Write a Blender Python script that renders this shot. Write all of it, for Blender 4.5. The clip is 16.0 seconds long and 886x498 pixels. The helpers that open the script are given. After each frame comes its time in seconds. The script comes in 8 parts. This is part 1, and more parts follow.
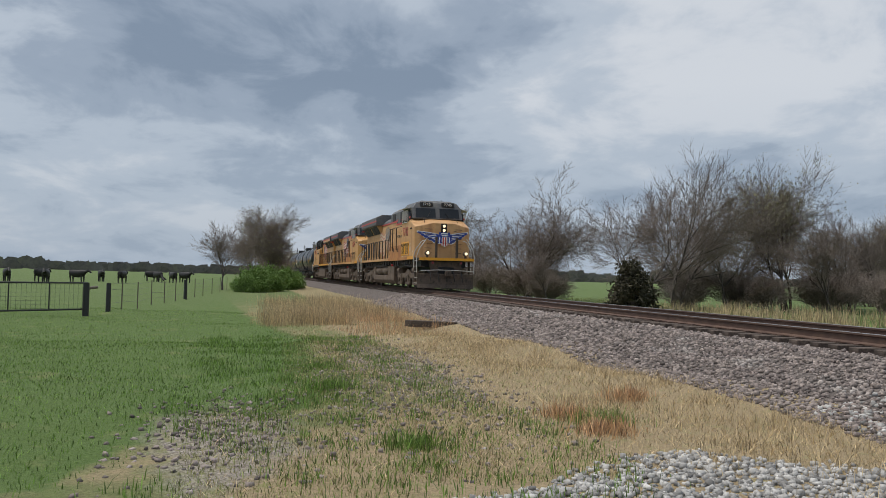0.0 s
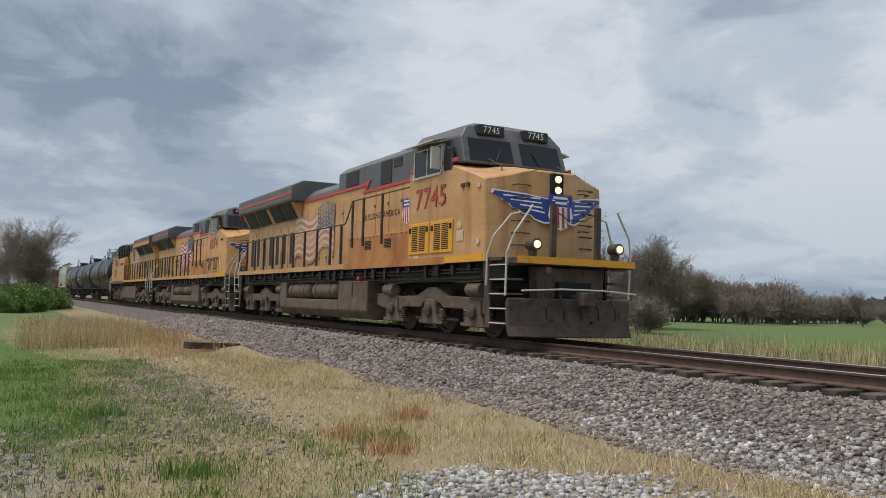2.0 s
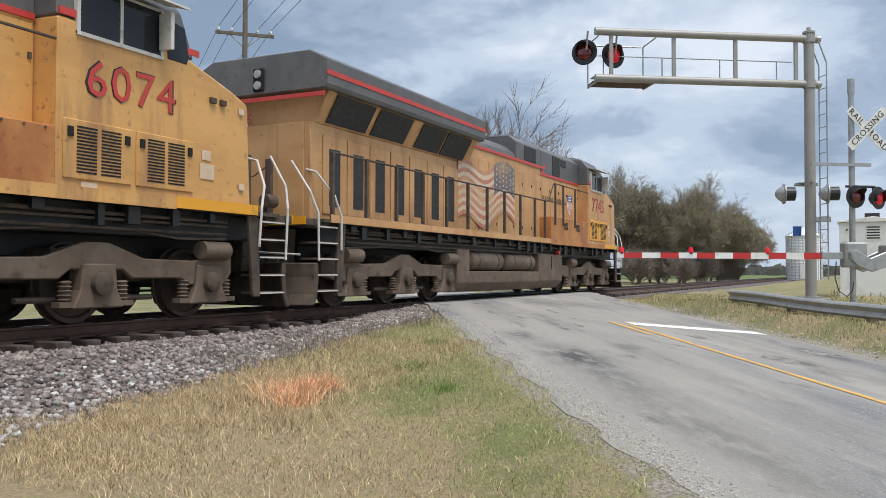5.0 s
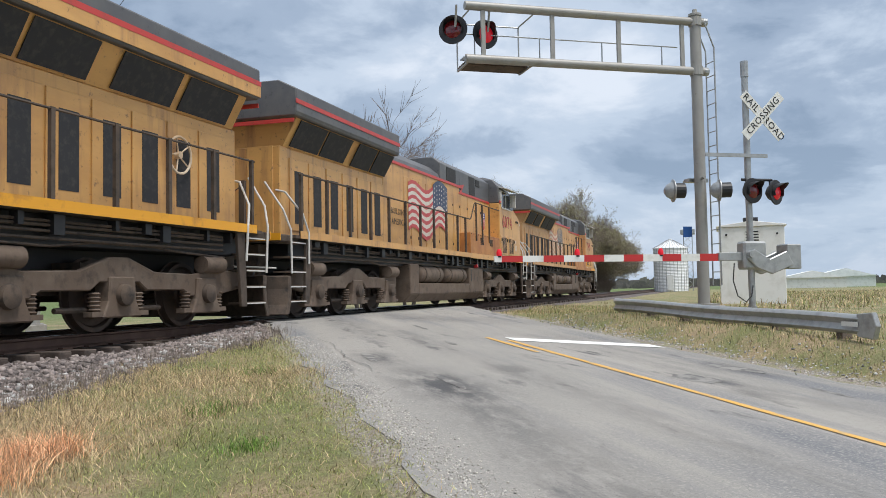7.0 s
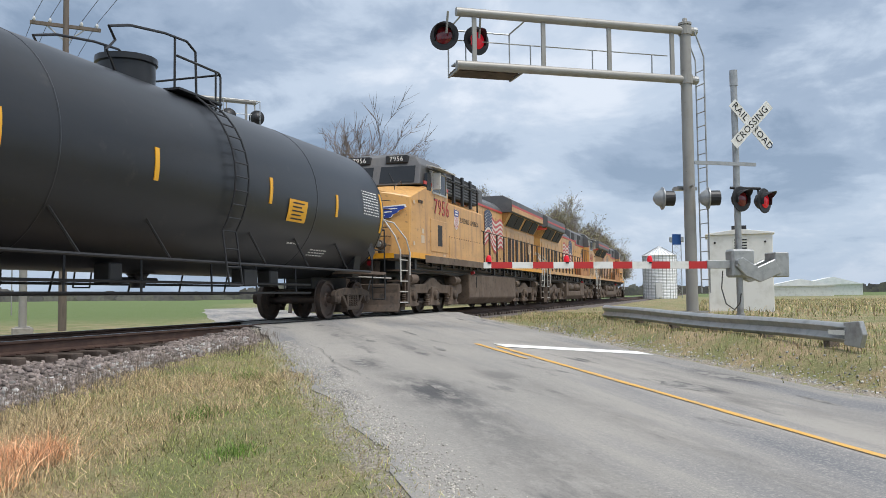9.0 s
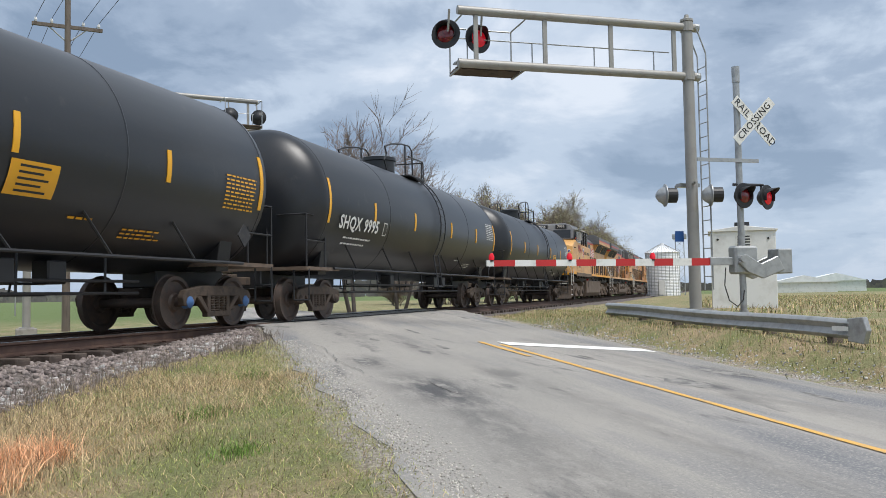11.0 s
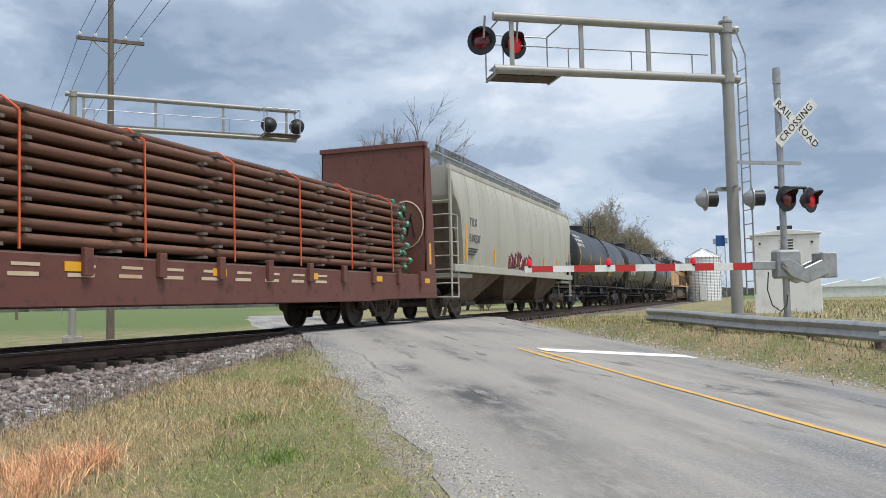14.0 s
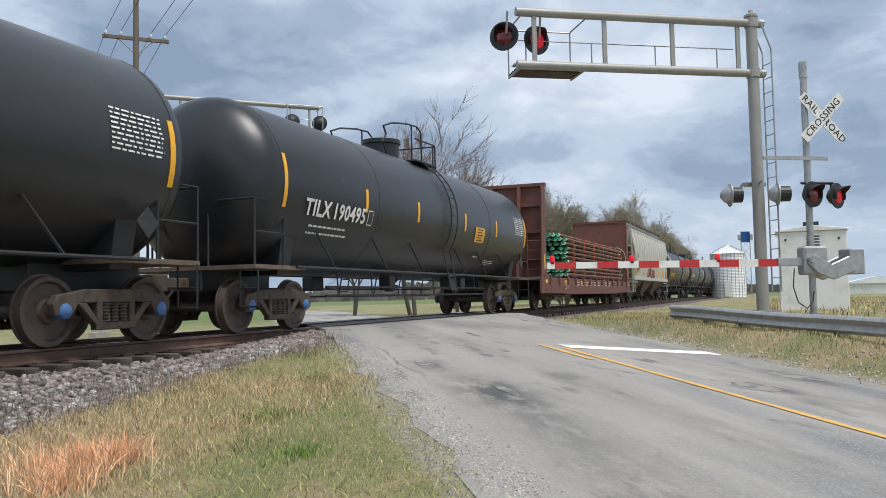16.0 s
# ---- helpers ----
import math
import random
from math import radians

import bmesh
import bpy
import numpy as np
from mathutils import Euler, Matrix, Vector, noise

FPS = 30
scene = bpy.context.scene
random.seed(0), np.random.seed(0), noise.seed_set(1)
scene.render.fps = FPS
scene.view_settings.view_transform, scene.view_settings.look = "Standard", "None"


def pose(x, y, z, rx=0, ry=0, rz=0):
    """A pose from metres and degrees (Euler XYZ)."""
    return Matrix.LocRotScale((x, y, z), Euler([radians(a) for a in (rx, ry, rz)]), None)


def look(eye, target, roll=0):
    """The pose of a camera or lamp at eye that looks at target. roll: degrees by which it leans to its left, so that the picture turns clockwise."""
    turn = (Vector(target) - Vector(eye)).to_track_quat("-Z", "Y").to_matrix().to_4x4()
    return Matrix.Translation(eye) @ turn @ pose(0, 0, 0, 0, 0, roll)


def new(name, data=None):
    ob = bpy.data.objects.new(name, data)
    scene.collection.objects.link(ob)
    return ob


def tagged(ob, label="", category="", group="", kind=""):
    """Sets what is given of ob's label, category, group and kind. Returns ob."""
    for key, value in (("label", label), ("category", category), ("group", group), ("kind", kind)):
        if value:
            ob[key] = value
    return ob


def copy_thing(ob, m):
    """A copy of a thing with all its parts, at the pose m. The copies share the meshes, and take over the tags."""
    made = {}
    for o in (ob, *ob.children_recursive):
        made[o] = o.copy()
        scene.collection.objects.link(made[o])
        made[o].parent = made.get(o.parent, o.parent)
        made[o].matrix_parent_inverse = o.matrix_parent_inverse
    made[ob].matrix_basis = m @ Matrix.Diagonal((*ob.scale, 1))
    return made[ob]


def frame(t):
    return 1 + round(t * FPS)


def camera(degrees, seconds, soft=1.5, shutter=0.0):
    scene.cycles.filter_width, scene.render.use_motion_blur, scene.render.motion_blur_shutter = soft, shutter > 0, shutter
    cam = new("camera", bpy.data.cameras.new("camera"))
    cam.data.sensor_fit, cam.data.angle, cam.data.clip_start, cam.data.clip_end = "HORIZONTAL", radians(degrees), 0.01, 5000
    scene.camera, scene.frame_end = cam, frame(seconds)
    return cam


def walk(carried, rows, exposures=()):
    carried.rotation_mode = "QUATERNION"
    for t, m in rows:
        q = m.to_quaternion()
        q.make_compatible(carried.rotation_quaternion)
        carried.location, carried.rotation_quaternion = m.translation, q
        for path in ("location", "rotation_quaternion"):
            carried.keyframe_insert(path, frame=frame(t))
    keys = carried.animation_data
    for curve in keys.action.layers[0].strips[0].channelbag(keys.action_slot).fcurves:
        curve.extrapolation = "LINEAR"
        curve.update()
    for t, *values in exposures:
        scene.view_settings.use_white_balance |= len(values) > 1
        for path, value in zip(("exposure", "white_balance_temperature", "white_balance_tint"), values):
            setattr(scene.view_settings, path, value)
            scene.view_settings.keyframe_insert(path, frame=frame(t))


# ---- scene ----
# the camera: carried by a man who turns with the train
cam = camera(55.2, 16.0, soft=0.8, shutter=0.0)
# t, x, y, z, yaw, pitch, roll
PATH = [
    (0, 0.00, -10.30, 0.728, 76.64, 1.85, -1.42),
    (0.5, 0.00, -10.30, 0.728, 75.46, 2.15, -1.50),
    (1, 0.00, -10.30, 0.728, 73.10, 2.56, -1.67),
    (1.5, 0.00, -10.30, 0.728, 69.22, 3.13, -1.68),
    (2, 0.00, -10.30, 0.728, 62.27, 3.61, -1.64),
    (2.5, 0.00, -10.30, 0.728, 44.70, 4.67, -2.44),
    (2.8, 0.00, -10.30, 0.728, 26.16, 5.67, -1.85),
    (3, 0.00, -10.30, 0.728, 10.54, 6.12, -1.99),
    (3.2, 0.00, -10.30, 0.728, -9.99, 5.66, -0.69),
    (5.3, -3.07, -10.21, 0.684, -66.20, 1.78, 0.30),
    (5.5, -3.02, -10.18, 0.618, -67.70, 2.05, 0.70),
    (5.6, -2.55, -10.06, 0.606, -68.00, 2.10, 0.75),
    (5.7, -1.55, -9.80, 0.580, -67.75, 2.30, 0.82),
    (5.8, -0.55, -9.54, 0.545, -67.90, 2.48, 0.90),
    (5.9, 0.00, -9.40, 0.530, -68.30, 2.56, 0.93),
    (6.0, 0.00, -9.40, 0.530, -68.79, 2.61, 0.95),
    (6.5, 0.00, -9.40, 0.530, -71.20, 2.58, 0.80),
    (7.0, 0.00, -9.40, 0.530, -72.06, 2.75, 1.05),
    (7.5, 0.00, -9.40, 0.530, -72.17, 2.85, 0.96),
    (8.0, 0.00, -9.40, 0.530, -72.37, 2.94, 0.71),
    (8.5, 0.00, -9.40, 0.530, -72.76, 3.17, 0.60),
    (11.0, 0.00, -9.40, 0.530, -72.58, 3.02, 0.98),
    (11.5, 0.00, -9.40, 0.530, -72.31, 3.15, 0.88),
    (12.0, 0.00, -9.40, 0.530, -71.86, 3.27, 0.94),
    (12.5, 0.00, -9.40, 0.530, -71.27, 3.46, 1.22),
    (13.0, 0.00, -9.40, 0.530, -70.73, 3.55, 1.09),
    (13.5, 0.00, -9.40, 0.530, -70.33, 3.49, 1.16),
    (14.0, 0.00, -9.40, 0.530, -70.02, 3.51, 1.29),
    (14.5, 0.00, -9.40, 0.530, -69.61, 3.47, 1.31),
    (15.0, 0.00, -9.40, 0.530, -69.23, 3.28, 1.26),
    (15.5, 0.00, -9.40, 0.530, -68.83, 3.18, 1.10),
    (16.0, 0.00, -9.40, 0.530, -68.51, 3.29, 1.20),
]
EXPOSURES = [(0, -0.21, 6600, 10), (1.8, -0.17, 6600, 10), (3.0, 0.08, 6500, 10), (5.3, 0.15, 6300, 10), (16, 0.15, 6300, 10)]
walk(cam, [(t, pose(x, y, z, 90 + p, r, w)) for t, x, y, z, w, p, r in PATH], EXPOSURES)

# ---- world and sun: broken overcast, low bright gaps between grey-blue sheets ----
world = bpy.data.worlds.new("sky")
scene.world = world
world.use_nodes = True


def sky_nodes():
    nt = world.node_tree
    n, l = nt.nodes, nt.links
    n.clear()
    out = n.new("ShaderNodeOutputWorld")
    bg = n.new("ShaderNodeBackground")
    sky = n.new("ShaderNodeTexSky")
    sky.sky_type = "NISHITA"
    sky.sun_disc = False
    sky.sun_elevation, sky.sun_rotation = radians(67), radians(209)
    sky.air_density, sky.dust_density = 1.0, 2.0
    dim = n.new("ShaderNodeVectorMath")
    dim.operation = "SCALE"
    dim.inputs["Scale"].default_value = 0.11
    l.new(sky.outputs[0], dim.inputs[0])
    co = n.new("ShaderNodeTexCoord")
    sep = n.new("ShaderNodeSeparateXYZ")
    l.new(co.outputs["Generated"], sep.inputs[0])
    # project the direction on a flat cloud deck
    zc = n.new("ShaderNodeMath")
    zc.operation = "MAXIMUM"
    l.new(sep.outputs[2], zc.inputs[0])
    zc.inputs[1].default_value = 0.0
    za = n.new("ShaderNodeMath")
    za.operation = "ADD"
    l.new(zc.outputs[0], za.inputs[0])
    za.inputs[1].default_value = 0.27
    dx, dy = n.new("ShaderNodeMath"), n.new("ShaderNodeMath")
    for d, i in ((dx, 0), (dy, 1)):
        d.operation = "DIVIDE"
        l.new(sep.outputs[i], d.inputs[0])
        l.new(za.outputs[0], d.inputs[1])
    com = n.new("ShaderNodeCombineXYZ")
    l.new(dx.outputs[0], com.inputs[0])
    l.new(dy.outputs[0], com.inputs[1])

    def cloud(scale, detail, rough, dist, off):
        m = n.new("ShaderNodeMapping")
        m.inputs["Location"].default_value = off
        l.new(com.outputs[0], m.inputs[0])
        t = n.new("ShaderNodeTexNoise")
        t.inputs["Scale"].default_value = scale
        t.inputs["Detail"].default_value = detail
        t.inputs["Roughness"].default_value = rough
        t.inputs["Distortion"].default_value = dist
        l.new(m.outputs[0], t.inputs["Vector"])
        return t

    def ramp(src, stops):
        r = n.new("ShaderNodeValToRGB")
        r.color_ramp.interpolation = "EASE"
        e = r.color_ramp.elements
        e[0].position, e[0].color = stops[0][0], (*stops[0][1], 1)
        e[1].position, e[1].color = stops[-1][0], (*stops[-1][1], 1)
        for p, c in stops[1:-1]:
            k = e.new(p)
            k.color = (*c, 1)
        l.new(src, r.inputs[0])
        return r

    big = cloud(0.85, 6.0, 0.52, 0.25, (3.2, 1.7, 0))
    fine = cloud(3.0, 9.0, 0.6, 0.35, (7.1, 4.4, 0))
    add = n.new("ShaderNodeMath")
    add.operation = "MULTIPLY_ADD"
    l.new(fine.outputs[0], add.inputs[0])
    add.inputs[1].default_value = 0.45
    l.new(big.outputs[0], add.inputs[2])
    deck = ramp(add.outputs[0], [(0.55, (0.25, 0.325, 0.435)), (0.63, (0.36, 0.44, 0.555)), (0.72, (0.54, 0.62, 0.725)), (0.83, (0.74, 0.79, 0.86))])
    # paler, hazier towards the horizon
    low = n.new("ShaderNodeMapRange")
    l.new(sep.outputs[2], low.inputs[0])
    low.inputs[1].default_value, low.inputs[2].default_value = 0.0, 0.22
    low.inputs[3].default_value, low.inputs[4].default_value = 0.55, 0.0
    haze = n.new("ShaderNodeMix")
    haze.data_type = "RGBA"
    l.new(low.outputs[0], haze.inputs[0])
    l.new(deck.outputs[0], haze.inputs[6])
    haze.inputs[7].default_value = (0.38, 0.48, 0.61, 1)
    mix = n.new("ShaderNodeMix")
    mix.data_type = "RGBA"
    mix.inputs[0].default_value = 0.93
    l.new(dim.outputs[0], mix.inputs[6])
    l.new(haze.outputs[2], mix.inputs[7])
    l.new(mix.outputs[2], bg.inputs[0])
    bg.inputs[1].default_value = 1.0
    l.new(bg.outputs[0], out.inputs[0])


sky_nodes()
sun = new("sun", bpy.data.lights.new("sun", "SUN"))
sun.data.energy, sun.data.angle, sun.data.color = 3.0, radians(24), (1.0, 0.95, 0.88)
sun.matrix_world = look((0, 0, 60), (12, 22, 0))


# ---- materials ----
def material(name, base, rough=0.6, metal=0.0, spots=(), bump=0.0, bump_scale=20.0, coords="Object", rand=0.0, island=0.0, coat=0.0):
    """spots: (colour, noise scale, low, high) layers laid over the base one after another."""
    m = bpy.data.materials.new(name)
    m.use_nodes = True
    nt = m.node_tree
    n, l = nt.nodes, nt.links
    b = n["Principled BSDF"]
    b.inputs["Roughness"].default_value, b.inputs["Metallic"].default_value = rough, metal
    b.inputs["Coat Weight"].default_value = coat
    co = n.new("ShaderNodeTexCoord")
    rgb = n.new("ShaderNodeRGB")
    rgb.outputs[0].default_value = (*base, 1)
    last = rgb.outputs[0]
    for i, (col, sc, lo, hi) in enumerate(spots):
        t = n.new("ShaderNodeTexNoise")
        mp = n.new("ShaderNodeMapping")
        mp.inputs["Location"].default_value = (i * 7.3, i * 3.1, i * 5.7)
        if isinstance(sc, tuple):
            mp.inputs["Scale"].default_value = sc
            t.inputs["Scale"].default_value = 1.0
        else:
            t.inputs["Scale"].default_value = sc
        l.new(co.outputs[coords], mp.inputs[0])
        l.new(mp.outputs[0], t.inputs["Vector"])
        t.inputs["Detail"].default_value = 6.0
        t.inputs["Roughness"].default_value = 0.62
        r = n.new("ShaderNodeMapRange")
        l.new(t.outputs[0], r.inputs[0])
        r.inputs[1].default_value, r.inputs[2].default_value = lo, hi
        mx = n.new("ShaderNodeMix")
        mx.data_type = "RGBA"
        l.new(r.outputs[0], mx.inputs[0])
        l.new(last, mx.inputs[6])
        mx.inputs[7].default_value = (*col, 1)
        last = mx.outputs[2]
    if rand or island:
        src = n.new("ShaderNodeObjectInfo").outputs["Random"] if rand else n.new("ShaderNodeNewGeometry").outputs["Random Per Island"]
        r = n.new("ShaderNodeMapRange")
        l.new(src, r.inputs[0])
        a = rand or island
        r.inputs[3].default_value, r.inputs[4].default_value = 1 - a, 1 + a
        sc = n.new("ShaderNodeVectorMath")
        sc.operation = "SCALE"
        l.new(last, sc.inputs[0])
        l.new(r.outputs[0], sc.inputs["Scale"])
        last = sc.outputs[0]
    l.new(last, b.inputs["Base Color"])
    if bump:
        t = n.new("ShaderNodeTexNoise")
        l.new(co.outputs[coords], t.inputs["Vector"])
        t.inputs["Scale"].default_value = bump_scale
        t.inputs["Detail"].default_value = 8.0
        bp = n.new("ShaderNodeBump")
        bp.inputs["Strength"].default_value = bump
        bp.inputs["Distance"].default_value = 0.02
        l.new(t.outputs[0], bp.inputs["Height"])
        l.new(bp.outputs[0], b.inputs["Normal"])
    return m


def glow(name, colour, strength):
    m = material(name, colour, 0.3)
    b = m.node_tree.nodes["Principled BSDF"]
    b.inputs["Emission Color"].default_value = (*colour, 1)
    b.inputs["Emission Strength"].default_value = strength
    return m


def glass_like(name, colour, rough=0.05):
    m = material(name, colour, rough)
    m.node_tree.nodes["Principled BSDF"].inputs["Specular IOR Level"].default_value = 0.3
    return m


RUSTY = (0.16, 0.055, 0.02)
MAT = dict(
    yellow=material("armour_yellow_paint", (0.68, 0.375, 0.12), 0.42, 0, [((0.53, 0.28, 0.09), (0.5, 0.5, 1.6), 0.42, 0.70), ((0.34, 0.17, 0.075), (3.0, 3.0, 0.4), 0.52, 0.76), ((0.20, 0.11, 0.06), 9.0, 0.60, 0.74)], 0.08, 6.0),
    faded_yellow=material("sun_faded_yellow_paint", (0.63, 0.365, 0.165), 0.55, 0, [((0.50, 0.27, 0.105), (0.5, 0.5, 1.4), 0.38, 0.66), ((0.38, 0.18, 0.075), (2.6, 2.6, 0.35), 0.50, 0.76), ((0.20, 0.11, 0.06), 9.0, 0.63, 0.75)], 0.08, 6.0),
    rust_yellow=material("rust_washed_yellow_paint", (0.52, 0.235, 0.07), 0.55, 0, [((0.32, 0.10, 0.03), (1.2, 1.2, 0.8), 0.4, 0.7), ((0.20, 0.07, 0.03), 8.0, 0.58, 0.75)], 0.1, 12.0),
    bright_yellow=material("bright_yellow_paint", (0.78, 0.36, 0.02), 0.45, 0, [((0.45, 0.2, 0.04), 3.0, 0.55, 0.75)]),
    grey=material("harbour_grey_paint", (0.105, 0.105, 0.11), 0.5, 0, [((0.15, 0.145, 0.14), 1.2, 0.45, 0.7), ((0.05, 0.05, 0.05), 7.0, 0.58, 0.75)], 0.06, 8.0),
    red=material("red_stripe_paint", (0.55, 0.05, 0.04), 0.45, 0, [((0.35, 0.06, 0.04), 4.0, 0.5, 0.75)]),
    blue=material("blue_decal", (0.02, 0.05, 0.28), 0.4),
    white=material("white_decal", (0.84, 0.83, 0.80), 0.5, 0, [((0.5, 0.45, 0.38), 3.0, 0.5, 0.8)]),
    faded_red=material("faded_red_decal", (0.52, 0.19, 0.12), 0.5, 0, [((0.58, 0.34, 0.17), 1.5, 0.42, 0.62)]),
    faded_white=material("faded_white_decal", (0.66, 0.53, 0.39), 0.5, 0, [((0.58, 0.40, 0.24), 1.5, 0.45, 0.65)]),
    faded_blue=material("faded_blue_decal", (0.15, 0.14, 0.15), 0.6, 0, [((0.42, 0.28, 0.16), 1.5, 0.46, 0.64)]),
    flag_red=material("painted_flag_red", (0.52, 0.07, 0.07), 0.5, 0, [((0.55, 0.25, 0.14), 2.5, 0.56, 0.8)]),
    flag_white=material("painted_flag_white", (0.68, 0.62, 0.54), 0.5, 0, [((0.55, 0.40, 0.24), 2.5, 0.52, 0.8)]),
    flag_blue=material("painted_flag_blue", (0.04, 0.06, 0.12), 0.55, 0, [((0.16, 0.17, 0.20), 3.0, 0.5, 0.75)]),
    black=material("black_paint", (0.022, 0.022, 0.024), 0.5),
    dirt=material("grimed_steel", (0.075, 0.055, 0.042), 0.8, 0, [((0.12, 0.085, 0.06), 2.2, 0.42, 0.7), ((0.03, 0.025, 0.022), 6.0, 0.5, 0.72)], 0.25, 18.0),
    dirt_light=material("dusty_brown_steel", (0.135, 0.095, 0.068), 0.8, 0, [((0.19, 0.145, 0.11), 1.6, 0.45, 0.7), ((0.06, 0.045, 0.036), 5.0, 0.52, 0.75)], 0.2, 14.0),
    # near-black: painted shade for slots, grooves and pocket; also plain black parts
    dark=material("hollow_shade_and_black", (0.012, 0.012, 0.013), 0.9),
    screen=material("dark_screen", (0.03, 0.03, 0.033), 0.75, 0, [((0.06, 0.055, 0.05), 8.0, 0.5, 0.7)]),
    glass=glass_like("cab_glass", (0.02, 0.024, 0.03)),
    rail_white=material("white_handrail_paint", (0.62, 0.60, 0.56), 0.5, 0, [((0.35, 0.28, 0.22), 6.0, 0.55, 0.75)]),
    lamp=glow("headlight", (1.0, 0.80, 0.52), 1.3),
    lens=material("lamp_lens", (0.35, 0.36, 0.36), 0.15, 0.3),
    tank=material("tank_black_paint", (0.017, 0.019, 0.023), 0.36, 0, [((0.028, 0.028, 0.030), (0.35, 1.5, 1.5), 0.48, 0.75), ((0.06, 0.055, 0.05), 2.5, 0.62, 0.84), ((0.02, 0.02, 0.02), 6.0, 0.55, 0.72)], 0.03, 3.0),
    hopper=material("cream_grey_paint", (0.47, 0.455, 0.385), 0.5, 0, [((0.39, 0.365, 0.30), (1.2, 1.2, 0.3), 0.45, 0.72), ((0.30, 0.25, 0.19), 5.0, 0.63, 0.80)], 0.06, 6.0),
    boxcar=material("oxide_red_paint", (0.15, 0.055, 0.042), 0.7, 0, [((0.16, 0.07, 0.05), 1.4, 0.45, 0.7), ((0.06, 0.03, 0.025), 5.0, 0.55, 0.75)], 0.15, 10.0),
    pipe=material("rusty_steel_pipe", (0.16, 0.075, 0.045), 0.7, 0, [((0.10, 0.045, 0.03), (2.0, 9.0, 9.0), 0.45, 0.7)], 0.12, 20.0, rand=0.18),
    cap=material("green_thread_protector", (0.015, 0.30, 0.15), 0.45, 0, [((0.60, 0.76, 0.68), 6.0, 0.50, 0.55), ((0.01, 0.12, 0.07), 7.0, 0.58, 0.64)], rand=0.4),
    strap=material("orange_strap", (0.75, 0.13, 0.04), 0.6),
    amber=material("amber_reflector", (0.85, 0.42, 0.02), 0.4),
    wheel=material("wheel_steel", (0.085, 0.065, 0.055), 0.6, 0.2, [((0.14, 0.09, 0.065), 5.0, 0.48, 0.7)], 0.1, 25.0),
    tread=material("polished_tread", (0.30, 0.29, 0.28), 0.3, 0.8),
    cap_blue=material("blue_bearing_cap", (0.07, 0.16, 0.36), 0.5),
    rail=material("rusty_rail", (0.095, 0.055, 0.042), 0.75, 0.1, [((0.14, 0.085, 0.06), 4.0, 0.45, 0.7)], 0.1, 40.0),
    railhead=material("bright_rail_head", (0.38, 0.37, 0.36), 0.25, 0.9),
    tie=material("weathered_tie", (0.085, 0.062, 0.05), 0.9, 0, [((0.15, 0.12, 0.10), (3, 30, 30), 0.45, 0.7), ((0.04, 0.03, 0.025), 4.0, 0.5, 0.72)], 0.3, 30.0, rand=0.25),
    galv=material("galvanised_steel", (0.42, 0.43, 0.43), 0.42, 0.55, [((0.30, 0.31, 0.31), 6.0, 0.45, 0.7), ((0.22, 0.2, 0.18), 2.0, 0.6, 0.8)]),
    mast=material("weathered_grey_mast", (0.34, 0.33, 0.305), 0.5, 0.25, [((0.30, 0.285, 0.26), 3.0, 0.45, 0.7), ((0.18, 0.15, 0.12), 9.0, 0.64, 0.78)], 0.05, 20.0),
    white_paint=material("white_paint", (0.78, 0.78, 0.76), 0.45, 0, [((0.6, 0.59, 0.55), 2.0, 0.5, 0.78)]),
    red_refl=material("red_reflective_tape", (0.48, 0.03, 0.03), 0.4),
    white_refl=material("white_reflective_tape", (0.74, 0.74, 0.70), 0.4, 0, [((0.5, 0.5, 0.45), 5.0, 0.5, 0.8)]),
    red_glow=glow("red_flasher_lit", (0.7, 0.01, 0.025), 0.16),
    red_dim=material("red_flasher_unlit", (0.16, 0.008, 0.012), 0.15, coat=0.6),
    concrete=material("stained_concrete", (0.33, 0.31, 0.28), 0.85, 0, [((0.2, 0.18, 0.16), 3.0, 0.45, 0.7)], 0.2, 20.0),
    wood=material("weathered_timber", (0.17, 0.14, 0.115), 0.9, 0, [((0.10, 0.08, 0.065), (9, 9, 1), 0.45, 0.7)], 0.3, 25.0),
    bark=material("bark", (0.085, 0.070, 0.062), 0.9, 0, [((0.13, 0.11, 0.10), 2.0, 0.45, 0.7)]),
    twig=material("red_brown_twig", (0.20, 0.16, 0.14), 0.9, 0, [((0.22, 0.185, 0.16), 1.0, 0.4, 0.7)]),
    twig_thin=material("thin_dead_twigs", (0.25, 0.205, 0.175), 0.95, island=0.35),
    bud=material("spring_bud_leaf", (0.35, 0.325, 0.16), 0.8, island=0.3),
    leaf=material("fresh_leaf", (0.14, 0.235, 0.05), 0.75, island=0.35),
    cedar=material("dark_evergreen", (0.055, 0.05, 0.028), 0.85, island=0.35),
    cow=material("black_cattle_hide", (0.012, 0.011, 0.010), 0.6),
    asphalt=material("worn_asphalt", (0.285, 0.27, 0.245), 0.9, 0, [((0.36, 0.335, 0.30), (0.15, 0.5, 0.5), 0.40, 0.64), ((0.165, 0.168, 0.178), (0.07, 0.75, 1.0), 0.47, 0.64), ((0.38, 0.355, 0.32), 40.0, 0.5, 0.68), ((0.10, 0.10, 0.10), 110.0, 0.56, 0.70), ((0.07, 0.07, 0.075), (0.45, 1.3, 1.0), 0.60, 0.72)], 0.35, 120.0),
    tar=material("old_tar_patch", (0.13, 0.126, 0.12), 0.85, 0, [((0.27, 0.256, 0.235), 4.0, 0.44, 0.56), ((0.07, 0.07, 0.07), 9.0, 0.60, 0.70)], 0.4, 60.0),
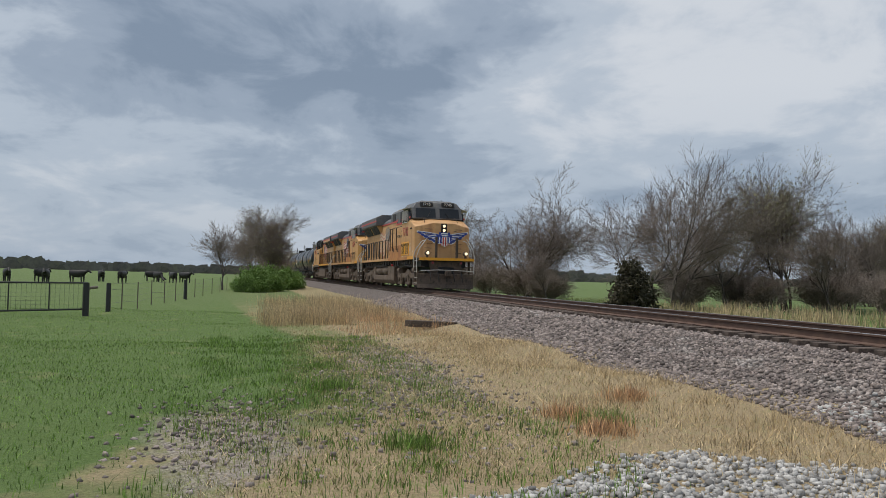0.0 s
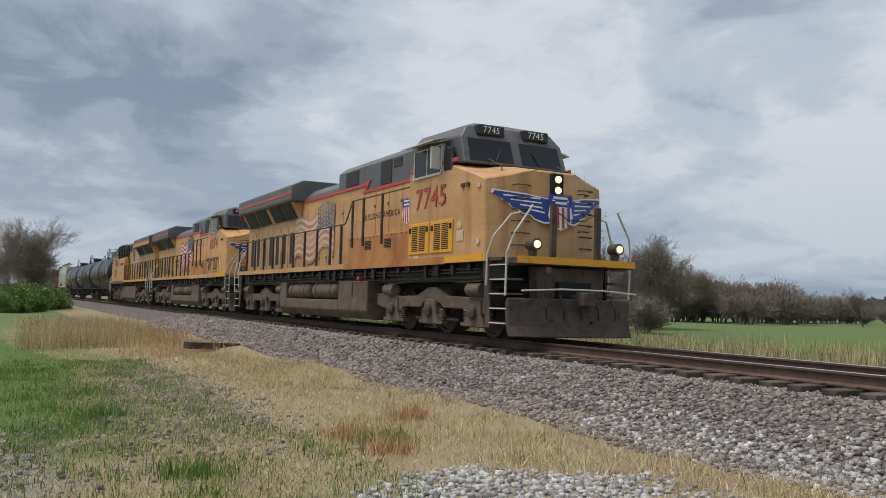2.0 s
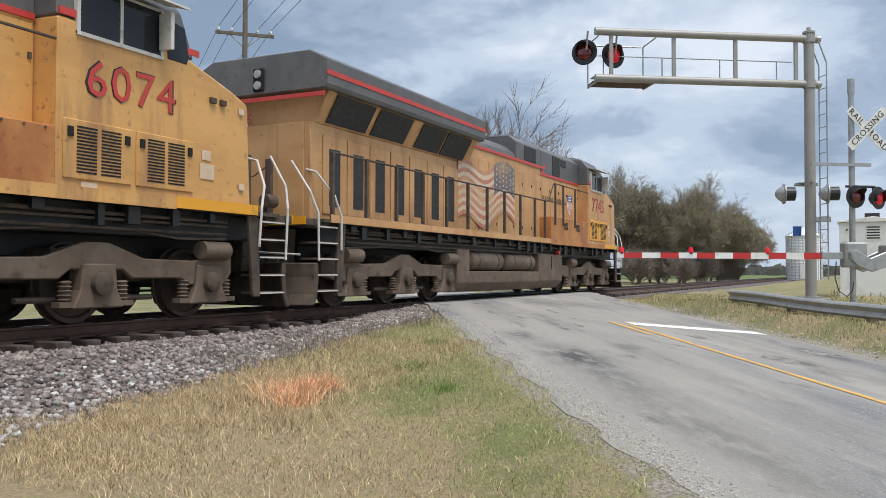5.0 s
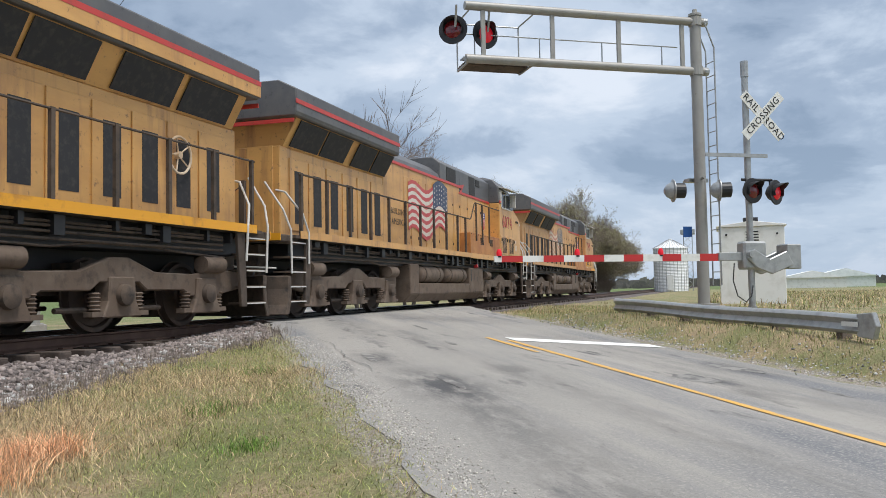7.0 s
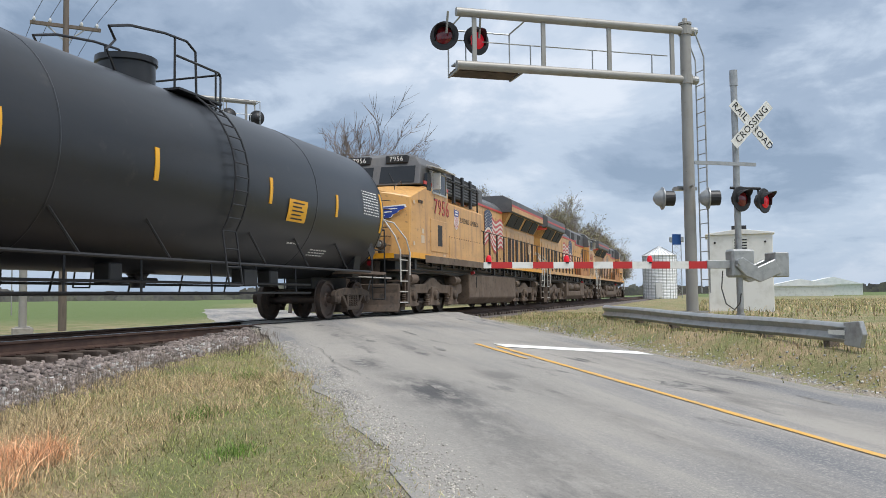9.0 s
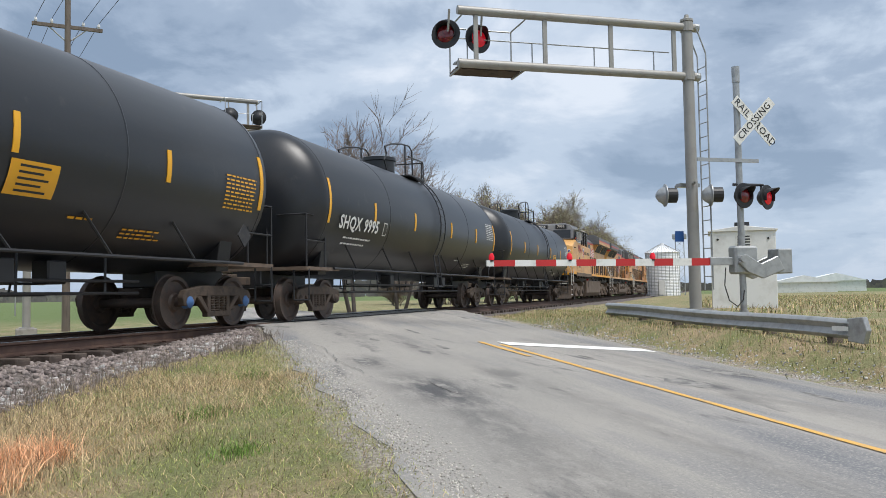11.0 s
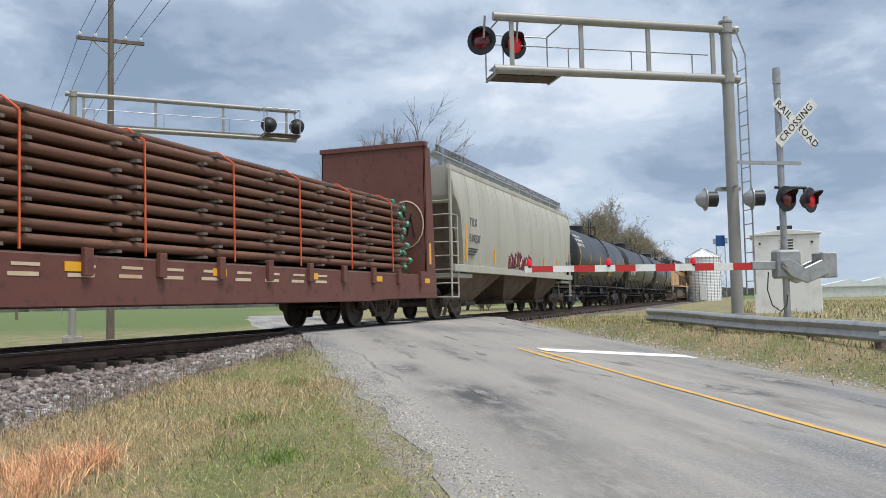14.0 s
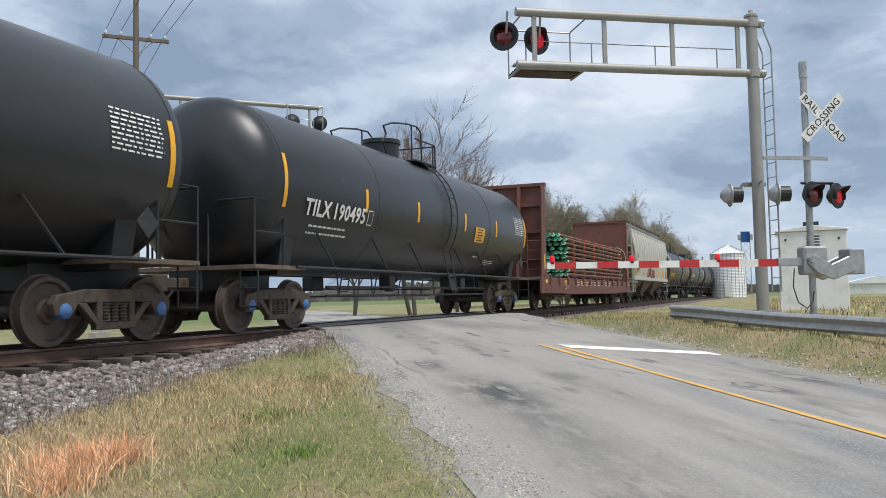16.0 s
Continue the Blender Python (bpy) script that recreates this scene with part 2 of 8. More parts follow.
    line_white=material("worn_white_line", (0.80, 0.79, 0.76), 0.7, 0, [((0.45, 0.43, 0.40), 7.0, 0.58, 0.72)]),
    line_yellow=material("worn_yellow_line", (0.66, 0.37, 0.08), 0.7, 0, [((0.40, 0.30, 0.17), 6.0, 0.50, 0.68)]),
    stone=material("ballast_stone", (0.25, 0.212, 0.193), 0.85, 0, [((0.20, 0.165, 0.155), 3.0, 0.4, 0.7), ((0.40, 0.375, 0.355), (0.35, 1.0, 1.0), 0.58, 0.72)], 0.2, 30.0, island=0.55),
    stone_pale=material("pale_limestone_gravel", (0.43, 0.42, 0.405), 0.85, 0, [((0.30, 0.295, 0.285), 3.0, 0.4, 0.7)], 0.2, 30.0, island=0.5),
    ballast=material("ballast_bed", (0.11, 0.09, 0.082), 0.95, 0, [((0.20, 0.175, 0.16), 16.0, 0.45, 0.66), ((0.05, 0.04, 0.037), 22.0, 0.5, 0.66)], 0.9, 18.0),
    blade_green=material("green_grass", (0.15, 0.25, 0.045), 0.75, island=0.7),
    blade_olive=material("spring_grass_mixed", (0.25, 0.265, 0.095), 0.8, island=0.7),
    blade_verge=material("pale_olive_verge_grass", (0.34, 0.36, 0.12), 0.85, island=0.7),
    grit=material("pale_road_grit", (0.44, 0.415, 0.375), 0.9, island=0.35),
    blade_fox=material("fox_red_dead_grass", (0.78, 0.47, 0.27), 0.85, island=0.7),
    maroon=material("maroon_spray_paint", (0.17, 0.045, 0.065), 0.7, 0, [((0.30, 0.14, 0.16), 5.0, 0.5, 0.7)]),
    blade_dry=material("dry_grass", (0.50, 0.385, 0.225), 0.85, island=0.7),
    blade_rust=material("rusty_dry_grass", (0.54, 0.34, 0.19), 0.85, island=0.7),
    blade_grey=material("grey_dead_weed", (0.21, 0.175, 0.145), 0.9, island=0.4),
    # base lightened, so distance haze is put into the woods' colour
    far_wood=material("far_woods", (0.15, 0.14, 0.135), 0.95, 0, [((0.17, 0.17, 0.12), 0.12, 0.45, 0.7), ((0.10, 0.095, 0.10), 0.6, 0.45, 0.7)], island=0.25),
    bright_metal=material("bright_corrugated_steel", (0.84, 0.85, 0.86), 0.5, 0.0, [((0.70, 0.72, 0.73), 0.8, 0.45, 0.7)]),
    cable=material("cable", (0.02, 0.02, 0.02), 0.6),
    blue_sign=material("blue_sign", (0.02, 0.09, 0.30), 0.5),
    orange_post=material("yellow_marker_post", (0.68, 0.40, 0.07), 0.6),
)


def ground_material():
    """Grass, dry grass, bare earth and ploughed fields, laid out over the plan by distances from the track and road."""
    m = bpy.data.materials.new("ground_cover")
    m.use_nodes = True
    nt = m.node_tree
    n, l = nt.nodes, nt.links
    b = n["Principled BSDF"]
    b.inputs["Roughness"].default_value = 0.95
    co = n.new("ShaderNodeTexCoord")
    at = n.new("ShaderNodeAttribute")
    at.attribute_name = "cover"
    sep = n.new("ShaderNodeSeparateColor")
    l.new(at.outputs["Color"], sep.inputs[0])

    def noise_tex(scale, detail=7.0):
        t = n.new("ShaderNodeTexNoise")
        t.inputs["Scale"].default_value, t.inputs["Detail"].default_value, t.inputs["Roughness"].default_value = scale, detail, 0.65
        l.new(co.outputs["Object"], t.inputs["Vector"])
        return t.outputs[0]

    def mixc(fac, a, c):
        x = n.new("ShaderNodeMix")
        x.data_type = "RGBA"
        l.new(fac, x.inputs[0])
        for k, v in ((6, a), (7, c)):
            if isinstance(v, tuple):
                x.inputs[k].default_value = (*v, 1)
            else:
                l.new(v, x.inputs[k])
        return x.outputs[2]

    def rng(src, lo, hi):
        r = n.new("ShaderNodeMapRange")
        l.new(src, r.inputs[0])
        r.inputs[1].default_value, r.inputs[2].default_value = lo, hi
        return r.outputs[0]

    def wobble(chan, fine):
        a = n.new("ShaderNodeMath")
        a.operation = "MULTIPLY_ADD"
        l.new(fine, a.inputs[0])
        a.inputs[1].default_value = 0.9
        l.new(chan, a.inputs[2])
        return rng(a.outputs[0], 0.78, 1.08)

    f1, f2, f3 = noise_tex(1.1), noise_tex(6.0), noise_tex(30.0)
    green = mixc(rng(f3, 0.4, 0.62), (0.072, 0.125, 0.024), (0.11, 0.175, 0.04))
    green = mixc(rng(f1, 0.56, 0.72), green, (0.20, 0.215, 0.08))
    dry = mixc(rng(f3, 0.38, 0.65), (0.25, 0.19, 0.11), (0.43, 0.335, 0.20))
    dry = mixc(rng(f2, 0.52, 0.70), dry, (0.27, 0.26, 0.11))
    bare = mixc(rng(f3, 0.42, 0.62), (0.21, 0.175, 0.145), (0.44, 0.40, 0.345))
    bare = mixc(rng(f2, 0.50, 0.66), bare, (0.24, 0.24, 0.10))
    c = mixc(wobble(sep.outputs[0], f1), dry, green)
    c = mixc(wobble(sep.outputs[1], f1), c, bare)
    c = mixc(sep.outputs[2], c, (0.10, 0.15, 0.04))
    l.new(c, b.inputs["Base Color"])
    bp = n.new("ShaderNodeBump")
    bp.inputs["Strength"].default_value, bp.inputs["Distance"].default_value = 0.8, 0.05
    l.new(f3, bp.inputs["Height"])
    l.new(bp.outputs[0], b.inputs["Normal"])
    return m


MAT["ground"] = ground_material()


def add_stains(m):
    """Soft dark oil and rubber stains, by the amount kept in the mesh."""
    n, l = m.node_tree.nodes, m.node_tree.links
    b = n["Principled BSDF"]
    old = b.inputs["Base Color"].links[0].from_socket
    at = n.new("ShaderNodeAttribute")
    at.attribute_name = "stain"
    co, t = n.new("ShaderNodeTexCoord"), n.new("ShaderNodeTexNoise")
    mp = n.new("ShaderNodeMapping")
    mp.inputs["Scale"].default_value = (1.1, 2.6, 1.0)
    l.new(co.outputs["Object"], mp.inputs[0])
    l.new(mp.outputs[0], t.inputs["Vector"])
    t.inputs["Scale"].default_value, t.inputs["Detail"].default_value, t.inputs["Roughness"].default_value = 1.6, 9.0, 0.7
    r = n.new("ShaderNodeMapRange")
    l.new(t.outputs[0], r.inputs[0])
    r.inputs[1].default_value, r.inputs[2].default_value = 0.32, 0.54
    mu = n.new("ShaderNodeMath")
    mu.operation = "MULTIPLY"
    l.new(at.outputs["Fac"], mu.inputs[0])
    l.new(r.outputs[0], mu.inputs[1])
    mx = n.new("ShaderNodeMix")
    mx.data_type = "RGBA"
    l.new(mu.outputs[0], mx.inputs[0])
    l.new(old, mx.inputs[6])
    mx.inputs[7].default_value = (0.05, 0.05, 0.055, 1)
    l.new(mx.outputs[2], b.inputs["Base Color"])


add_stains(MAT["asphalt"])


# ---- mesh building ----
class Build:
    """Collects simple solids into one mesh."""

    def __init__(self):
        self.v, self.f = [], []

    def add(self, verts, faces):
        k = len(self.v)
        self.v += [tuple(p) for p in verts]
        self.f += [tuple(i + k for i in f) for f in faces]
        return self

    def box(self, x0, x1, y0, y1, z0, z1, taper=0.0):
        """taper narrows the top in x and y."""
        t = taper
        vs = [(x0, y0, z0), (x1, y0, z0), (x1, y1, z0), (x0, y1, z0), (x0 + t, y0 + t, z1), (x1 - t, y0 + t, z1), (x1 - t, y1 - t, z1), (x0 + t, y1 - t, z1)]
        return self.add(vs, [(0, 3, 2, 1), (4, 5, 6, 7), (0, 1, 5, 4), (1, 2, 6, 5), (2, 3, 7, 6), (3, 0, 4, 7)])

    def cbox(self, c, s, m=None):
        x, y, z = (a / 2 for a in s)
        vs = [Vector((i * x, j * y, k * z)) for k in (-1, 1) for i, j in ((-1, -1), (1, -1), (1, 1), (-1, 1))]
        vs = [(m @ v if m else v) + Vector(c) for v in vs]
        return self.add(vs, [(0, 3, 2, 1), (4, 5, 6, 7), (0, 1, 5, 4), (1, 2, 6, 5), (2, 3, 7, 6), (3, 0, 4, 7)])

    def rod(self, a, b, r, r2=None, n=8, caps=True):
        a, b = Vector(a), Vector(b)
        r2 = r if r2 is None else r2
        d = (b - a).normalized()
        u = d.orthogonal().normalized()
        w = d.cross(u)
        ring = [(math.cos(2 * math.pi * i / n), math.sin(2 * math.pi * i / n)) for i in range(n)]
        vs = [a + r * (c * u + s * w) for c, s in ring] + [b + r2 * (c * u + s * w) for c, s in ring]
        fs = [(i, (i + 1) % n, n + (i + 1) % n, n + i) for i in range(n)]
        if caps:
            fs += [tuple(range(n - 1, -1, -1)), tuple(range(n, 2 * n))]
        return self.add(vs, fs)

    def tube(self, pts, r, n=6):
        pts = [Vector(p) for p in pts]
        dirs = [(pts[min(i + 1, len(pts) - 1)] - pts[max(i - 1, 0)]) for i in range(len(pts))]
        dirs = [d.normalized() if d.length > 1e-6 else Vector((0, 0, 1)) for d in dirs]
        u = dirs[0].orthogonal().normalized()
        rings = []
        for p, d in zip(pts, dirs):
            u = (u - d * u.dot(d)).normalized() if (u - d * u.dot(d)).length > 1e-4 else d.orthogonal().normalized()
            w = d.cross(u)
            rings.append([p + r * (math.cos(2 * math.pi * i / n) * u + math.sin(2 * math.pi * i / n) * w) for i in range(n)])
        return self.loft(rings)

    def prism(self, poly, axis, a, b):
        """A polygon drawn in the other two axes, pushed along an axis from a to b."""
        def p(q, t):
            return (t, q[0], q[1]) if axis == "x" else (q[0], t, q[1]) if axis == "y" else (q[0], q[1], t)
        n = len(poly)
        vs = [p(q, a) for q in poly] + [p(q, b) for q in poly]
        return self.add(vs, [(i, (i + 1) % n, n + (i + 1) % n, n + i) for i in range(n)] + [tuple(range(n - 1, -1, -1)), tuple(range(n, 2 * n))])

    def loft(self, rings, caps=True):
        n = len(rings[0])
        vs = [q for r in rings for q in r]
        fs = [(k * n + i, k * n + (i + 1) % n, (k + 1) * n + (i + 1) % n, (k + 1) * n + i) for k in range(len(rings) - 1) for i in range(n)]
        if caps:
            fs += [tuple(range(n - 1, -1, -1)), tuple(range((len(rings) - 1) * n, len(rings) * n))]
        return self.add(vs, fs)

    def turn(self, profile, c, axis="y", n=24):
        """Turns a profile of (distance along the axis, radius) round an axis through c."""
        rings = []
        for t, r in profile:
            ring = []
            for i in range(n):
                a = 2 * math.pi * i / n
                x, y = r * math.cos(a), r * math.sin(a)
                ring.append((c[0] + x, c[1] + t, c[2] + y) if axis == "y" else (c[0] + t, c[1] + x, c[2] + y) if axis == "x" else (c[0] + x, c[1] + y, c[2] + t))
            rings.append(ring)
        return self.loft(rings)

    def mesh(self, name, bevel=0.0, smooth=False):
        me = bpy.data.meshes.new(name)
        me.from_pydata(self.v, [], self.f)
        bm = bmesh.new()
        bm.from_mesh(me)
        bmesh.ops.recalc_face_normals(bm, faces=bm.faces)
        if bevel:
            sharp = [e for e in bm.edges if len(e.link_faces) == 2 and e.calc_face_angle() > 0.6]
            bmesh.ops.bevel(bm, geom=sharp, offset=bevel, segments=1, affect="EDGES", clamp_overlap=True)
        if smooth:
            for f in bm.faces:
                f.smooth = True
            for e in bm.edges:
                if len(e.link_faces) == 2 and e.calc_face_angle() > 0.7:
                    e.smooth = False
        bm.to_mesh(me)
        bm.free()
        return me


def part(name, build, mat, parent=None, label="", bevel=0.0, smooth=False, at=None):
    me = build if isinstance(build, bpy.types.Mesh) else build.mesh(name, bevel, smooth)
    if not me.materials:
        me.materials.append(MAT[mat])
    ob = new(name, me)
    if parent:
        ob.parent = parent
    if at is not None:
        ob.matrix_basis = at
    return tagged(ob, label)


def thing(name, label, category, at=None, group="", kind=""):
    ob = new(name)
    ob.empty_display_size = 0.3
    if at is not None:
        ob.matrix_basis = at
    return tagged(ob, label, category, group, kind)


def lettering(name, text, size, mat, parent, at, label="", stretch=1.0, bold=0.0):
    cu = bpy.data.curves.new(name, "FONT")
    cu.body, cu.size, cu.align_x, cu.align_y, cu.extrude, cu.space_character = text, size, "CENTER", "CENTER", 0.002, 1.08
    cu.resolution_u, cu.offset = 2, bold
    ob = new(name, cu)
    bpy.context.view_layer.update()
    me = bpy.data.meshes.new_from_object(ob.evaluated_get(bpy.context.evaluated_depsgraph_get()))
    bpy.data.objects.remove(ob)
    if stretch != 1.0:
        me.transform(Matrix.Diagonal((stretch, 1, 1, 1)))
    me.materials.clear()
    me.materials.append(MAT[mat])
    return part(name, me, mat, parent, label, at=at)


def flat(name, polys, mat, parent, at, label="", thick=0.004):
    """Thin painted or cut shapes from outlines in the local x-y plane."""
    b = Build()
    for p in polys:
        b.prism(p, "z", 0, thick)
    return part(name, b, mat, parent, label, at=at)


SIDE = pose(0, 0, 0, 90, 0, 0)  # a sheet that stands and faces -y


# ---- the lie of the land ----
ROAD_DIR, ROAD_AT = (0.829, 0.559), (11.66, -7.75)


def along_across(x, y):
    ux, uy = x - ROAD_AT[0], y - ROAD_AT[1]
    return ux * ROAD_DIR[0] + uy * ROAD_DIR[1], ux * ROAD_DIR[1] - uy * ROAD_DIR[0]


def road_xy(a, c):
    return ROAD_AT[0] + a * ROAD_DIR[0] + c * ROAD_DIR[1], ROAD_AT[1] + a * ROAD_DIR[1] - c * ROAD_DIR[0]


def road_z(y):
    return np.interp(y, [-60, -30, -11, -1.7, 1.7, 11, 60], [-0.9, -0.86, -0.78, -0.02, -0.02, -0.55, -0.7])


def smooth01(t):
    t = np.clip(t, 0, 1)
    return t * t * (3 - 2 * t)


def ripple(x, y):
    return 0.03 * np.sin(0.9 * x + 1.3 * np.sin(0.7 * y)) + 0.025 * np.sin(1.7 * y - 0.8 * x) + 0.012 * np.sin(4.1 * x + 2.3 * y)


def rise(d, y):
    """How far the near verge has fallen from the road's level to the field's, by the distance from the road's edge."""
    reach = np.interp(y, [-9, -6.5, -4], [2.0, 2.6, 4.6])
    t = np.clip(d / reach, 0, 1)
    return 0.55 * t + 0.45 * t * t * (3 - 2 * t)


def ground_z(x, y):
    a, c = along_across(x, y)
    d = np.maximum(0, np.abs(c + 0.35) - 3.55)
    base = np.interp(y, [-400, -60, -12, -8, -3.8, -2.2, 2.2, 4.5, 10, 40, 400], [-0.2, -0.75, -0.9, -0.92, -0.82, -0.6, -0.6, -0.72, -0.75, -0.6, -0.1])
    right = np.interp(x, [5, 10, 14, 22, 60, 400], [-0.85, -0.66, -0.36, -0.16, -0.3, -0.2])
    base = np.where((c > 0) & (y < -3), right, base)
    near = np.exp(-(np.maximum(0, np.hypot(x, y + 8) - 25) / 25.0) ** 2)
    base = base + ripple(x, y) * (0.35 + 0.65 * near)
    return road_z(y) - 0.039 + (base - road_z(y) + 0.039) * np.where(c > 0, smooth01(d / 1.1), np.where(y < 0, rise(d, y), smooth01(d / 2.2)))


def grid_axis(lo, hi, step, far):
    core = np.arange(lo, hi + step / 2, step)
    out, s, v = [], step, hi
    while v < far:
        s *= 1.22
        v += s
        out.append(v)
    up = np.array(out)
    out, s, v = [], step, lo
    while v > -far:
        s *= 1.22
        v -= s
        out.append(v)
    return np.concatenate([np.array(out)[::-1], core, up])


def lawn_edge(x):
    return np.interp(x, [-80, -30, -22, -16, -10.7, -9.4, -6.6, -4], [-12.5, -10.0, -8.7, -8.9, -9.4, -10.8, -12.0, -14])


def mesh_from_arrays(name, verts, faces):
    me = bpy.data.meshes.new(name)
    verts, faces = np.asarray(verts, np.float32), np.asarray(faces, np.int32)
    k = faces.shape[1]
    me.vertices.add(len(verts))
    me.vertices.foreach_set("co", verts.ravel())
    me.loops.add(faces.size)
    me.loops.foreach_set("vertex_index", faces.ravel())
    me.polygons.add(len(faces))
    me.polygons.foreach_set("loop_start", np.arange(0, faces.size, k, dtype=np.int32))
    me.polygons.foreach_set("loop_total", np.full(len(faces), k, np.int32))
    me.update(calc_edges=True)
    return me


def build_ground():
    xs, ys = grid_axis(-32, 32, 0.3, 2600), grid_axis(-20, 10, 0.3, 2600)
    X, Y = np.meshgrid(xs, ys)
    Z = ground_z(X, Y)
    nx, ny = len(xs), len(ys)
    idx = np.arange(nx * ny).reshape(ny, nx)
    faces = np.stack([idx[:-1, :-1], idx[:-1, 1:], idx[1:, 1:], idx[1:, :-1]], -1).reshape(-1, 4)
    me = mesh_from_arrays("ground", np.stack([X, Y, Z], -1).reshape(-1, 3), faces)
    me.polygons.foreach_set("use_smooth", np.ones(len(faces), bool))
    x, y = X.ravel(), Y.ravel()
    a, c = along_across(x, y)
    green = np.where(x < -3, smooth01((lawn_edge(x) - y) / 0.9 + 0.5), 0.25 * smooth01((x - 2) / 3))
    mixed = 0.50 * smooth01((lawn_edge(x) + 2.6 - y) / 1.5)
    green = np.where(x < -3, np.maximum(green, mixed), green)
    green = np.where((x > 1) & (c < -3.6) & (y < -3), 0.44 * smooth01((x - 0.9 * (y + 6) - 2.6) / 2.2), green)
    green = np.where(y > 2, smooth01((y - 4.2) / 2.0) * np.where(x > -4, 0.45, 1), green)
    green = np.where((c > 3) & (x > 12), 0.42, green)
    bare = np.exp(-(((x + 15) / 5.5) ** 2 + ((y + 7.6) / 1.1) ** 2)) * 0.75 + np.exp(-(((x + 8.5) / 2.2) ** 2 + ((y + 10.4) / 0.9) ** 2)) * 0.8
    bare += np.where(x > -4, np.exp(-((y - 6.5) / 2.5) ** 2) * 0.8, 0)
    bare += np.exp(-((np.abs(c + 0.35) - 3.62) / 0.22) ** 2) * 0.8
    far = smooth01((np.hypot(x, y) - 30) / 25) * np.where((c > 3) & (x > 5) & (x < 140), 0.15, 1) * np.where(np.abs(y) < 6, 0.2, 1)
    col = np.stack([green, np.clip(bare, 0, 1), np.clip(far, 0, 1) * 0.9, np.ones_like(x)], -1).astype(np.float32)
    at = me.color_attributes.new("cover", "FLOAT_COLOR", "POINT")
    at.data.foreach_set("color", col.ravel())
    me.materials.append(MAT["ground"])
    tagged(new("ground", me), "rough spring grassland with lawn, dead grass and bare patches", "ground", kind="structure")


build_ground()


def build_track():
    # ballast bed: a long flat-topped bank
    b = Build()
    prof = [(-3.7, -0.95), (-2.9, -0.62), (-1.8, -0.29), (1.8, -0.29), (2.9, -0.6), (3.6, -0.95)]
    xs = [-420, -60, -30, -15, 0, 10, 19, 28, 45, 90, 420]
    b.loft([[(x, y, z) for y, z in prof] for x in xs])
    part("ballast_bed", b, "ballast", None, "grey-brown crushed stone bank under the track")
    tagged(bpy.data.objects["ballast_bed"], category="ballast", kind="structure")
    # rails
    for side in (-1, 1):
        r = thing("rail", "rusty steel rail with a bright worn head", "rail", group="rails of the track", kind="structure")
        y = side * 0.7525
        w = Build().prism([(y - 0.075, -0.185), (y + 0.075, -0.185), (y + 0.075, -0.165), (y + 0.012, -0.14), (y + 0.010, -0.05), (y + 0.036, -0.035), (y + 0.036, -0.006), (y - 0.036, -0.006), (y - 0.036, -0.035), (y - 0.010, -0.05), (y - 0.012, -0.14), (y - 0.075, -0.165)], "x", -420, 420)
        part("rail_web", w, "rail", r)
        part("rail_head", Build().prism([(y - 0.034, -0.006), (y + 0.034, -0.006), (y + 0.028, 0.0), (y - 0.028, 0.0)], "x", -420, 420), "railhead", r, "bright running surface")
    # rail anchors and ties
    rnd = random.Random(4)
    bed = thing("track_ties", "weathered timber ties set in stone ballast", "railway ties", kind="structure")
    tie = Build().box(-0.115, 0.115, -1.29, 1.29, -0.36, -0.187).mesh("tie", 0.012)
    tie.materials.append(MAT["tie"])
    x = -62.0
    while x < 62:
        if not 16.5 < x < 29.5:
            part("tie", tie, "tie", bed, at=pose(x, rnd.uniform(-0.03, 0.03), rnd.uniform(-0.006, 0.006), 0, rnd.uniform(-0.5, 0.5), rnd.uniform(-1, 1)))
        x += 0.5
    far = Build()
    for k in range(600):
        for s in (-1, 1):
            far.box(s * (62.3 + k * 0.5) - 0.11, s * (62.3 + k * 0.5) + 0.11, -1.29, 1.29, -0.36, -0.187)
    tagged(part("far_ties", far, "tie", bed), kind="stuff")
    plates = Build()
    for k in range(-60, 61):
        if not 33 < k < 59:
            for s in (-0.7525, 0.7525):
                plates.box(k * 0.5 - 0.09, k * 0.5 + 0.09, s - 0.16, s + 0.16, -0.188, -0.165)
    tagged(part("tie_plates", plates, "rail", bed, "rusty steel tie plates"), kind="stuff")


build_track()


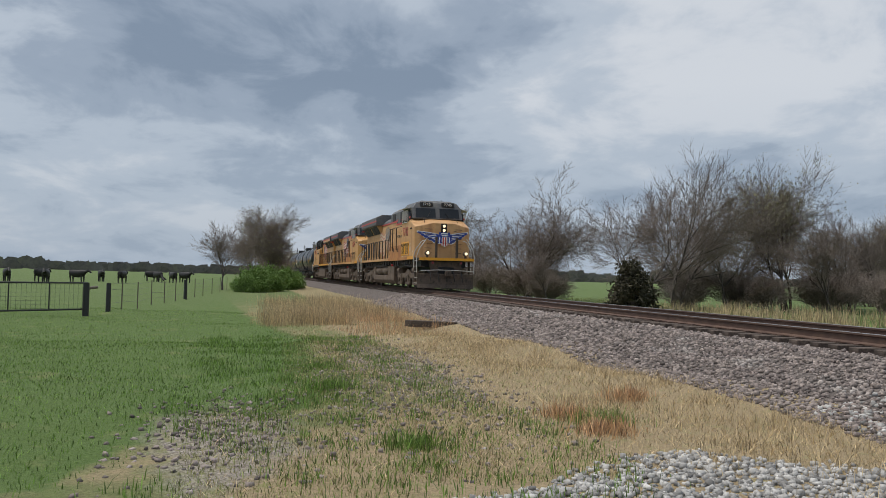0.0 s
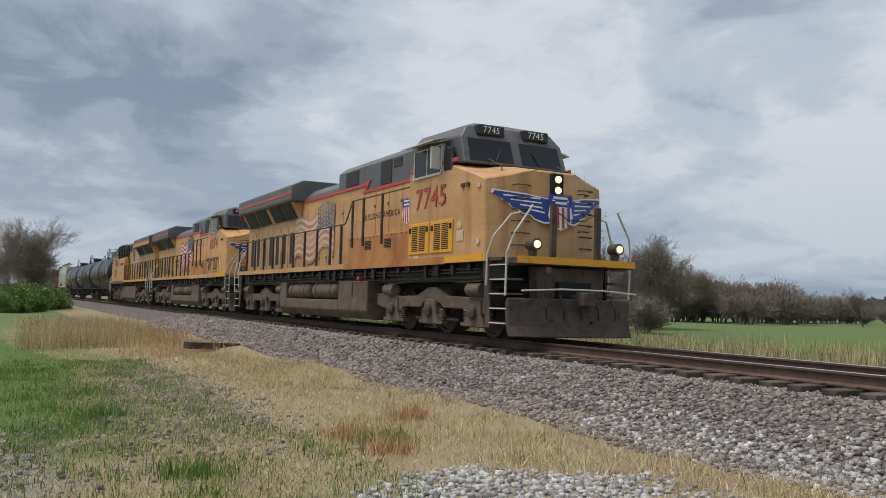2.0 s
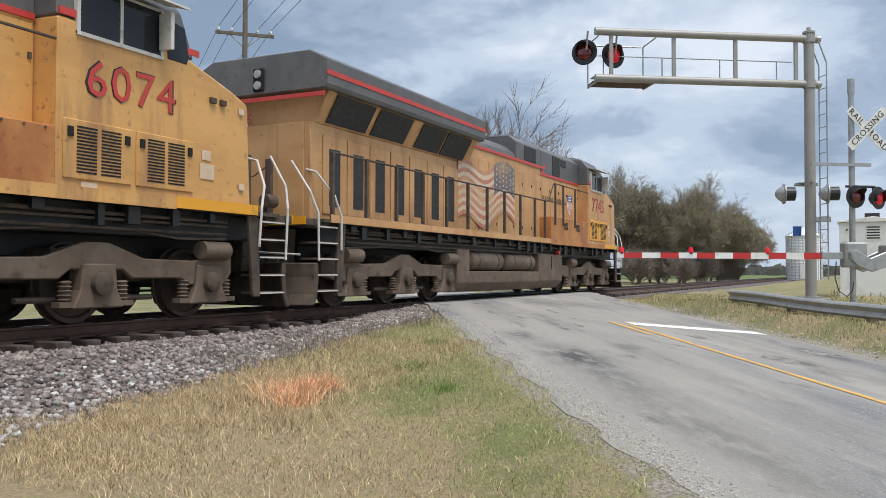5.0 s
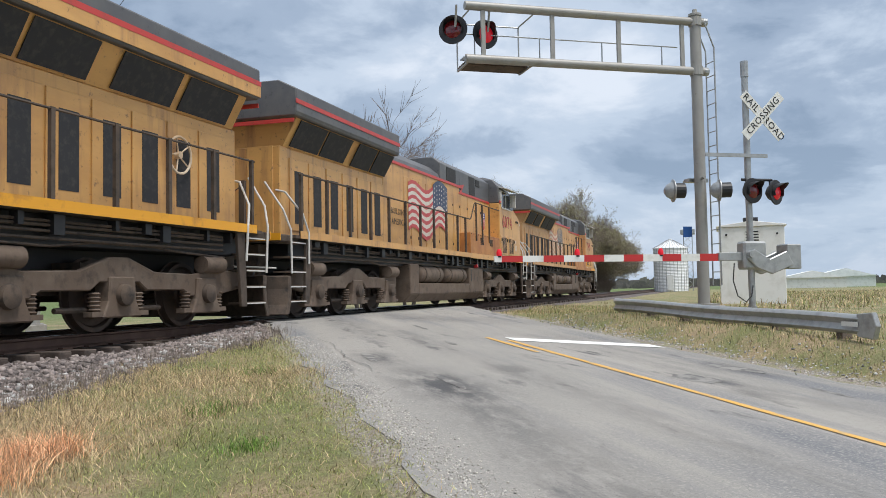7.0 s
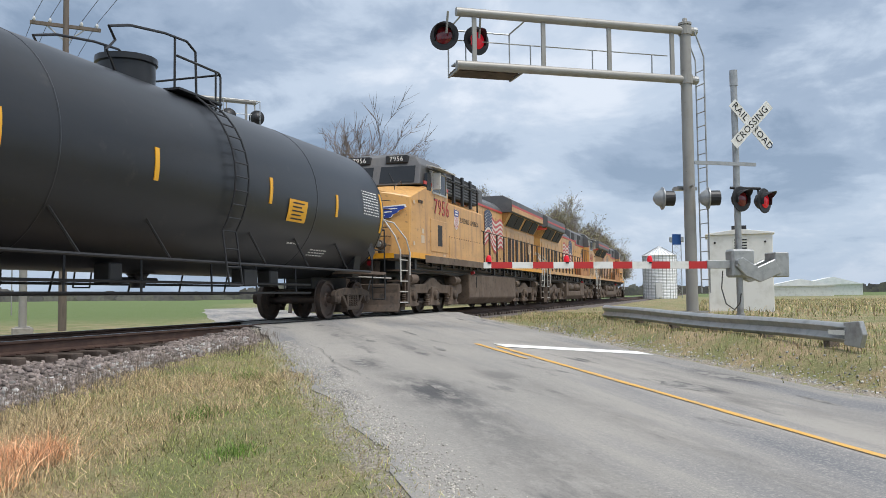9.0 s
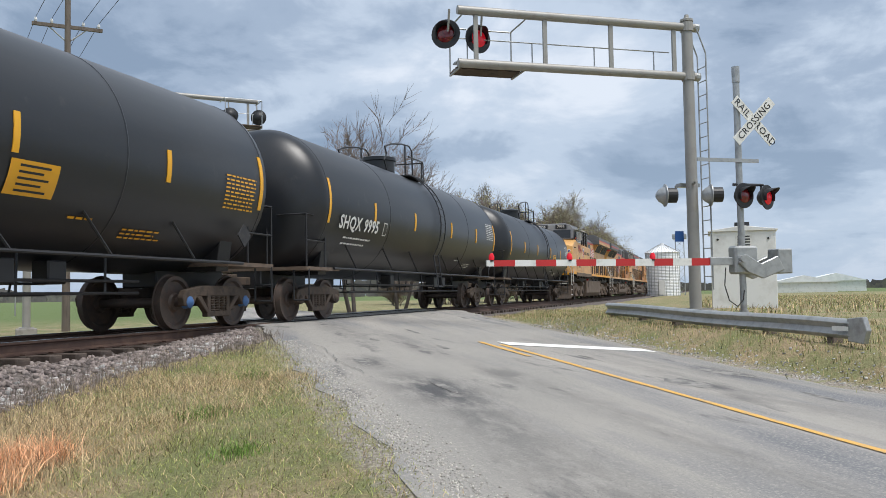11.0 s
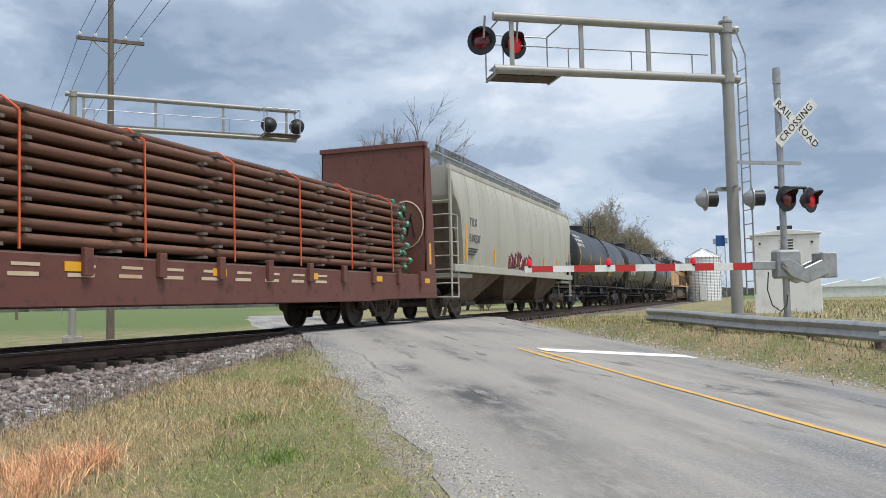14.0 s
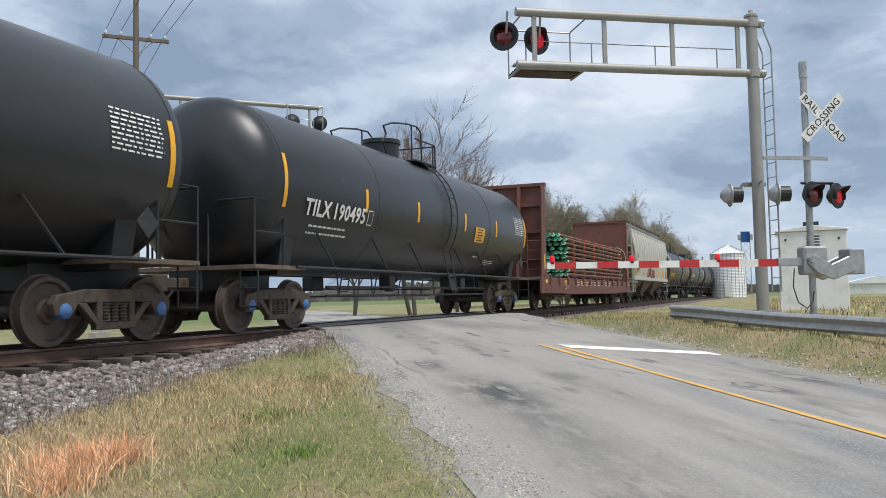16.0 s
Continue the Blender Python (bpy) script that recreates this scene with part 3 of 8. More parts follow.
def build_road():
    al = np.concatenate([np.arange(-40, -16, 3), np.arange(-16, 26, 0.3), np.arange(26, 90, 4)])
    rnd = random.Random(9)
    ac = np.linspace(-3.9, 3.2, 29)
    verts, idx = [], {}
    for i, a in enumerate(al):
        for j, c in enumerate(ac):
            e = 0.05 * math.sin(1.3 * a) + 0.04 * math.sin(3.7 * a + 1) + rnd.uniform(-0.06, 0.06) if j in (0, len(ac) - 1) else 0
            x, y = road_xy(a, c + e)
            crown = -0.035 * ((c + 0.35) / 3.55) ** 2 if abs(y) > 3 else 0
            verts.append((a, -c - e, float(road_z(y)) + crown))
    n = len(ac)
    faces = [(i * n + j, i * n + j + 1, (i + 1) * n + j + 1, (i + 1) * n + j) for i in range(len(al) - 1) for j in range(n - 1)]
    k = len(verts)
    verts += [(x, y, z - 0.12) for x, y, z in verts]
    for i in range(len(al) - 1):
        for j in (0, n - 1):
            faces.append((i * n + j, (i + 1) * n + j, k + (i + 1) * n + j, k + i * n + j))
    b = Build().add(verts, faces)
    me = b.mesh("road", smooth=True)
    # dark stains: along, across, half length, half width, strength
    stain = np.zeros(len(me.vertices), np.float32)
    va = np.array([v.co[:] for v in me.vertices])
    for a, c, ra, rc, s in ((0.17, -2.95, 0.7, 0.22, 0.9), (-2.3, -2.75, 1.3, 0.42, 1.0), (-3.6, -2.8, 2.2, 0.35, 0.6), (-6.5, -2.9, 3.2, 0.35, 0.5), (-0.9, -1.5, 0.9, 0.22, 0.7), (-4.5, -1.4, 4.0, 0.25, 0.35),
                            (0.0, 2.3, 0.7, 0.35, 1.0), (-1.5, 1.1, 4.0, 0.25, 0.4), (-2.4, 0.75, 0.7, 0.2, 0.7), (3.0, -1.7, 2.6, 0.25, 0.45), (5.2, -2.4, 2.4, 0.3, 0.45), (2.0, 1.7, 3.0, 0.2, 0.35), (-6.0, 1.6, 4.0, 0.3, 0.4)):
        stain = np.maximum(stain, s * np.exp(-((va[:, 0] - a) / ra) ** 2 - ((-va[:, 1] - c) / rc) ** 2))
    at = me.attributes.new("stain", "FLOAT", "POINT")
    at.data.foreach_set("value", stain.astype(np.float32))
    road = part("road", me, "asphalt", None, "worn grey asphalt road ramping up over the crossing", at=pose(ROAD_AT[0], ROAD_AT[1], 0, 0, 0, math.degrees(math.atan2(ROAD_DIR[1], ROAD_DIR[0]))))
    tagged(road, category="road", kind="structure")
    # dark strips painted as shade in the grooves where the rails pass the pavement
    for s in (-0.7525, 0.7525):
        g = Build().prism([(s - 0.13, -0.014), (s + 0.13, -0.014), (s + 0.13, -0.006), (s - 0.13, -0.006)], "x", 15.6, 31.5)
        tagged(part("flangeway", g, "dark", None, "dark strip painted as the shade in the rail groove through the crossing pavement"), category="crossing groove", kind="structure")

    def strip(name, mat, a0, a1, c0, c1, label, category, lift=0.006, jag=0.0):
        m = max(2, int((a1 - a0) / 0.5) + 1)
        q = Build()
        pts = []
        for a in np.linspace(a0, a1, m):
            for c in (c0, c1):
                x, y = road_xy(a, c + rnd.uniform(-jag, jag))
                crown = -0.035 * ((c + 0.35) / 3.55) ** 2 if abs(y) > 3 else 0
                pts.append((x, y, float(road_z(y)) + crown + lift))
        q.add(pts, [(2 * i, 2 * i + 1, 2 * i + 3, 2 * i + 2) for i in range(m - 1)])
        tagged(part(name, q, mat, None, label), category=category, kind="structure")

    strip("centre_line", "line_yellow", -30, 3.2, -0.06, 0.05, "worn solid yellow centre line", "road marking", 0.008, 0.012)
    strip("centre_line_stub", "line_yellow", 1.3, 3.6, -0.32, -0.22, "faded second yellow line stub", "road marking", 0.008, 0.012)
    strip("stop_line", "line_white", 3.15, 3.75, 0.1, 3.0, "worn white stop line across the lane", "road marking", 0.010, 0.0)
    # dark tar patches and oil stains, each of uneven outline
    for a, c, ra, rc, sd in ((0.2, -3.05, 0.45, 0.10, 1), (-2.0, -2.6, 0.4, 0.09, 2), (0.05, 2.25, 0.55, 0.24, 4), (-1.3, 0.75, 0.55, 0.24, 5), (-2.2, 2.0, 0.4, 0.07, 6), (2.4, -1.3, 0.3, 0.09, 7), (5.5, -1.0, 0.5, 0.08, 8), (6.5, -2.6, 0.6, 0.1, 9), (1.6, 0.8, 0.25, 0.06, 10), (3.4, -2.2, 0.3, 0.07, 11)):
        r2 = random.Random(sd)
        pts = []
        for k in range(18):
            w = 2 * math.pi * k / 18
            s = 0.9 + 0.22 * math.sin(2 * w + sd) + 0.12 * math.sin(5 * w + 2 * sd) + r2.uniform(-0.06, 0.06)
            x, y = road_xy(a + ra * s * math.cos(w), c + rc * s * math.sin(w))
            pts.append((x, y, float(road_z(y)) + 0.004 - (0.035 * ((c + 0.35) / 3.55) ** 2 if abs(y) > 3 else 0)))
        x, y = road_xy(a, c)
        pts.append((x, y, float(road_z(y)) + 0.006 - (0.035 * ((c + 0.35) / 3.55) ** 2 if abs(y) > 3 else 0)))
        tagged(part("tar_patch", Build().add(pts, [(k, (k + 1) % 18, 18) for k in range(18)]), "tar", None, "dark tar patch on the worn asphalt"), category="road patch", group="tar patches", kind="structure")
    # a long crack
    cr = Build()
    pts = []
    a, c = -1.2, -3.3
    while a < 2.6:
        pts.append((a, c))
        a += 0.22
        c += rnd.uniform(-0.07, 0.06)
    vs, fs = [], []
    for i, (a, c) in enumerate(pts):
        for o in (-0.006, 0.006):
            x, y = road_xy(a, c + o + rnd.uniform(-0.006, 0.006))
            vs.append((x, y, float(road_z(y)) - 0.02))
    cr.add([(x, y, z + 0.024 - 0.035 * ((-3.3 + 0.35) / 3.55) ** 2 + 0.012) for x, y, z in vs], [(2 * i, 2 * i + 1, 2 * i + 3, 2 * i + 2) for i in range(len(pts) - 1)])
    tagged(part("road_crack", cr, "tar", None, "long dark crack along the broken road edge"), category="road crack", kind="structure")


build_road()


# ---- loose stones and grass ----
ROCK = [(-1, -0.6, -0.5), (0.8, -0.9, -0.6), (1.0, 0.7, -0.4), (-0.7, 0.9, -0.6), (-0.6, -0.7, 0.6), (0.7, -0.5, 0.75), (0.6, 0.6, 0.55), (-0.8, 0.5, 0.7)]
ROCK_F = [(0, 3, 2), (0, 2, 1), (4, 5, 6), (4, 6, 7), (0, 1, 5), (0, 5, 4), (1, 2, 6), (1, 6, 5), (2, 3, 7), (2, 7, 6), (3, 0, 4), (3, 4, 7)]


def stones(name, label, xy, zfun, size, mat, seed):
    g = np.random.default_rng(seed)
    n = len(xy)
    base = np.array(ROCK)[None] * (1 + g.uniform(-0.3, 0.3, (n, 8, 3)))
    s = g.uniform(size[0], size[1], (n, 1, 1)) * g.uniform(0.65, 1.2, (n, 1, 3)) * 0.5
    base = base * s
    a, bta = g.uniform(0, 2 * np.pi, n), g.normal(0, 0.5, n)
    ca, sa, cb, sb = np.cos(a), np.sin(a), np.cos(bta), np.sin(bta)
    x, y, z = base[..., 0], base[..., 1], base[..., 2]
    y, z = y * cb[:, None] - z * sb[:, None], y * sb[:, None] + z * cb[:, None]
    x, y = x * ca[:, None] - y * sa[:, None], x * sa[:, None] + y * ca[:, None]
    px_, py_ = xy[:, 0], xy[:, 1]
    pz = zfun(px_, py_) + g.uniform(-0.2, 0.45, n) * s[:, 0, 2]
    v = np.stack([x + px_[:, None], y + py_[:, None], z + pz[:, None]], -1).reshape(-1, 3)
    f = (np.array(ROCK_F)[None] + 8 * np.arange(n)[:, None, None]).reshape(-1, 3)
    me = mesh_from_arrays(name, v, f)
    me.materials.append(MAT[mat])
    return tagged(new(name, me), label, "gravel", kind="stuff")


def bank_z(x, y):
    return np.maximum(np.interp(y, [-3.7, -2.9, -1.8, 1.8, 2.9, 3.6], [-0.95, -0.62, -0.29, -0.29, -0.6, -0.95]), ground_z(x, y))


def grit_z(x, y):
    c = along_across(x, y)[1]
    return np.maximum(ground_z(x, y), np.where(c > -3.9, road_z(y) - 0.035 * ((c + 0.35) / 3.55) ** 2, -9.0))


def off_road(xy, gap=0.15):
    c = along_across(xy[:, 0], xy[:, 1])[1]
    return xy[np.abs(c + 0.35) > 3.55 + gap]


def scatter_stones():
    g = np.random.default_rng(11)

    def area(n, x0, x1, y0, y1):
        return np.stack([g.uniform(x0, x1, n), g.uniform(y0, y1, n)], -1)

    p = area(30000, -16, 15, -3.9, -1.0)
    p = p[p[:, 1] > np.interp(p[:, 0], [-2, 4, 8, 15], [-4.0, -3.1, -2.85, -2.7]) + g.normal(0, 0.12, len(p))]
    stones("ballast_stones", "grey-brown crushed ballast stones", off_road(p), bank_z, (0.035, 0.085), "stone", 1)
    stones("ballast_stones_far", "grey-brown crushed ballast stones", area(15000, -46, -16, -3.7, -1.1), bank_z, (0.05, 0.11), "stone", 2)
    stones("ballast_stones_between", "crushed ballast between the rails", off_road(area(5000, -20, 15, -0.9, 1.8)), bank_z, (0.05, 0.09), "stone", 3)
    # pale fresh gravel spread at the toe, and by the verge where the camera stands
    p = area(17000, -9, 12.5, -4.2, -2.0)
    keep = g.uniform(0, 1, len(p)) < np.clip(1.0 - np.abs(p[:, 1] + 3.2) / np.interp(p[:, 0], [-9, -3, 4, 12], [0.6, 1.0, 1.5, 1.8]), 0, 1)
    stones("toe_gravel", "pale limestone gravel spilled at the foot of the bank", off_road(p[keep & (p[:, 1] > np.interp(p[:, 0], [0, 4, 8, 15], [-4.3, -3.0, -2.8, -2.6])) & (g.uniform(0, 1, len(p)) < np.interp(p[:, 0], [-4, 3], [0.7, 0.4]))]), bank_z, (0.035, 0.09), "stone_pale", 4)
    p = area(24000, -8.5, 0.5, -9.4, -4.6)
    keep = (p[:, 0] > np.interp(p[:, 1], [-9.3, -8.2, -7.1, -6.4, -5.6, -4.6], [-5.7, -6.1, -6.9, -7.1, -6.3, -6.2]) + g.normal(0, 0.12, len(p))) & (g.uniform(0, 1, len(p)) < 0.9) & (p[:, 1] < -5.2 + g.normal(0, 0.25, len(p))) & (p[:, 1] > -9.2 + g.normal(0, 0.12, len(p)))
    stones("verge_gravel", "pale grey limestone gravel verge", p[keep], ground_z, (0.03, 0.08), "stone_pale", 5)
    # grit along the road's broken edge
    a, c = g.uniform(-12, 9, 12000), -3.72 + g.normal(0, 0.13, 12000)
    q = np.stack(road_xy(a, c), -1)
    stones("road_edge_grit", "pale grit along the broken road edge", q, grit_z, (0.006, 0.02), "grit", 6)
    a, c = g.uniform(-4, 10, 900), 3.3 + np.abs(g.normal(0, 0.3, 900))
    stones("road_edge_grit_beyond", "pale grit along the road edge", np.stack(road_xy(a, c), -1), ground_z, (0.02, 0.05), "stone_pale", 7)
    p = np.concatenate([g.normal((-15, -7.5), (3.5, 0.55), (1500, 2)), g.normal((-9, -10.4), (1.2, 0.5), (500, 2)), g.normal((-12, -8.6), (2.0, 0.4), (500, 2))])
    stones("bare_patch_gravel", "brown gravel showing through thin grass", p, ground_z, (0.03, 0.07), "stone", 8)


scatter_stones()


def blades(name, label, xy, h, w, mat, seed, lean=0.35, zfun=ground_z):
    """Single grass blades, each a bent three-cornered strip."""
    g = np.random.default_rng(seed)
    n = len(xy)
    z = zfun(xy[:, 0], xy[:, 1]) - 0.01
    a = g.uniform(0, 2 * np.pi, n)
    hh = g.uniform(h[0], h[1], n) * g.uniform(0.6, 1.0, n)
    ww = g.uniform(w[0], w[1], n)
    la = g.uniform(0, 2 * np.pi, n)
    ln = np.abs(g.normal(0, lean, n)) * hh
    dx, dy = np.cos(a) * ww / 2, np.sin(a) * ww / 2
    lx, ly = np.cos(la) * ln, np.sin(la) * ln
    x, y = xy[:, 0], xy[:, 1]
    v = np.stack([np.stack([x - dx, y - dy, z], -1), np.stack([x + dx, y + dy, z], -1),
                  np.stack([x - dx * 0.7 + lx * 0.35, y - dy * 0.7 + ly * 0.35, z + hh * 0.55], -1), np.stack([x + dx * 0.7 + lx * 0.35, y + dy * 0.7 + ly * 0.35, z + hh * 0.55], -1),
                  np.stack([x + lx, y + ly, z + hh], -1)], 1).reshape(-1, 3)
    f = (np.array([(0, 1, 3), (0, 3, 2), (2, 3, 4)])[None] + 5 * np.arange(n)[:, None, None]).reshape(-1, 3)
    me = mesh_from_arrays(name, v, f)
    me.materials.append(MAT[mat])
    return tagged(new(name, me), label, "grass", kind="stuff")


def scatter_grass():
    g = np.random.default_rng(21)

    def area(n, x0, x1, y0, y1):
        return np.stack([g.uniform(x0, x1, n), g.uniform(y0, y1, n)], -1)

    def clumped(n, x0, x1, y0, y1, per, spread):
        c = area(max(1, n // per), x0, x1, y0, y1)
        return np.repeat(c, per, 0) + g.normal(0, spread, (len(c) * per, 2))

    # lawn
    p = np.concatenate([area(60000, -20, -4, -19, -8.3), area(26000, -36, -18, -20, -8)])
    p = p[p[:, 1] < lawn_edge(p[:, 0]) + g.normal(0, 0.35, len(p))]
    blades("lawn_grass", "short bright green lawn grass", p, (0.03, 0.08), (0.006, 0.012), "blade_green", 1, 0.6)
    p = clumped(15000, -22, -5, -11.0, -7.0, 60, 0.16)
    blades("green_tufts", "green grass tufts in thin dead grass", p, (0.06, 0.15), (0.006, 0.013), "blade_green", 2)
    # thin mixed and dead grass between lawn and bank
    p = np.concatenate([area(36000, -20, -1.5, -8.6, -3.7), area(6000, -20, -5, -10.6, -8.0), area(16000, -40, -18, -10.0, -3.6)])
    p = p[(p[:, 1] > lawn_edge(p[:, 0]) - 0.3) & ~((p[:, 0] > -6.5) & (p[:, 1] > -9.0) & (p[:, 1] < -5.3))]
    blades("dead_grass", "short straw-coloured dead grass", p, (0.03, 0.11), (0.004, 0.009), "blade_dry", 3, 1.4)
    p = np.concatenate([area(34000, -20, -4, -10.8, -7.0), area(12000, -30, -9, -9.5, -5.0)])
    p = p[(p[:, 1] > lawn_edge(p[:, 0]) - 0.6) & ~((p[:, 0] > -6.5) & (p[:, 1] > -9.0))]
    blades("mixed_grass", "thin olive spring grass", p, (0.03, 0.09), (0.005, 0.009), "blade_olive", 4, 0.8)
    p = clumped(15000, -38, -4.5, -6.4, -4.0, 70, 0.20)
    blades("straw_tufts", "tall straw-coloured tufts", p, (0.08, 0.24), (0.004, 0.008), "blade_dry", 5, 1.0)
    p = np.concatenate([clumped(5000, -32, -26, -9.4, -6.8, 40, 0.22), clumped(6000, -48, -30, -9, -4.6, 40, 0.35)])
    blades("tall_dead_grass", "tall pale dead grass along the fence line", p, (0.3, 0.8), (0.006, 0.012), "blade_dry", 6, 0.3)
    p = clumped(4000, -36, -22, -7.4, -4.4, 80, 0.35)
    blades("rusty_brush", "rust-coloured dead brush", p, (0.15, 0.45), (0.005, 0.010), "blade_rust", 7, 0.4)
    for k, (x, y, m) in enumerate(((-8.9, -6.3, "blade_green"), (-8.2, -6.6, "blade_rust"), (-9.4, -6.5, "blade_rust"), (-10.6, -5.2, "blade_rust"), (-11.9, -9.0, "blade_green"), (-8.2, -8.6, "blade_green"))):
        blades("grass_tuft", "dense tuft of long grass", g.normal((x, y), (0.17, 0.17), (460, 2)), (0.10, 0.28), (0.006, 0.012), m, 30 + k, 0.45)
    # beside the road, nearer the crossing
    def right_of(p):
        c = along_across(p[:, 0], p[:, 1])[1]
        return p[c < -3.86 + g.normal(0, 0.10, len(p))]

    p = right_of(area(130000, 1.2, 13, -9.0, -2.7))
    p = p[p[:, 1] < np.interp(p[:, 0], [1, 4, 8, 15], [-3.7, -3.0, -2.8, -2.6]) + g.normal(0, 0.1, len(p))]
    q = p[(g.uniform(0, 1, len(p)) < smooth01((p[:, 0] - 0.9 * (p[:, 1] + 6) - 2.6) / 2.2))]
    blades("verge_grass", "thin olive-green spring verge grass", q, (0.02, 0.055), (0.003, 0.007), "blade_verge", 8, 1.0)
    q = p[(g.uniform(0, 1, len(p)) < 0.75 - 0.62 * smooth01((p[:, 0] - 0.9 * (p[:, 1] + 6) - 2.6) / 2.2))]
    blades("verge_dead_grass", "straw-coloured dead verge grass", q, (0.03, 0.09), (0.004, 0.008), "blade_dry", 9, 1.0)
    p = right_of(clumped(22000, 1.5, 8.5, -5.4, -3.0, 80, 0.20))
    blades("verge_straw", "tall straw tufts beside the bank", p, (0.05, 0.15), (0.003, 0.007), "blade_dry", 10, 1.3)
    for k, (x, y, m, r) in enumerate(((4.85, -4.7, "blade_fox", 0.14), (4.7, -4.5, "blade_fox", 0.16), (5.05, -4.8, "blade_fox", 0.10), (4.4, -4.9, "blade_fox", 0.12), (5.6, -4.2, "blade_dry", 0.16), (6.3, -3.8, "blade_dry", 0.16), (4.2, -4.3, "blade_dry", 0.2), (6.4, -5.2, "blade_green", 0.12), (5.3, -6.2, "blade_green", 0.10), (8.2, -4.6, "blade_green", 0.10), (5.6, -5.6, "blade_olive", 0.2))):
        blades("verge_tuft", "dense tuft of long verge grass", g.normal((x, y), (r, r), (600 if m == "blade_fox" else 300, 2)), (0.10, 0.30) if m == "blade_fox" else (0.05, 0.14), (0.003, 0.008), m, 50 + k, 0.9)
    p = right_of(clumped(2600, 5.5, 13, -3.3, -2.5, 40, 0.22))
    blades("grey_weeds", "grey dead weeds at the edge of the stone", p, (0.10, 0.30), (0.004, 0.007), "blade_grey", 11, 0.5, bank_z)
    # beyond the road, round the guardrail and mast
    a, c = g.uniform(-3, 26, 26000), 3.5 + np.abs(g.normal(0, 3.0, 26000))
    p = np.stack(road_xy(a, c), -1)
    p = p[p[:, 1] < -3.2]
    blades("far_verge_dead_grass", "dead grass round the guardrail", p[::2], (0.04, 0.14), (0.008, 0.016), "blade_dry", 12, 0.5)
    blades("far_verge_green", "spring grass along the guardrail", p[1::2] + g.normal(0, 0.3, p[1::2].shape), (0.04, 0.15), (0.008, 0.016), "blade_olive", 13, 0.5)
    p = area(24000, 24, 90, -40, -9)
    blades("field_dead_grass", "dead grass in the field beyond", p[::2], (0.08, 0.3), (0.02, 0.04), "blade_dry", 14, 0.6)
    blades("field_green_grass", "olive spring grass in the field beyond", p[1::2], (0.08, 0.24), (0.02, 0.04), "blade_olive", 17, 0.6)
    # north side
    p = area(16000, -60, 12, 4.2, 16)
    blades("north_grass", "green and straw grass beyond the track", p, (0.08, 0.3), (0.015, 0.03), "blade_olive", 15, 0.4)
    p = clumped(9000, -40, 0, 7, 17, 40, 0.35)
    blades("north_straw", "pale straw clumps beyond the track", p, (0.3, 0.9), (0.012, 0.025), "blade_dry", 16, 0.3)


scatter_grass()


# ---- crossing signals ----
def perp_frame(x, y, z, deg):
    return pose(x, y, z, 0, 0, deg)


ARM = math.degrees(math.atan2(4.6, -3.0))  # the arms run across the road


def flasher(parent, at, lit, big=1.0):
    """A round signal head on a black backing disc; it looks along local -y."""
    b = Build().turn([(-0.01, 0.01), (-0.012, 0.25 * big), (0.012, 0.255 * big), (0.03, 0.2 * big), (0.14, 0.14 * big), (0.2, 0.06 * big)], (0, 0, 0), "y", 24)
    head = part("signal_head", b, "black", parent, "black round flasher housing", smooth=True, at=at)
    part("lens", Build().turn([(-0.05, 0.01), (-0.045, 0.10 * big), (-0.02, 0.15 * big), (-0.013, 0.152 * big)], (0, 0, 0), "y", 24), "red_glow" if lit else "red_dim", head, "red lens, lit" if lit else "red lens, dark", smooth=True)
    r, rings = 0.165 * big, []
    for i in range(16):
        a = math.pi * (-0.15 + 1.3 * i / 15)
        out = -0.26 * max(0.3, math.sin(a))
        rings.append([(q * math.cos(a), y, q * math.sin(a)) for q, y in ((r, -0.012), (r, out), (1.05 * r, out), (1.05 * r, -0.012))])
    hood = Build().loft(rings)
    part("hood", hood, "black", head, "black visor")
    return head


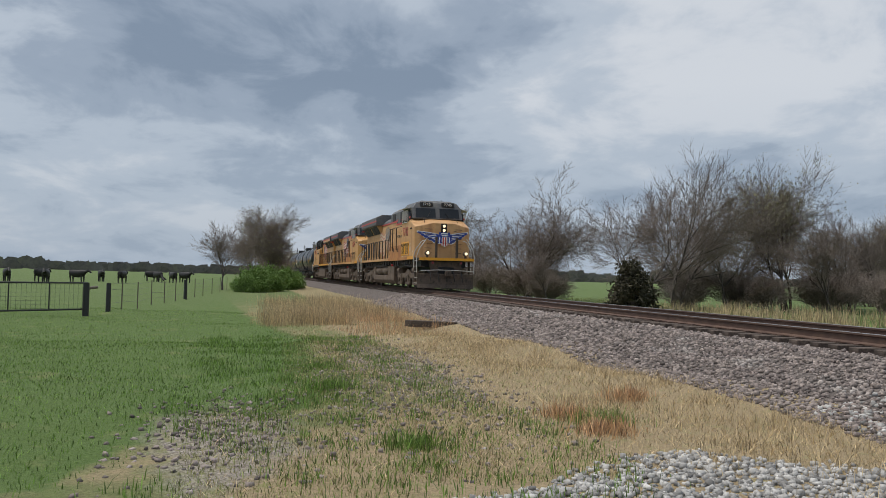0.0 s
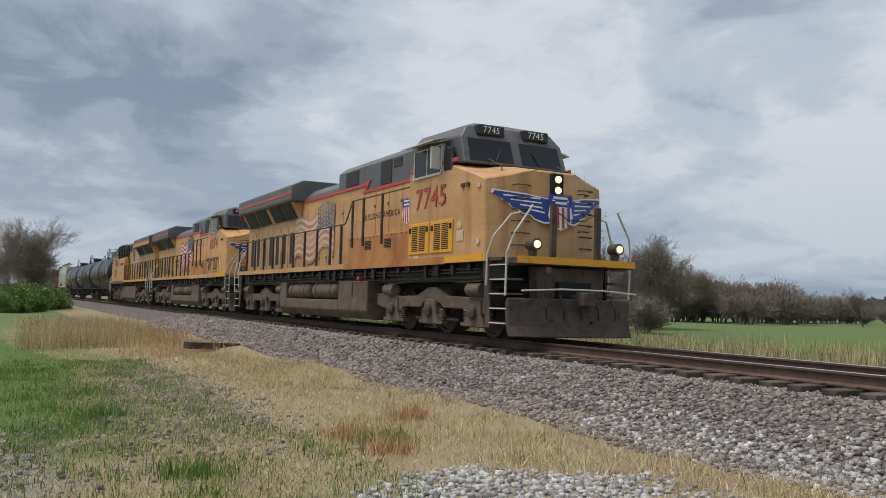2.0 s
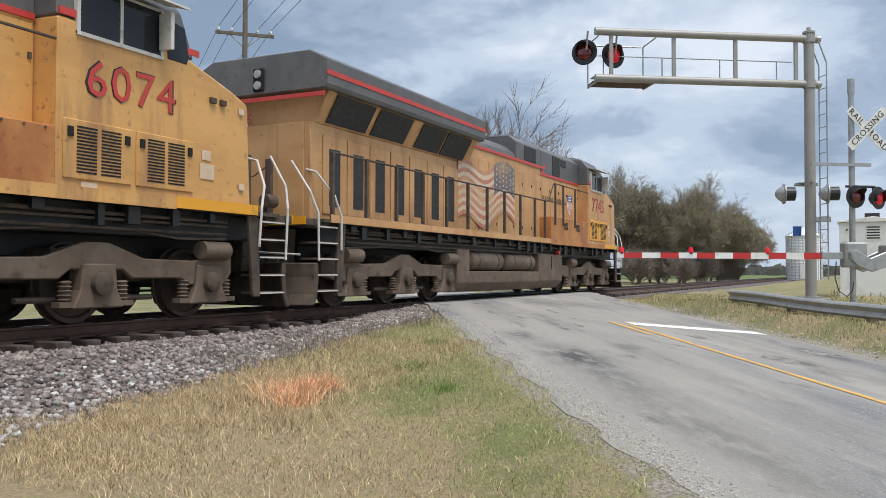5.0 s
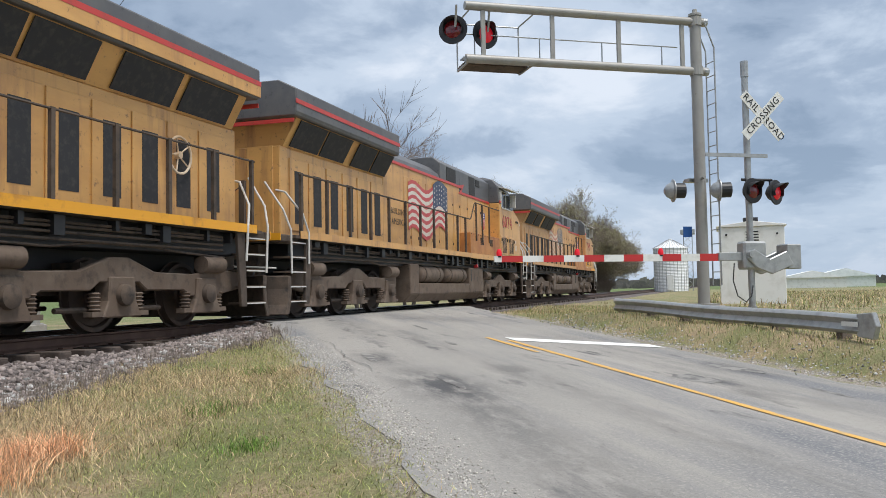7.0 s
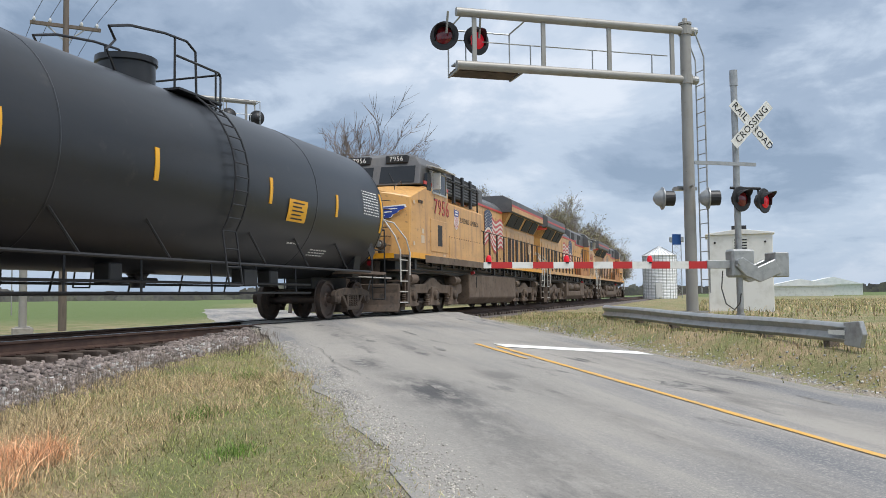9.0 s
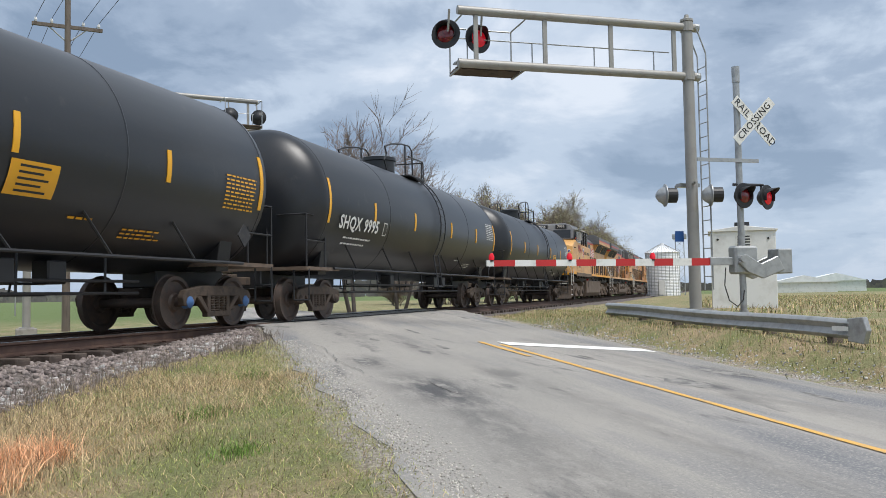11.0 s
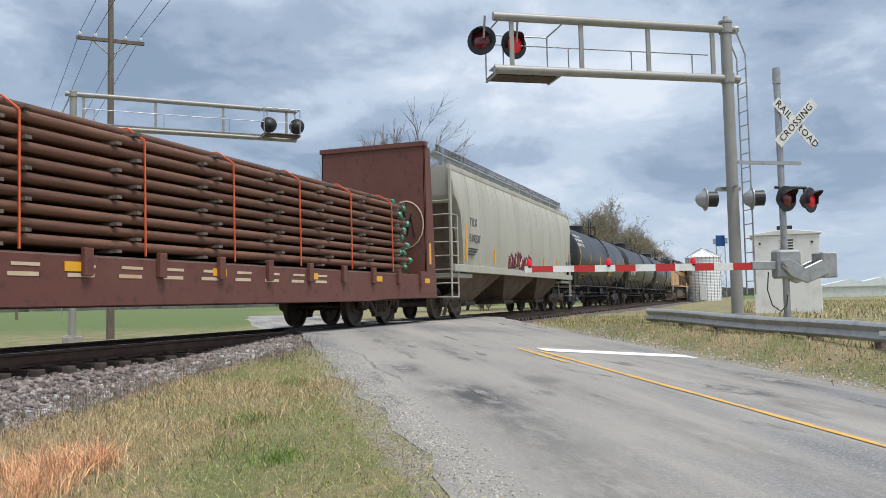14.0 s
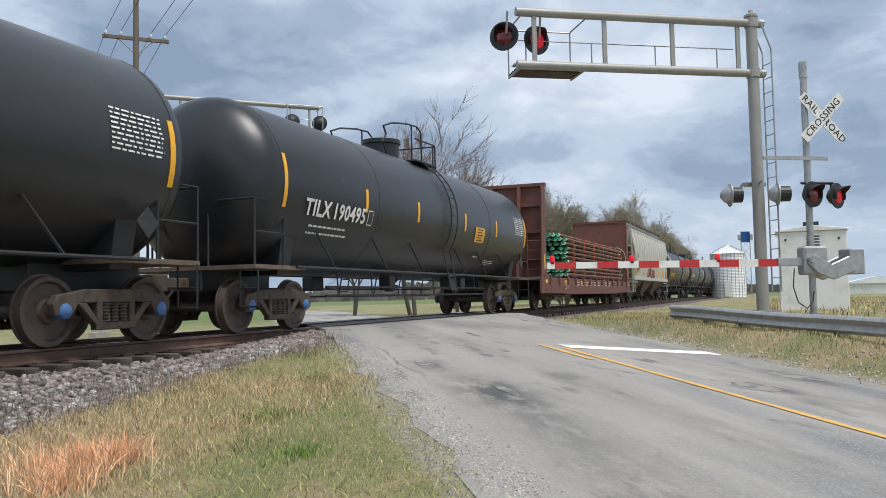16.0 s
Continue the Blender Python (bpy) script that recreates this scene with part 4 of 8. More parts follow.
def cantilever(name, label, at, length, top, low, high, ladder_side, lamp_yaws):
    """Mast at the origin; the arm runs along local +x."""
    g = thing(name, label, "crossing signal", at)
    part("mast", Build().rod((0, 0, -0.1), (0, 0, top), 0.135, 0.125, 16), "mast", g, "grey tubular mast", smooth=True)
    part("mast_cap", Build().turn([(0, 0.15), (0.05, 0.15), (0.09, 0.06), (0.16, 0.05), (0.17, 0.01)], (0, 0, top), "z", 12), "mast", g)
    part("footing", Build().box(-0.34, 0.34, -0.34, 0.34, -0.55, 0.05), "concrete", g, "stained concrete footing", bevel=0.02)
    part("base_plate", Build().box(-0.24, 0.24, -0.24, 0.24, 0.05, 0.09), "mast", g)
    part("upper_chord", Build().rod((-0.25, 0, high), (length, 0, high), 0.095, n=14), "mast", g, smooth=True)
    part("lower_chord", Build().rod((-0.25, 0, low), (length, 0, low), 0.095, n=14), "mast", g, smooth=True)
    n = 4
    for i in range(n):
        x = 0.35 + (length - 0.75) * i / (n - 1)
        part("strut", Build().box(x - 0.045, x + 0.045, -0.03, 0.03, low, high), "mast", g)
    for z in (low, high):
        part("clamp", Build().turn([(-0.1, 0.15), (0.1, 0.15)], (0, 0, z), "z", 14), "mast", g)
        part("bolt", Build().rod((-0.28, 0, z), (-0.18, 0, z), 0.1, n=10), "galv", g)
    rail = Build().rod((0.3, -0.3, low + 0.62), (length, -0.3, low + 0.62), 0.014)
    for i in range(4):
        x = 0.7 + (length - 1.0) * i / 3
        rail.rod((x, -0.3, low + 0.05), (x, -0.3, low + 0.62), 0.016)
    part("walk_rail", rail, "galv", g, "thin galvanised hand rail")
    walkway = Build()
    for y in (-0.38, -0.28, -0.18):
        walkway.box(0.2, length, y - 0.03, y + 0.03, low + 0.06, low + 0.085)
    part("catwalk", walkway, "galv", g, "grated catwalk along the arm")
    x0, x1, y1 = length - 1.55, length - 0.1, -0.95
    deck = part("service_platform", Build().box(x0, x1, y1, -0.40, low - 0.015, low + 0.015), "dirt", g, "dark grated service platform")
    for y in np.linspace(-0.42, y1, 5):
        part("grating_bar", Build().box(x0, x1, y - 0.03, y + 0.03, low + 0.015, low + 0.05), "dirt_light", deck)
    for x in (x0, x1):
        part("platform_beam", Build().box(x - 0.02, x + 0.02, y1, -0.05, low - 0.05, low - 0.015), "mast", deck)
        part("railing_hoop", Build().tube([(x, y1, low), (x, y1, low + 1.02), (x, y1 + 0.04, low + 1.05), (x, -0.05, low + 1.05)], 0.018, 6), "galv", deck)
    part("railing_bar", Build().rod((x0, y1, low + 1.04), (x1, y1, low + 1.04), 0.018), "galv", deck)
    lad = Build()
    s = ladder_side
    for y in (-0.17, 0.17):
        lad.rod((s * 0.36, y, 0.5), (s * 0.36, y, top - 0.75), 0.018)
        lad.rod((s * 0.36, y, top - 0.75), (s * 0.14, y, top - 0.2), 0.018)
    z = 0.8
    while z < top - 0.8:
        lad.rod((s * 0.36, -0.17, z), (s * 0.36, 0.17, z), 0.012)
        z += 0.32
    part("ladder", lad, "galv", g, "galvanised ladder")
    for x, z, yaw, lit in lamp_yaws:
        part("lamp_bracket", Build().rod((x, 0, high), (x, -0.12, z), 0.025), "mast", g)
        flasher(g, pose(x, -0.3, z, 0, 0, yaw), lit, 1.25)
    return g


def signals():
    # the near cantilever; its arm reaches over the lane, lamps face the oncoming driver
    at = pose(20.0, -9.1, 0.02, 0, 0, ARM)
    g = cantilever("cantilever_signal", "grey tubular cantilever mast with red flashers over the lane", at, 5.5, 6.65, 5.38, 6.52, -1, [(5.68, 6.08, 150, False), (4.95, 6.02, 195, True)])
    # sideways flashers on the mast, seen from behind
    for dy in (0.42, -0.45):
        part("side_bracket", Build().rod((0, 0, 2.9), (0.15, dy, 2.9), 0.03), "mast", g)
    for x, y, r in ((0.75, 0.1, 255), (-0.25, 0.35, 250)):
        h = part("signal_head", Build().turn([(-0.01, 0.01), (-0.012, 0.25), (0.012, 0.255), (0.03, 0.2), (0.14, 0.14), (0.2, 0.06)], (0, 0, 0), "y", 24), "galv", g, "round flasher seen from behind", smooth=True, at=pose(x, y, 2.62, 0, 0, r))
        part("visor", Build().turn([(-0.26, 0.15), (-0.25, 0.17), (-0.012, 0.17)], (0, 0, 0), "y", 16), "black", h)
    part("blue_sign", Build().box(0.16, 0.38, -0.155, -0.145, 1.6, 1.84), "blue_sign", g, "small blue notice plate")
    bars = Build()
    for k in range(4):
        bars.box(0.19, 0.35, -0.16, -0.157, 1.64 + k * 0.05, 1.655 + k * 0.05)
    part("notice_lines", bars, "white", g)
    part("junction_box", Build().box(-0.3, 0.2, -0.35, -0.14, 2.86, 2.94), "galv", g)
    # the crossbuck mast with the gate
    p = thing("crossbuck_signal", "aluminium post with white crossbuck, flashers and gate motor", "crossing signal", pose(17.98, -10.05, 0.0, 0, 0, ARM))
    part("post", Build().rod((0, 0, -0.35), (0, 0, 5.0), 0.065, n=14), "galv", p, "brushed aluminium post", smooth=True)
    part("post_top", Build().rod((0, 0, 4.7), (0, 0, 5.02), 0.078, n=14), "galv", p, smooth=True)
    part("footing", Build().box(-0.3, 0.3, -0.3, 0.3, -0.7, -0.18), "concrete", p, "concrete footing", bevel=0.02)
    part("base_casting", Build().turn([(-0.18, 0.17), (-0.14, 0.17), (-0.1, 0.09), (0.1, 0.085)], (0, 0, 0), "z", 12), "galv", p)
    for sgn, word in ((1, ("RAIL", "ROAD")), (-1, ("CROSSING",))):
        bl = part("crossbuck_blade", Build().box(-0.61, 0.61, -0.105, 0.105, -0.01 if sgn > 0 else 0.012, 0.0 if sgn > 0 else 0.02), "white_refl", p, "white crossbuck blade with black lettering", at=pose(-0.3, 0.12, 3.9, 90, 0, 180) @ pose(0, 0, 0, 0, 0, -45 * sgn))
        for k, w in enumerate(word):
            lettering("crossbuck_word", w, 0.2, "black", bl, pose(0 if sgn < 0 else (-0.36, 0.36)[k], 0, 0.022 if sgn < 0 else 0.003), "black lettering")
    part("cross_arm", Build().rod((-0.55, 0, 2.62), (0.15, 0, 2.62), 0.028).rod((-0.5, 0, 2.62), (-0.5, 0, 2.45), 0.02).rod((0.05, 0.12, 2.62), (0.05, 0.12, 2.45), 0.02), "black", p)
    flasher(p, pose(0.02, 0.17, 2.38, 0, 0, 192), False)
    flasher(p, pose(-0.55, 0.12, 2.36, 0, 0, 205), True)
    part("mast_tie", Build().box(-0.4, 1.0, 0.06, 0.1, 3.06, 3.13), "galv", p, "flat tie between post and mast")
    part("gate_motor", Build().box(-1.05, -0.72, -0.18, 0.18, 0.82, 1.32), "galv", p, "grey gate motor box", bevel=0.02)
    part("counterweight", Build().prism([(-0.85, 0.9), (-0.35, 0.72), (0.0, 0.85), (0.2, 1.05), (0.05, 1.22), (-0.3, 1.02), (-0.7, 1.18)], "y", -0.2, -0.13), "galv", p, "cast aluminium counterweight arm", bevel=0.015)
    part("counterweight", Build().prism([(-0.85, 0.9), (-0.35, 0.72), (0.0, 0.85), (0.2, 1.05), (0.05, 1.22), (-0.3, 1.02), (-0.7, 1.18)], "y", 0.13, 0.2), "galv", p, "cast aluminium counterweight arm", bevel=0.015)
    part("mechanism_case", Build().box(-0.28, 0.24, -0.14, 0.14, 0.82, 1.38), "galv", p, "gate mechanism housing", bevel=0.04)
    part("pivot", Build().rod((0.12, -0.24, 1.12), (0.12, 0.24, 1.12), 0.07, n=12), "galv", p)
    part("cable", Build().tube([(0.45, 0.1, 0.95), (0.5, 0.12, 0.6), (0.42, 0.14, 0.3), (0.22, 0.12, 0.18), (0.08, 0.1, 0.3), (0.03, 0.08, 0.5)], 0.012), "cable", p)
    arm = thing("gate_arm", "red and white striped crossing gate arm, lowered", "gate arm", pose(17.98, -10.05, 0.0, 0, 0, ARM))
    part("arm_root", Build().box(0.1, 0.75, -0.05, 0.05, 1.0, 1.16), "galv", arm, "aluminium arm bracket", bevel=0.01)
    x, k = 0.75, 0
    while x < 5.35:
        x1 = min(x + 0.41, 5.4)
        h = 0.075 - 0.02 * x / 5.4
        part("stripe", Build().box(x, x1, -0.022, 0.022, 1.07 - h, 1.07 + h), "red_refl" if k % 2 == 0 else "white_refl", arm)
        x, k = x1, k + 1
    for x in (2.0, 3.75, 5.3):
        lb = part("gate_lamp", Build().turn([(0, 0.05), (0.06, 0.055), (0.12, 0.03), (0.125, 0.005)], (x, 0, 1.13), "z", 12), "red_glow", arm, "red gate lamp", smooth=True)
        part("lamp_clip", Build().box(x - 0.03, x + 0.03, -0.03, 0.03, 1.1, 1.135), "black", arm)
    # the far cantilever, beyond the track, seen from its back
    back = math.degrees(math.atan2(7.9 - 13.8, 30.4 - 24.4))
    cantilever("cantilever_signal", "grey cantilever mast beyond the track, seen from behind", pose(24.4, 13.8, -0.5, 0, 0, back), 8.4, 9.0, 7.75, 8.95, -1, [(8.35, 8.25, 150, True), (7.2, 8.25, 165, False)])
    # guardrail
    gr = thing("guardrail", "dented galvanised W-beam guardrail on dark posts", "guardrail", pose(0, 0, 0))
    ax, ay, bx, by = 21.9, -6.92, 14.03, -11.44
    n = 24
    prof = [(0, 0.155), (0.05, 0.13), (0.07, 0.09), (0.02, 0.03), (0.0, 0.0), (0.02, -0.03), (0.07, -0.09), (0.05, -0.13), (0, -0.155)]
    dx, dy = bx - ax, by - ay
    L = math.hypot(dx, dy)
    nx, ny = dy / L, -dx / L
    if nx * (0 - ax) + ny * (-9.4 - ay) < 0:
        nx, ny = -nx, -ny
    rings = []
    for i in range(n + 1):
        t = i / n
        z = 0.073 - 0.19 * t + 0.012 * math.sin(9 * t)
        out = [(ax + dx * t + nx * o, ay + dy * t + ny * o, z + h) for o, h in prof] + [(ax + dx * t + nx * (o - 0.012), ay + dy * t + ny * (o - 0.012), z + h) for o, h in reversed(prof)]
        rings.append(out)
    part("beam", Build().loft(rings), "galv", gr, "galvanised W-beam", smooth=True)
    yaw = math.degrees(math.atan2(dy, dx))
    part("end_shoe", Build().prism([(0, 0.17), (0.34, 0.2), (0.42, 0.0), (0.34, -0.2), (0, -0.17)], "y", -0.06, 0.03), "galv", gr, "flared end shoe with reflective tape", bevel=0.01, at=pose(bx - 0.05 * dx / L, by - 0.05 * dy / L, -0.117, 0, 0, yaw))
    part("reflector", Build().box(-0.35, 0.0, -0.008, 0.008, -0.03, 0.04), "white_refl", gr, "white reflective strip", at=pose(bx + nx * 0.085, by + ny * 0.085, -0.107, 0, 0, yaw))
    for t in (0.02, 0.2, 0.38, 0.56, 0.75, 0.94):
        x, y = ax + dx * t - nx * 0.1, ay + dy * t - ny * 0.1
        zg = float(ground_z(np.array(x), np.array(y)))
        part("post", Build().box(-0.08, 0.08, -0.09, 0.09, zg - 0.2, 0.2 - 0.17 * t), "wood", gr, "weathered timber post", bevel=0.01, at=pose(x, y, 0, 0, 0, yaw))
    # marker post
    mp = thing("marker_post", "yellow plastic marker post with a white cap", "marker post", pose(14.6, -12.9, float(ground_z(np.array(14.6), np.array(-12.9)))))
    part("post", Build().rod((0, 0, -0.1), (0, 0, 1.0), 0.04, n=12), "orange_post", mp, smooth=True)
    part("cap", Build().turn([(0.98, 0.05), (1.08, 0.06), (1.12, 0.04), (1.13, 0.005)], (0, 0, 0), "z", 12), "white_paint", mp, "white cap", smooth=True)
    # relay hut
    h = thing("relay_hut", "pale grey steel relay hut beside the crossing", "equipment hut", pose(32, -10.6, -0.2))
    part("cabinet", Build().box(0, 2.4, -1.1, 1.1, 0, 2.78), "white_paint", h, bevel=0.02)
    part("roof", Build().prism([(-1.18, 2.78), (1.18, 2.78), (1.18, 2.83), (0, 2.98), (-1.18, 2.83)], "x", -0.06, 2.46), "white_paint", h, bevel=0.01)
    part("vent", Build().box(0.3, 0.8, -0.25, 0.25, 2.95, 3.12), "black", h, "dark roof vent")
    part("plinth", Build().box(-0.05, 2.45, -1.15, 1.15, -0.25, 0.0), "concrete", h)
    sg = part("notice", Build().box(-0.012, 0.0, -0.3, 0.25, 2.1, 2.68), "white_refl", h, "white notice plate with black lines")
    ln = Build()
    for k in range(5):
        ln.box(-0.016, -0.012, -0.24, 0.19, 2.16 + k * 0.1, 2.21 + k * 0.1)
    part("notice_lines", ln, "black", sg)
    for y in (-0.85, 0.85):
        part("bolt", Build().rod((-0.03, y, 2.5), (0, y, 2.5), 0.04), "black", h)


signals()


def farm():
    s = thing("grain_bin", "corrugated galvanised grain bin with a conical roof", "grain bin", pose(120, -3.4, -0.3))
    k = 0.0
    prof = [(0, 2.25)]
    while k < 5.9:
        prof += [(k + 0.1, 2.29), (k + 0.2, 2.25)]
        k += 0.2
    part("wall", Build().turn(prof, (0, 0, 0), "z", 40), "bright_metal", s)
    part("roof", Build().turn([(5.9, 2.4), (7.0, 0.45), (7.05, 0.3), (7.2, 0.3), (7.25, 0.02)], (0, 0, 0), "z", 28), "bright_metal", s, "conical steel roof")
    ribs = Build()
    for i in range(28):
        a = 2 * math.pi * i / 28
        ribs.rod((2.4 * math.cos(a), 2.4 * math.sin(a), 5.93), (0.45 * math.cos(a), 0.45 * math.sin(a), 7.03), 0.03, n=4)
        ribs.box(2.27 * math.cos(a) - 0.03, 2.27 * math.cos(a) + 0.03, 2.27 * math.sin(a) - 0.03, 2.27 * math.sin(a) + 0.03, 0, 5.9)
    part("ribs", ribs, "galv", s)
    part("door", Build().box(-2.4, -2.28, -0.4, 0.4, 0.2, 2.2), "white_paint", s, "white door")
    st = thing("bin_tower", "thin steel elevator tower behind the grain bin", "elevator tower", pose(128, -5.5, -0.3))
    t = Build()
    for x in (-0.6, 0.6):
        for y in (-0.6, 0.6):
            t.rod((x, y, 0), (x, y, 8.2), 0.06, n=4)
    for z in range(0, 8):
        t.rod((-0.6, -0.6, z), (-0.6, 0.6, z + 1), 0.03, n=4).rod((-0.6, 0.6, z), (-0.6, -0.6, z + 1), 0.03, n=4)
    part("frame", t, "galv", st)
    part("head", Build().box(-1, 1, -1, 1, 8.2, 8.9), "galv", st, bevel=0.05)
    bn = thing("farm_shed", "long low white metal farm shed", "shed", pose(150, -24.2, -0.45))
    part("wall", Build().box(0, 14, -5, 5, 0, 1.9), "white_paint", bn)
    part("roof", Build().prism([(-5.3, 1.85), (5.3, 1.85), (0, 3.0)], "x", -0.3, 14.3), "bright_metal", bn, "pale metal roof")
    part("door", Build().box(-0.06, 0.0, -2.6, 0.6, 0, 1.5), "white_paint", bn, "sliding door")
    b2 = thing("farm_shed", "white metal farm shed with a dark trim", "shed", pose(172, -32, -0.45))
    part("wall", Build().box(0, 12, -5, 6, 0, 2.2), "white_paint", b2)
    part("roof", Build().prism([(-5.3, 2.15), (6.3, 2.15), (0, 3.6)], "x", -0.3, 12.3), "bright_metal", b2, "pale metal roof")
    # power poles and wires
    poles = []
    for x, y in ((28.5, 15.7), (75, 70), (-16, -37)):
        zg = -0.7
        p = thing("utility_pole", "weathered timber power pole with a cross-arm", "utility pole", pose(x, y, zg), group="power line poles")
        part("pole", Build().rod((0, 0, -0.5), (0, 0, 15.2), 0.17, 0.11, 10), "wood", p, smooth=True)
        part("cross_arm", Build().box(-1.35, 1.35, -0.06, 0.06, 12.5, 12.64), "wood", p, at=pose(0, 0, 0, 0, 0, 135))
        part("brace", Build().rod((-0.7, 0, 12.5), (0, 0, 11.9), 0.03).rod((0.7, 0, 12.5), (0, 0, 11.9), 0.03), "galv", p, at=pose(0, 0, 0, 0, 0, 135))
        for k in (-1.2, -0.6, 0.6, 1.2):
            part("insulator", Build().turn([(0, 0.03), (0.08, 0.06), (0.16, 0.05), (0.2, 0.02)], (k, 0, 12.64), "z", 10), "white_paint", p, at=pose(0, 0, 0, 0, 0, 135))
    for k in (-1.2, -0.6, 0.6, 1.2):
        w = Build()
        c, s_ = math.cos(radians(135)), math.sin(radians(135))
        ends = [(-16, -37), (28.5, 15.7), (75, 70)]
        for (x0, y0), (x1, y1) in zip(ends, ends[1:]):
            pts = []
            for i in range(13):
                t = i / 12
                pts.append((x0 + (x1 - x0) * t + k * c, y0 + (y1 - y0) * t + k * s_, 12.15 - 3.2 * t * (1 - t)))
            w.tube(pts, 0.012, 4)
        tagged(part("power_wire", w, "cable", None, "thin sagging power line wire"), category="wire", group="power wires")


farm()


def fence():
    f = thing("farm_gate", "dark steel tube farm gate in a pasture fence", "gate", pose(0, 0, 0))
    zg = -0.85
    gate = Build()
    for z in (0.05, 0.95):
        gate.rod((-31.2, -15.45, zg + z + 0.1), (-27.5, -19.5, zg + z + 0.1), 0.03)
    for t in np.linspace(0, 1, 5):
        x, y = -31.2 + 3.7 * t, -15.45 - 4.05 * t
        gate.rod((x, y, zg + 0.15), (x, y, zg + 1.05), 0.022)
    part("gate_frame", gate, "black", f)
    mesh = Build()
    for t in np.linspace(0, 1, 34):
        x, y = -31.2 + 3.7 * t, -15.45 - 4.05 * t
        mesh.rod((x, y, zg + 0.15), (x, y, zg + 1.05), 0.004, n=3)
    for z in np.linspace(0.2, 1.0, 7):
        mesh.rod((-31.2, -15.45, zg + z), (-27.5, -19.5, zg + z), 0.004, n=3)
    part("gate_mesh", mesh, "black", f, "welded wire mesh")
    spots = [(-31.04, -15.45, 1.15, 0.11), (-32.93, -15.0, 1.05, 0.09), (-49, -13.3, 1.1, 0.1)]
    for x, y, h, r in spots:
        p = thing("fence_post", "dark creosoted timber fence post", "fence post", pose(x, y, float(ground_z(np.array(x), np.array(y)))), group="pasture fence posts")
        part("post", Build().rod((0, 0, -0.3), (0, 0, h), r, r * 0.92, 12), "black", p, smooth=True)
        if h > 1.1:
            part("rail_stub", Build().rod((0, 0, 0.95), (-0.9, 0.2, 0.98), 0.05, n=8), "wood", p)
    pts = [(-32.93, -15.0), (-35, -14.8), (-37.5, -14.5), (-40, -14.2), (-43, -13.9), (-46, -13.6), (-49, -13.3), (-53, -13.0), (-57, -12.7), (-62, -12.3), (-68, -11.9), (-75, -11.5)]
    for x, y in pts[1:]:
        p = thing("fence_post", "thin steel fence post", "fence post", pose(x, y, float(ground_z(np.array(x), np.array(y)))), group="pasture fence posts")
        part("post", Build().box(-0.025, 0.025, -0.02, 0.02, -0.3, 1.1), "wood", p)
    w = Build()
    for z in (0.3, 0.55, 0.8, 1.02):
        w.tube([(x, y, float(ground_z(np.array(x), np.array(y))) + z) for x, y in pts], 0.006, 3)
    tagged(part("fence_wire", w, "cable", None, "rusty barbed wire strands"), category="fence wire")
    # old timber by the bank
    a, c = (-24.3, -5.44), (-26.2, -3.4)
    z = float(ground_z(np.array(-25.2), np.array(-4.5)))
    t = thing("old_tie", "rotting dark timber lying in dead grass", "timber", pose(-25.2, -4.6, z + 0.1, 2, 3, math.degrees(math.atan2(2.0, -1.9))))
    part("timber", Build().box(-1.3, 1.3, -0.12, 0.12, -0.1, 0.09), "tie", t, bevel=0.015)


fence()


def cattle():
    rnd = random.Random(5)
    for x, y, yaw in ((-92, -33, 20), (-95, -30.5, 160), (-90, -29, 5), (-98, -27.5, 60), (-104, -26, 15), (-100, -23.2, 170), (-112, -20.5, 30), (-116, -21.5, 100), (-108, -18.4, 200), (-111, -17.2, 40)):
        c = thing("cow", "black beef cow grazing in the green pasture", "cow", pose(x, y, float(ground_z(np.array(x), np.array(y))), 0, 0, yaw), group="cattle in the pasture")
        b = Build()
        rings = []
        for px_, ry, rz, zc in ((-1.0, 0.1, 0.16, 1.05), (-0.9, 0.28, 0.33, 1.0), (-0.4, 0.36, 0.42, 0.92), (0.2, 0.36, 0.43, 0.9), (0.7, 0.3, 0.38, 0.97), (0.95, 0.18, 0.25, 1.02)):
            rings.append([(px_, ry * math.cos(k * math.pi / 5), zc + rz * math.sin(k * math.pi / 5)) for k in range(10)])
        part("body", b.loft(rings), "cow", c, smooth=True)
        down = rnd.random() < 0.6
        hx, hz = (1.35, 0.35) if down else (1.45, 1.15)
        part("neck", Build().rod((0.8, 0, 1.0), (hx - 0.1, 0, hz + 0.1), 0.2, 0.13, 8), "cow", c, smooth=True)
        part("head", Build().rod((hx - 0.12, 0, hz + 0.16), (hx + 0.3, 0, hz - 0.12), 0.14, 0.08, 8), "cow", c, smooth=True)
        for lx in (-0.75, 0.65):
            for ly in (-0.2, 0.2):
                part("leg", Build().rod((lx, ly, 0.75), (lx + 0.03, ly, 0.0), 0.1, 0.055, 7), "cow", c)
        part("tail", Build().rod((-1.02, 0, 1.1), (-1.08, 0, 0.4), 0.025, 0.03, 5), "cow", c)


cattle()


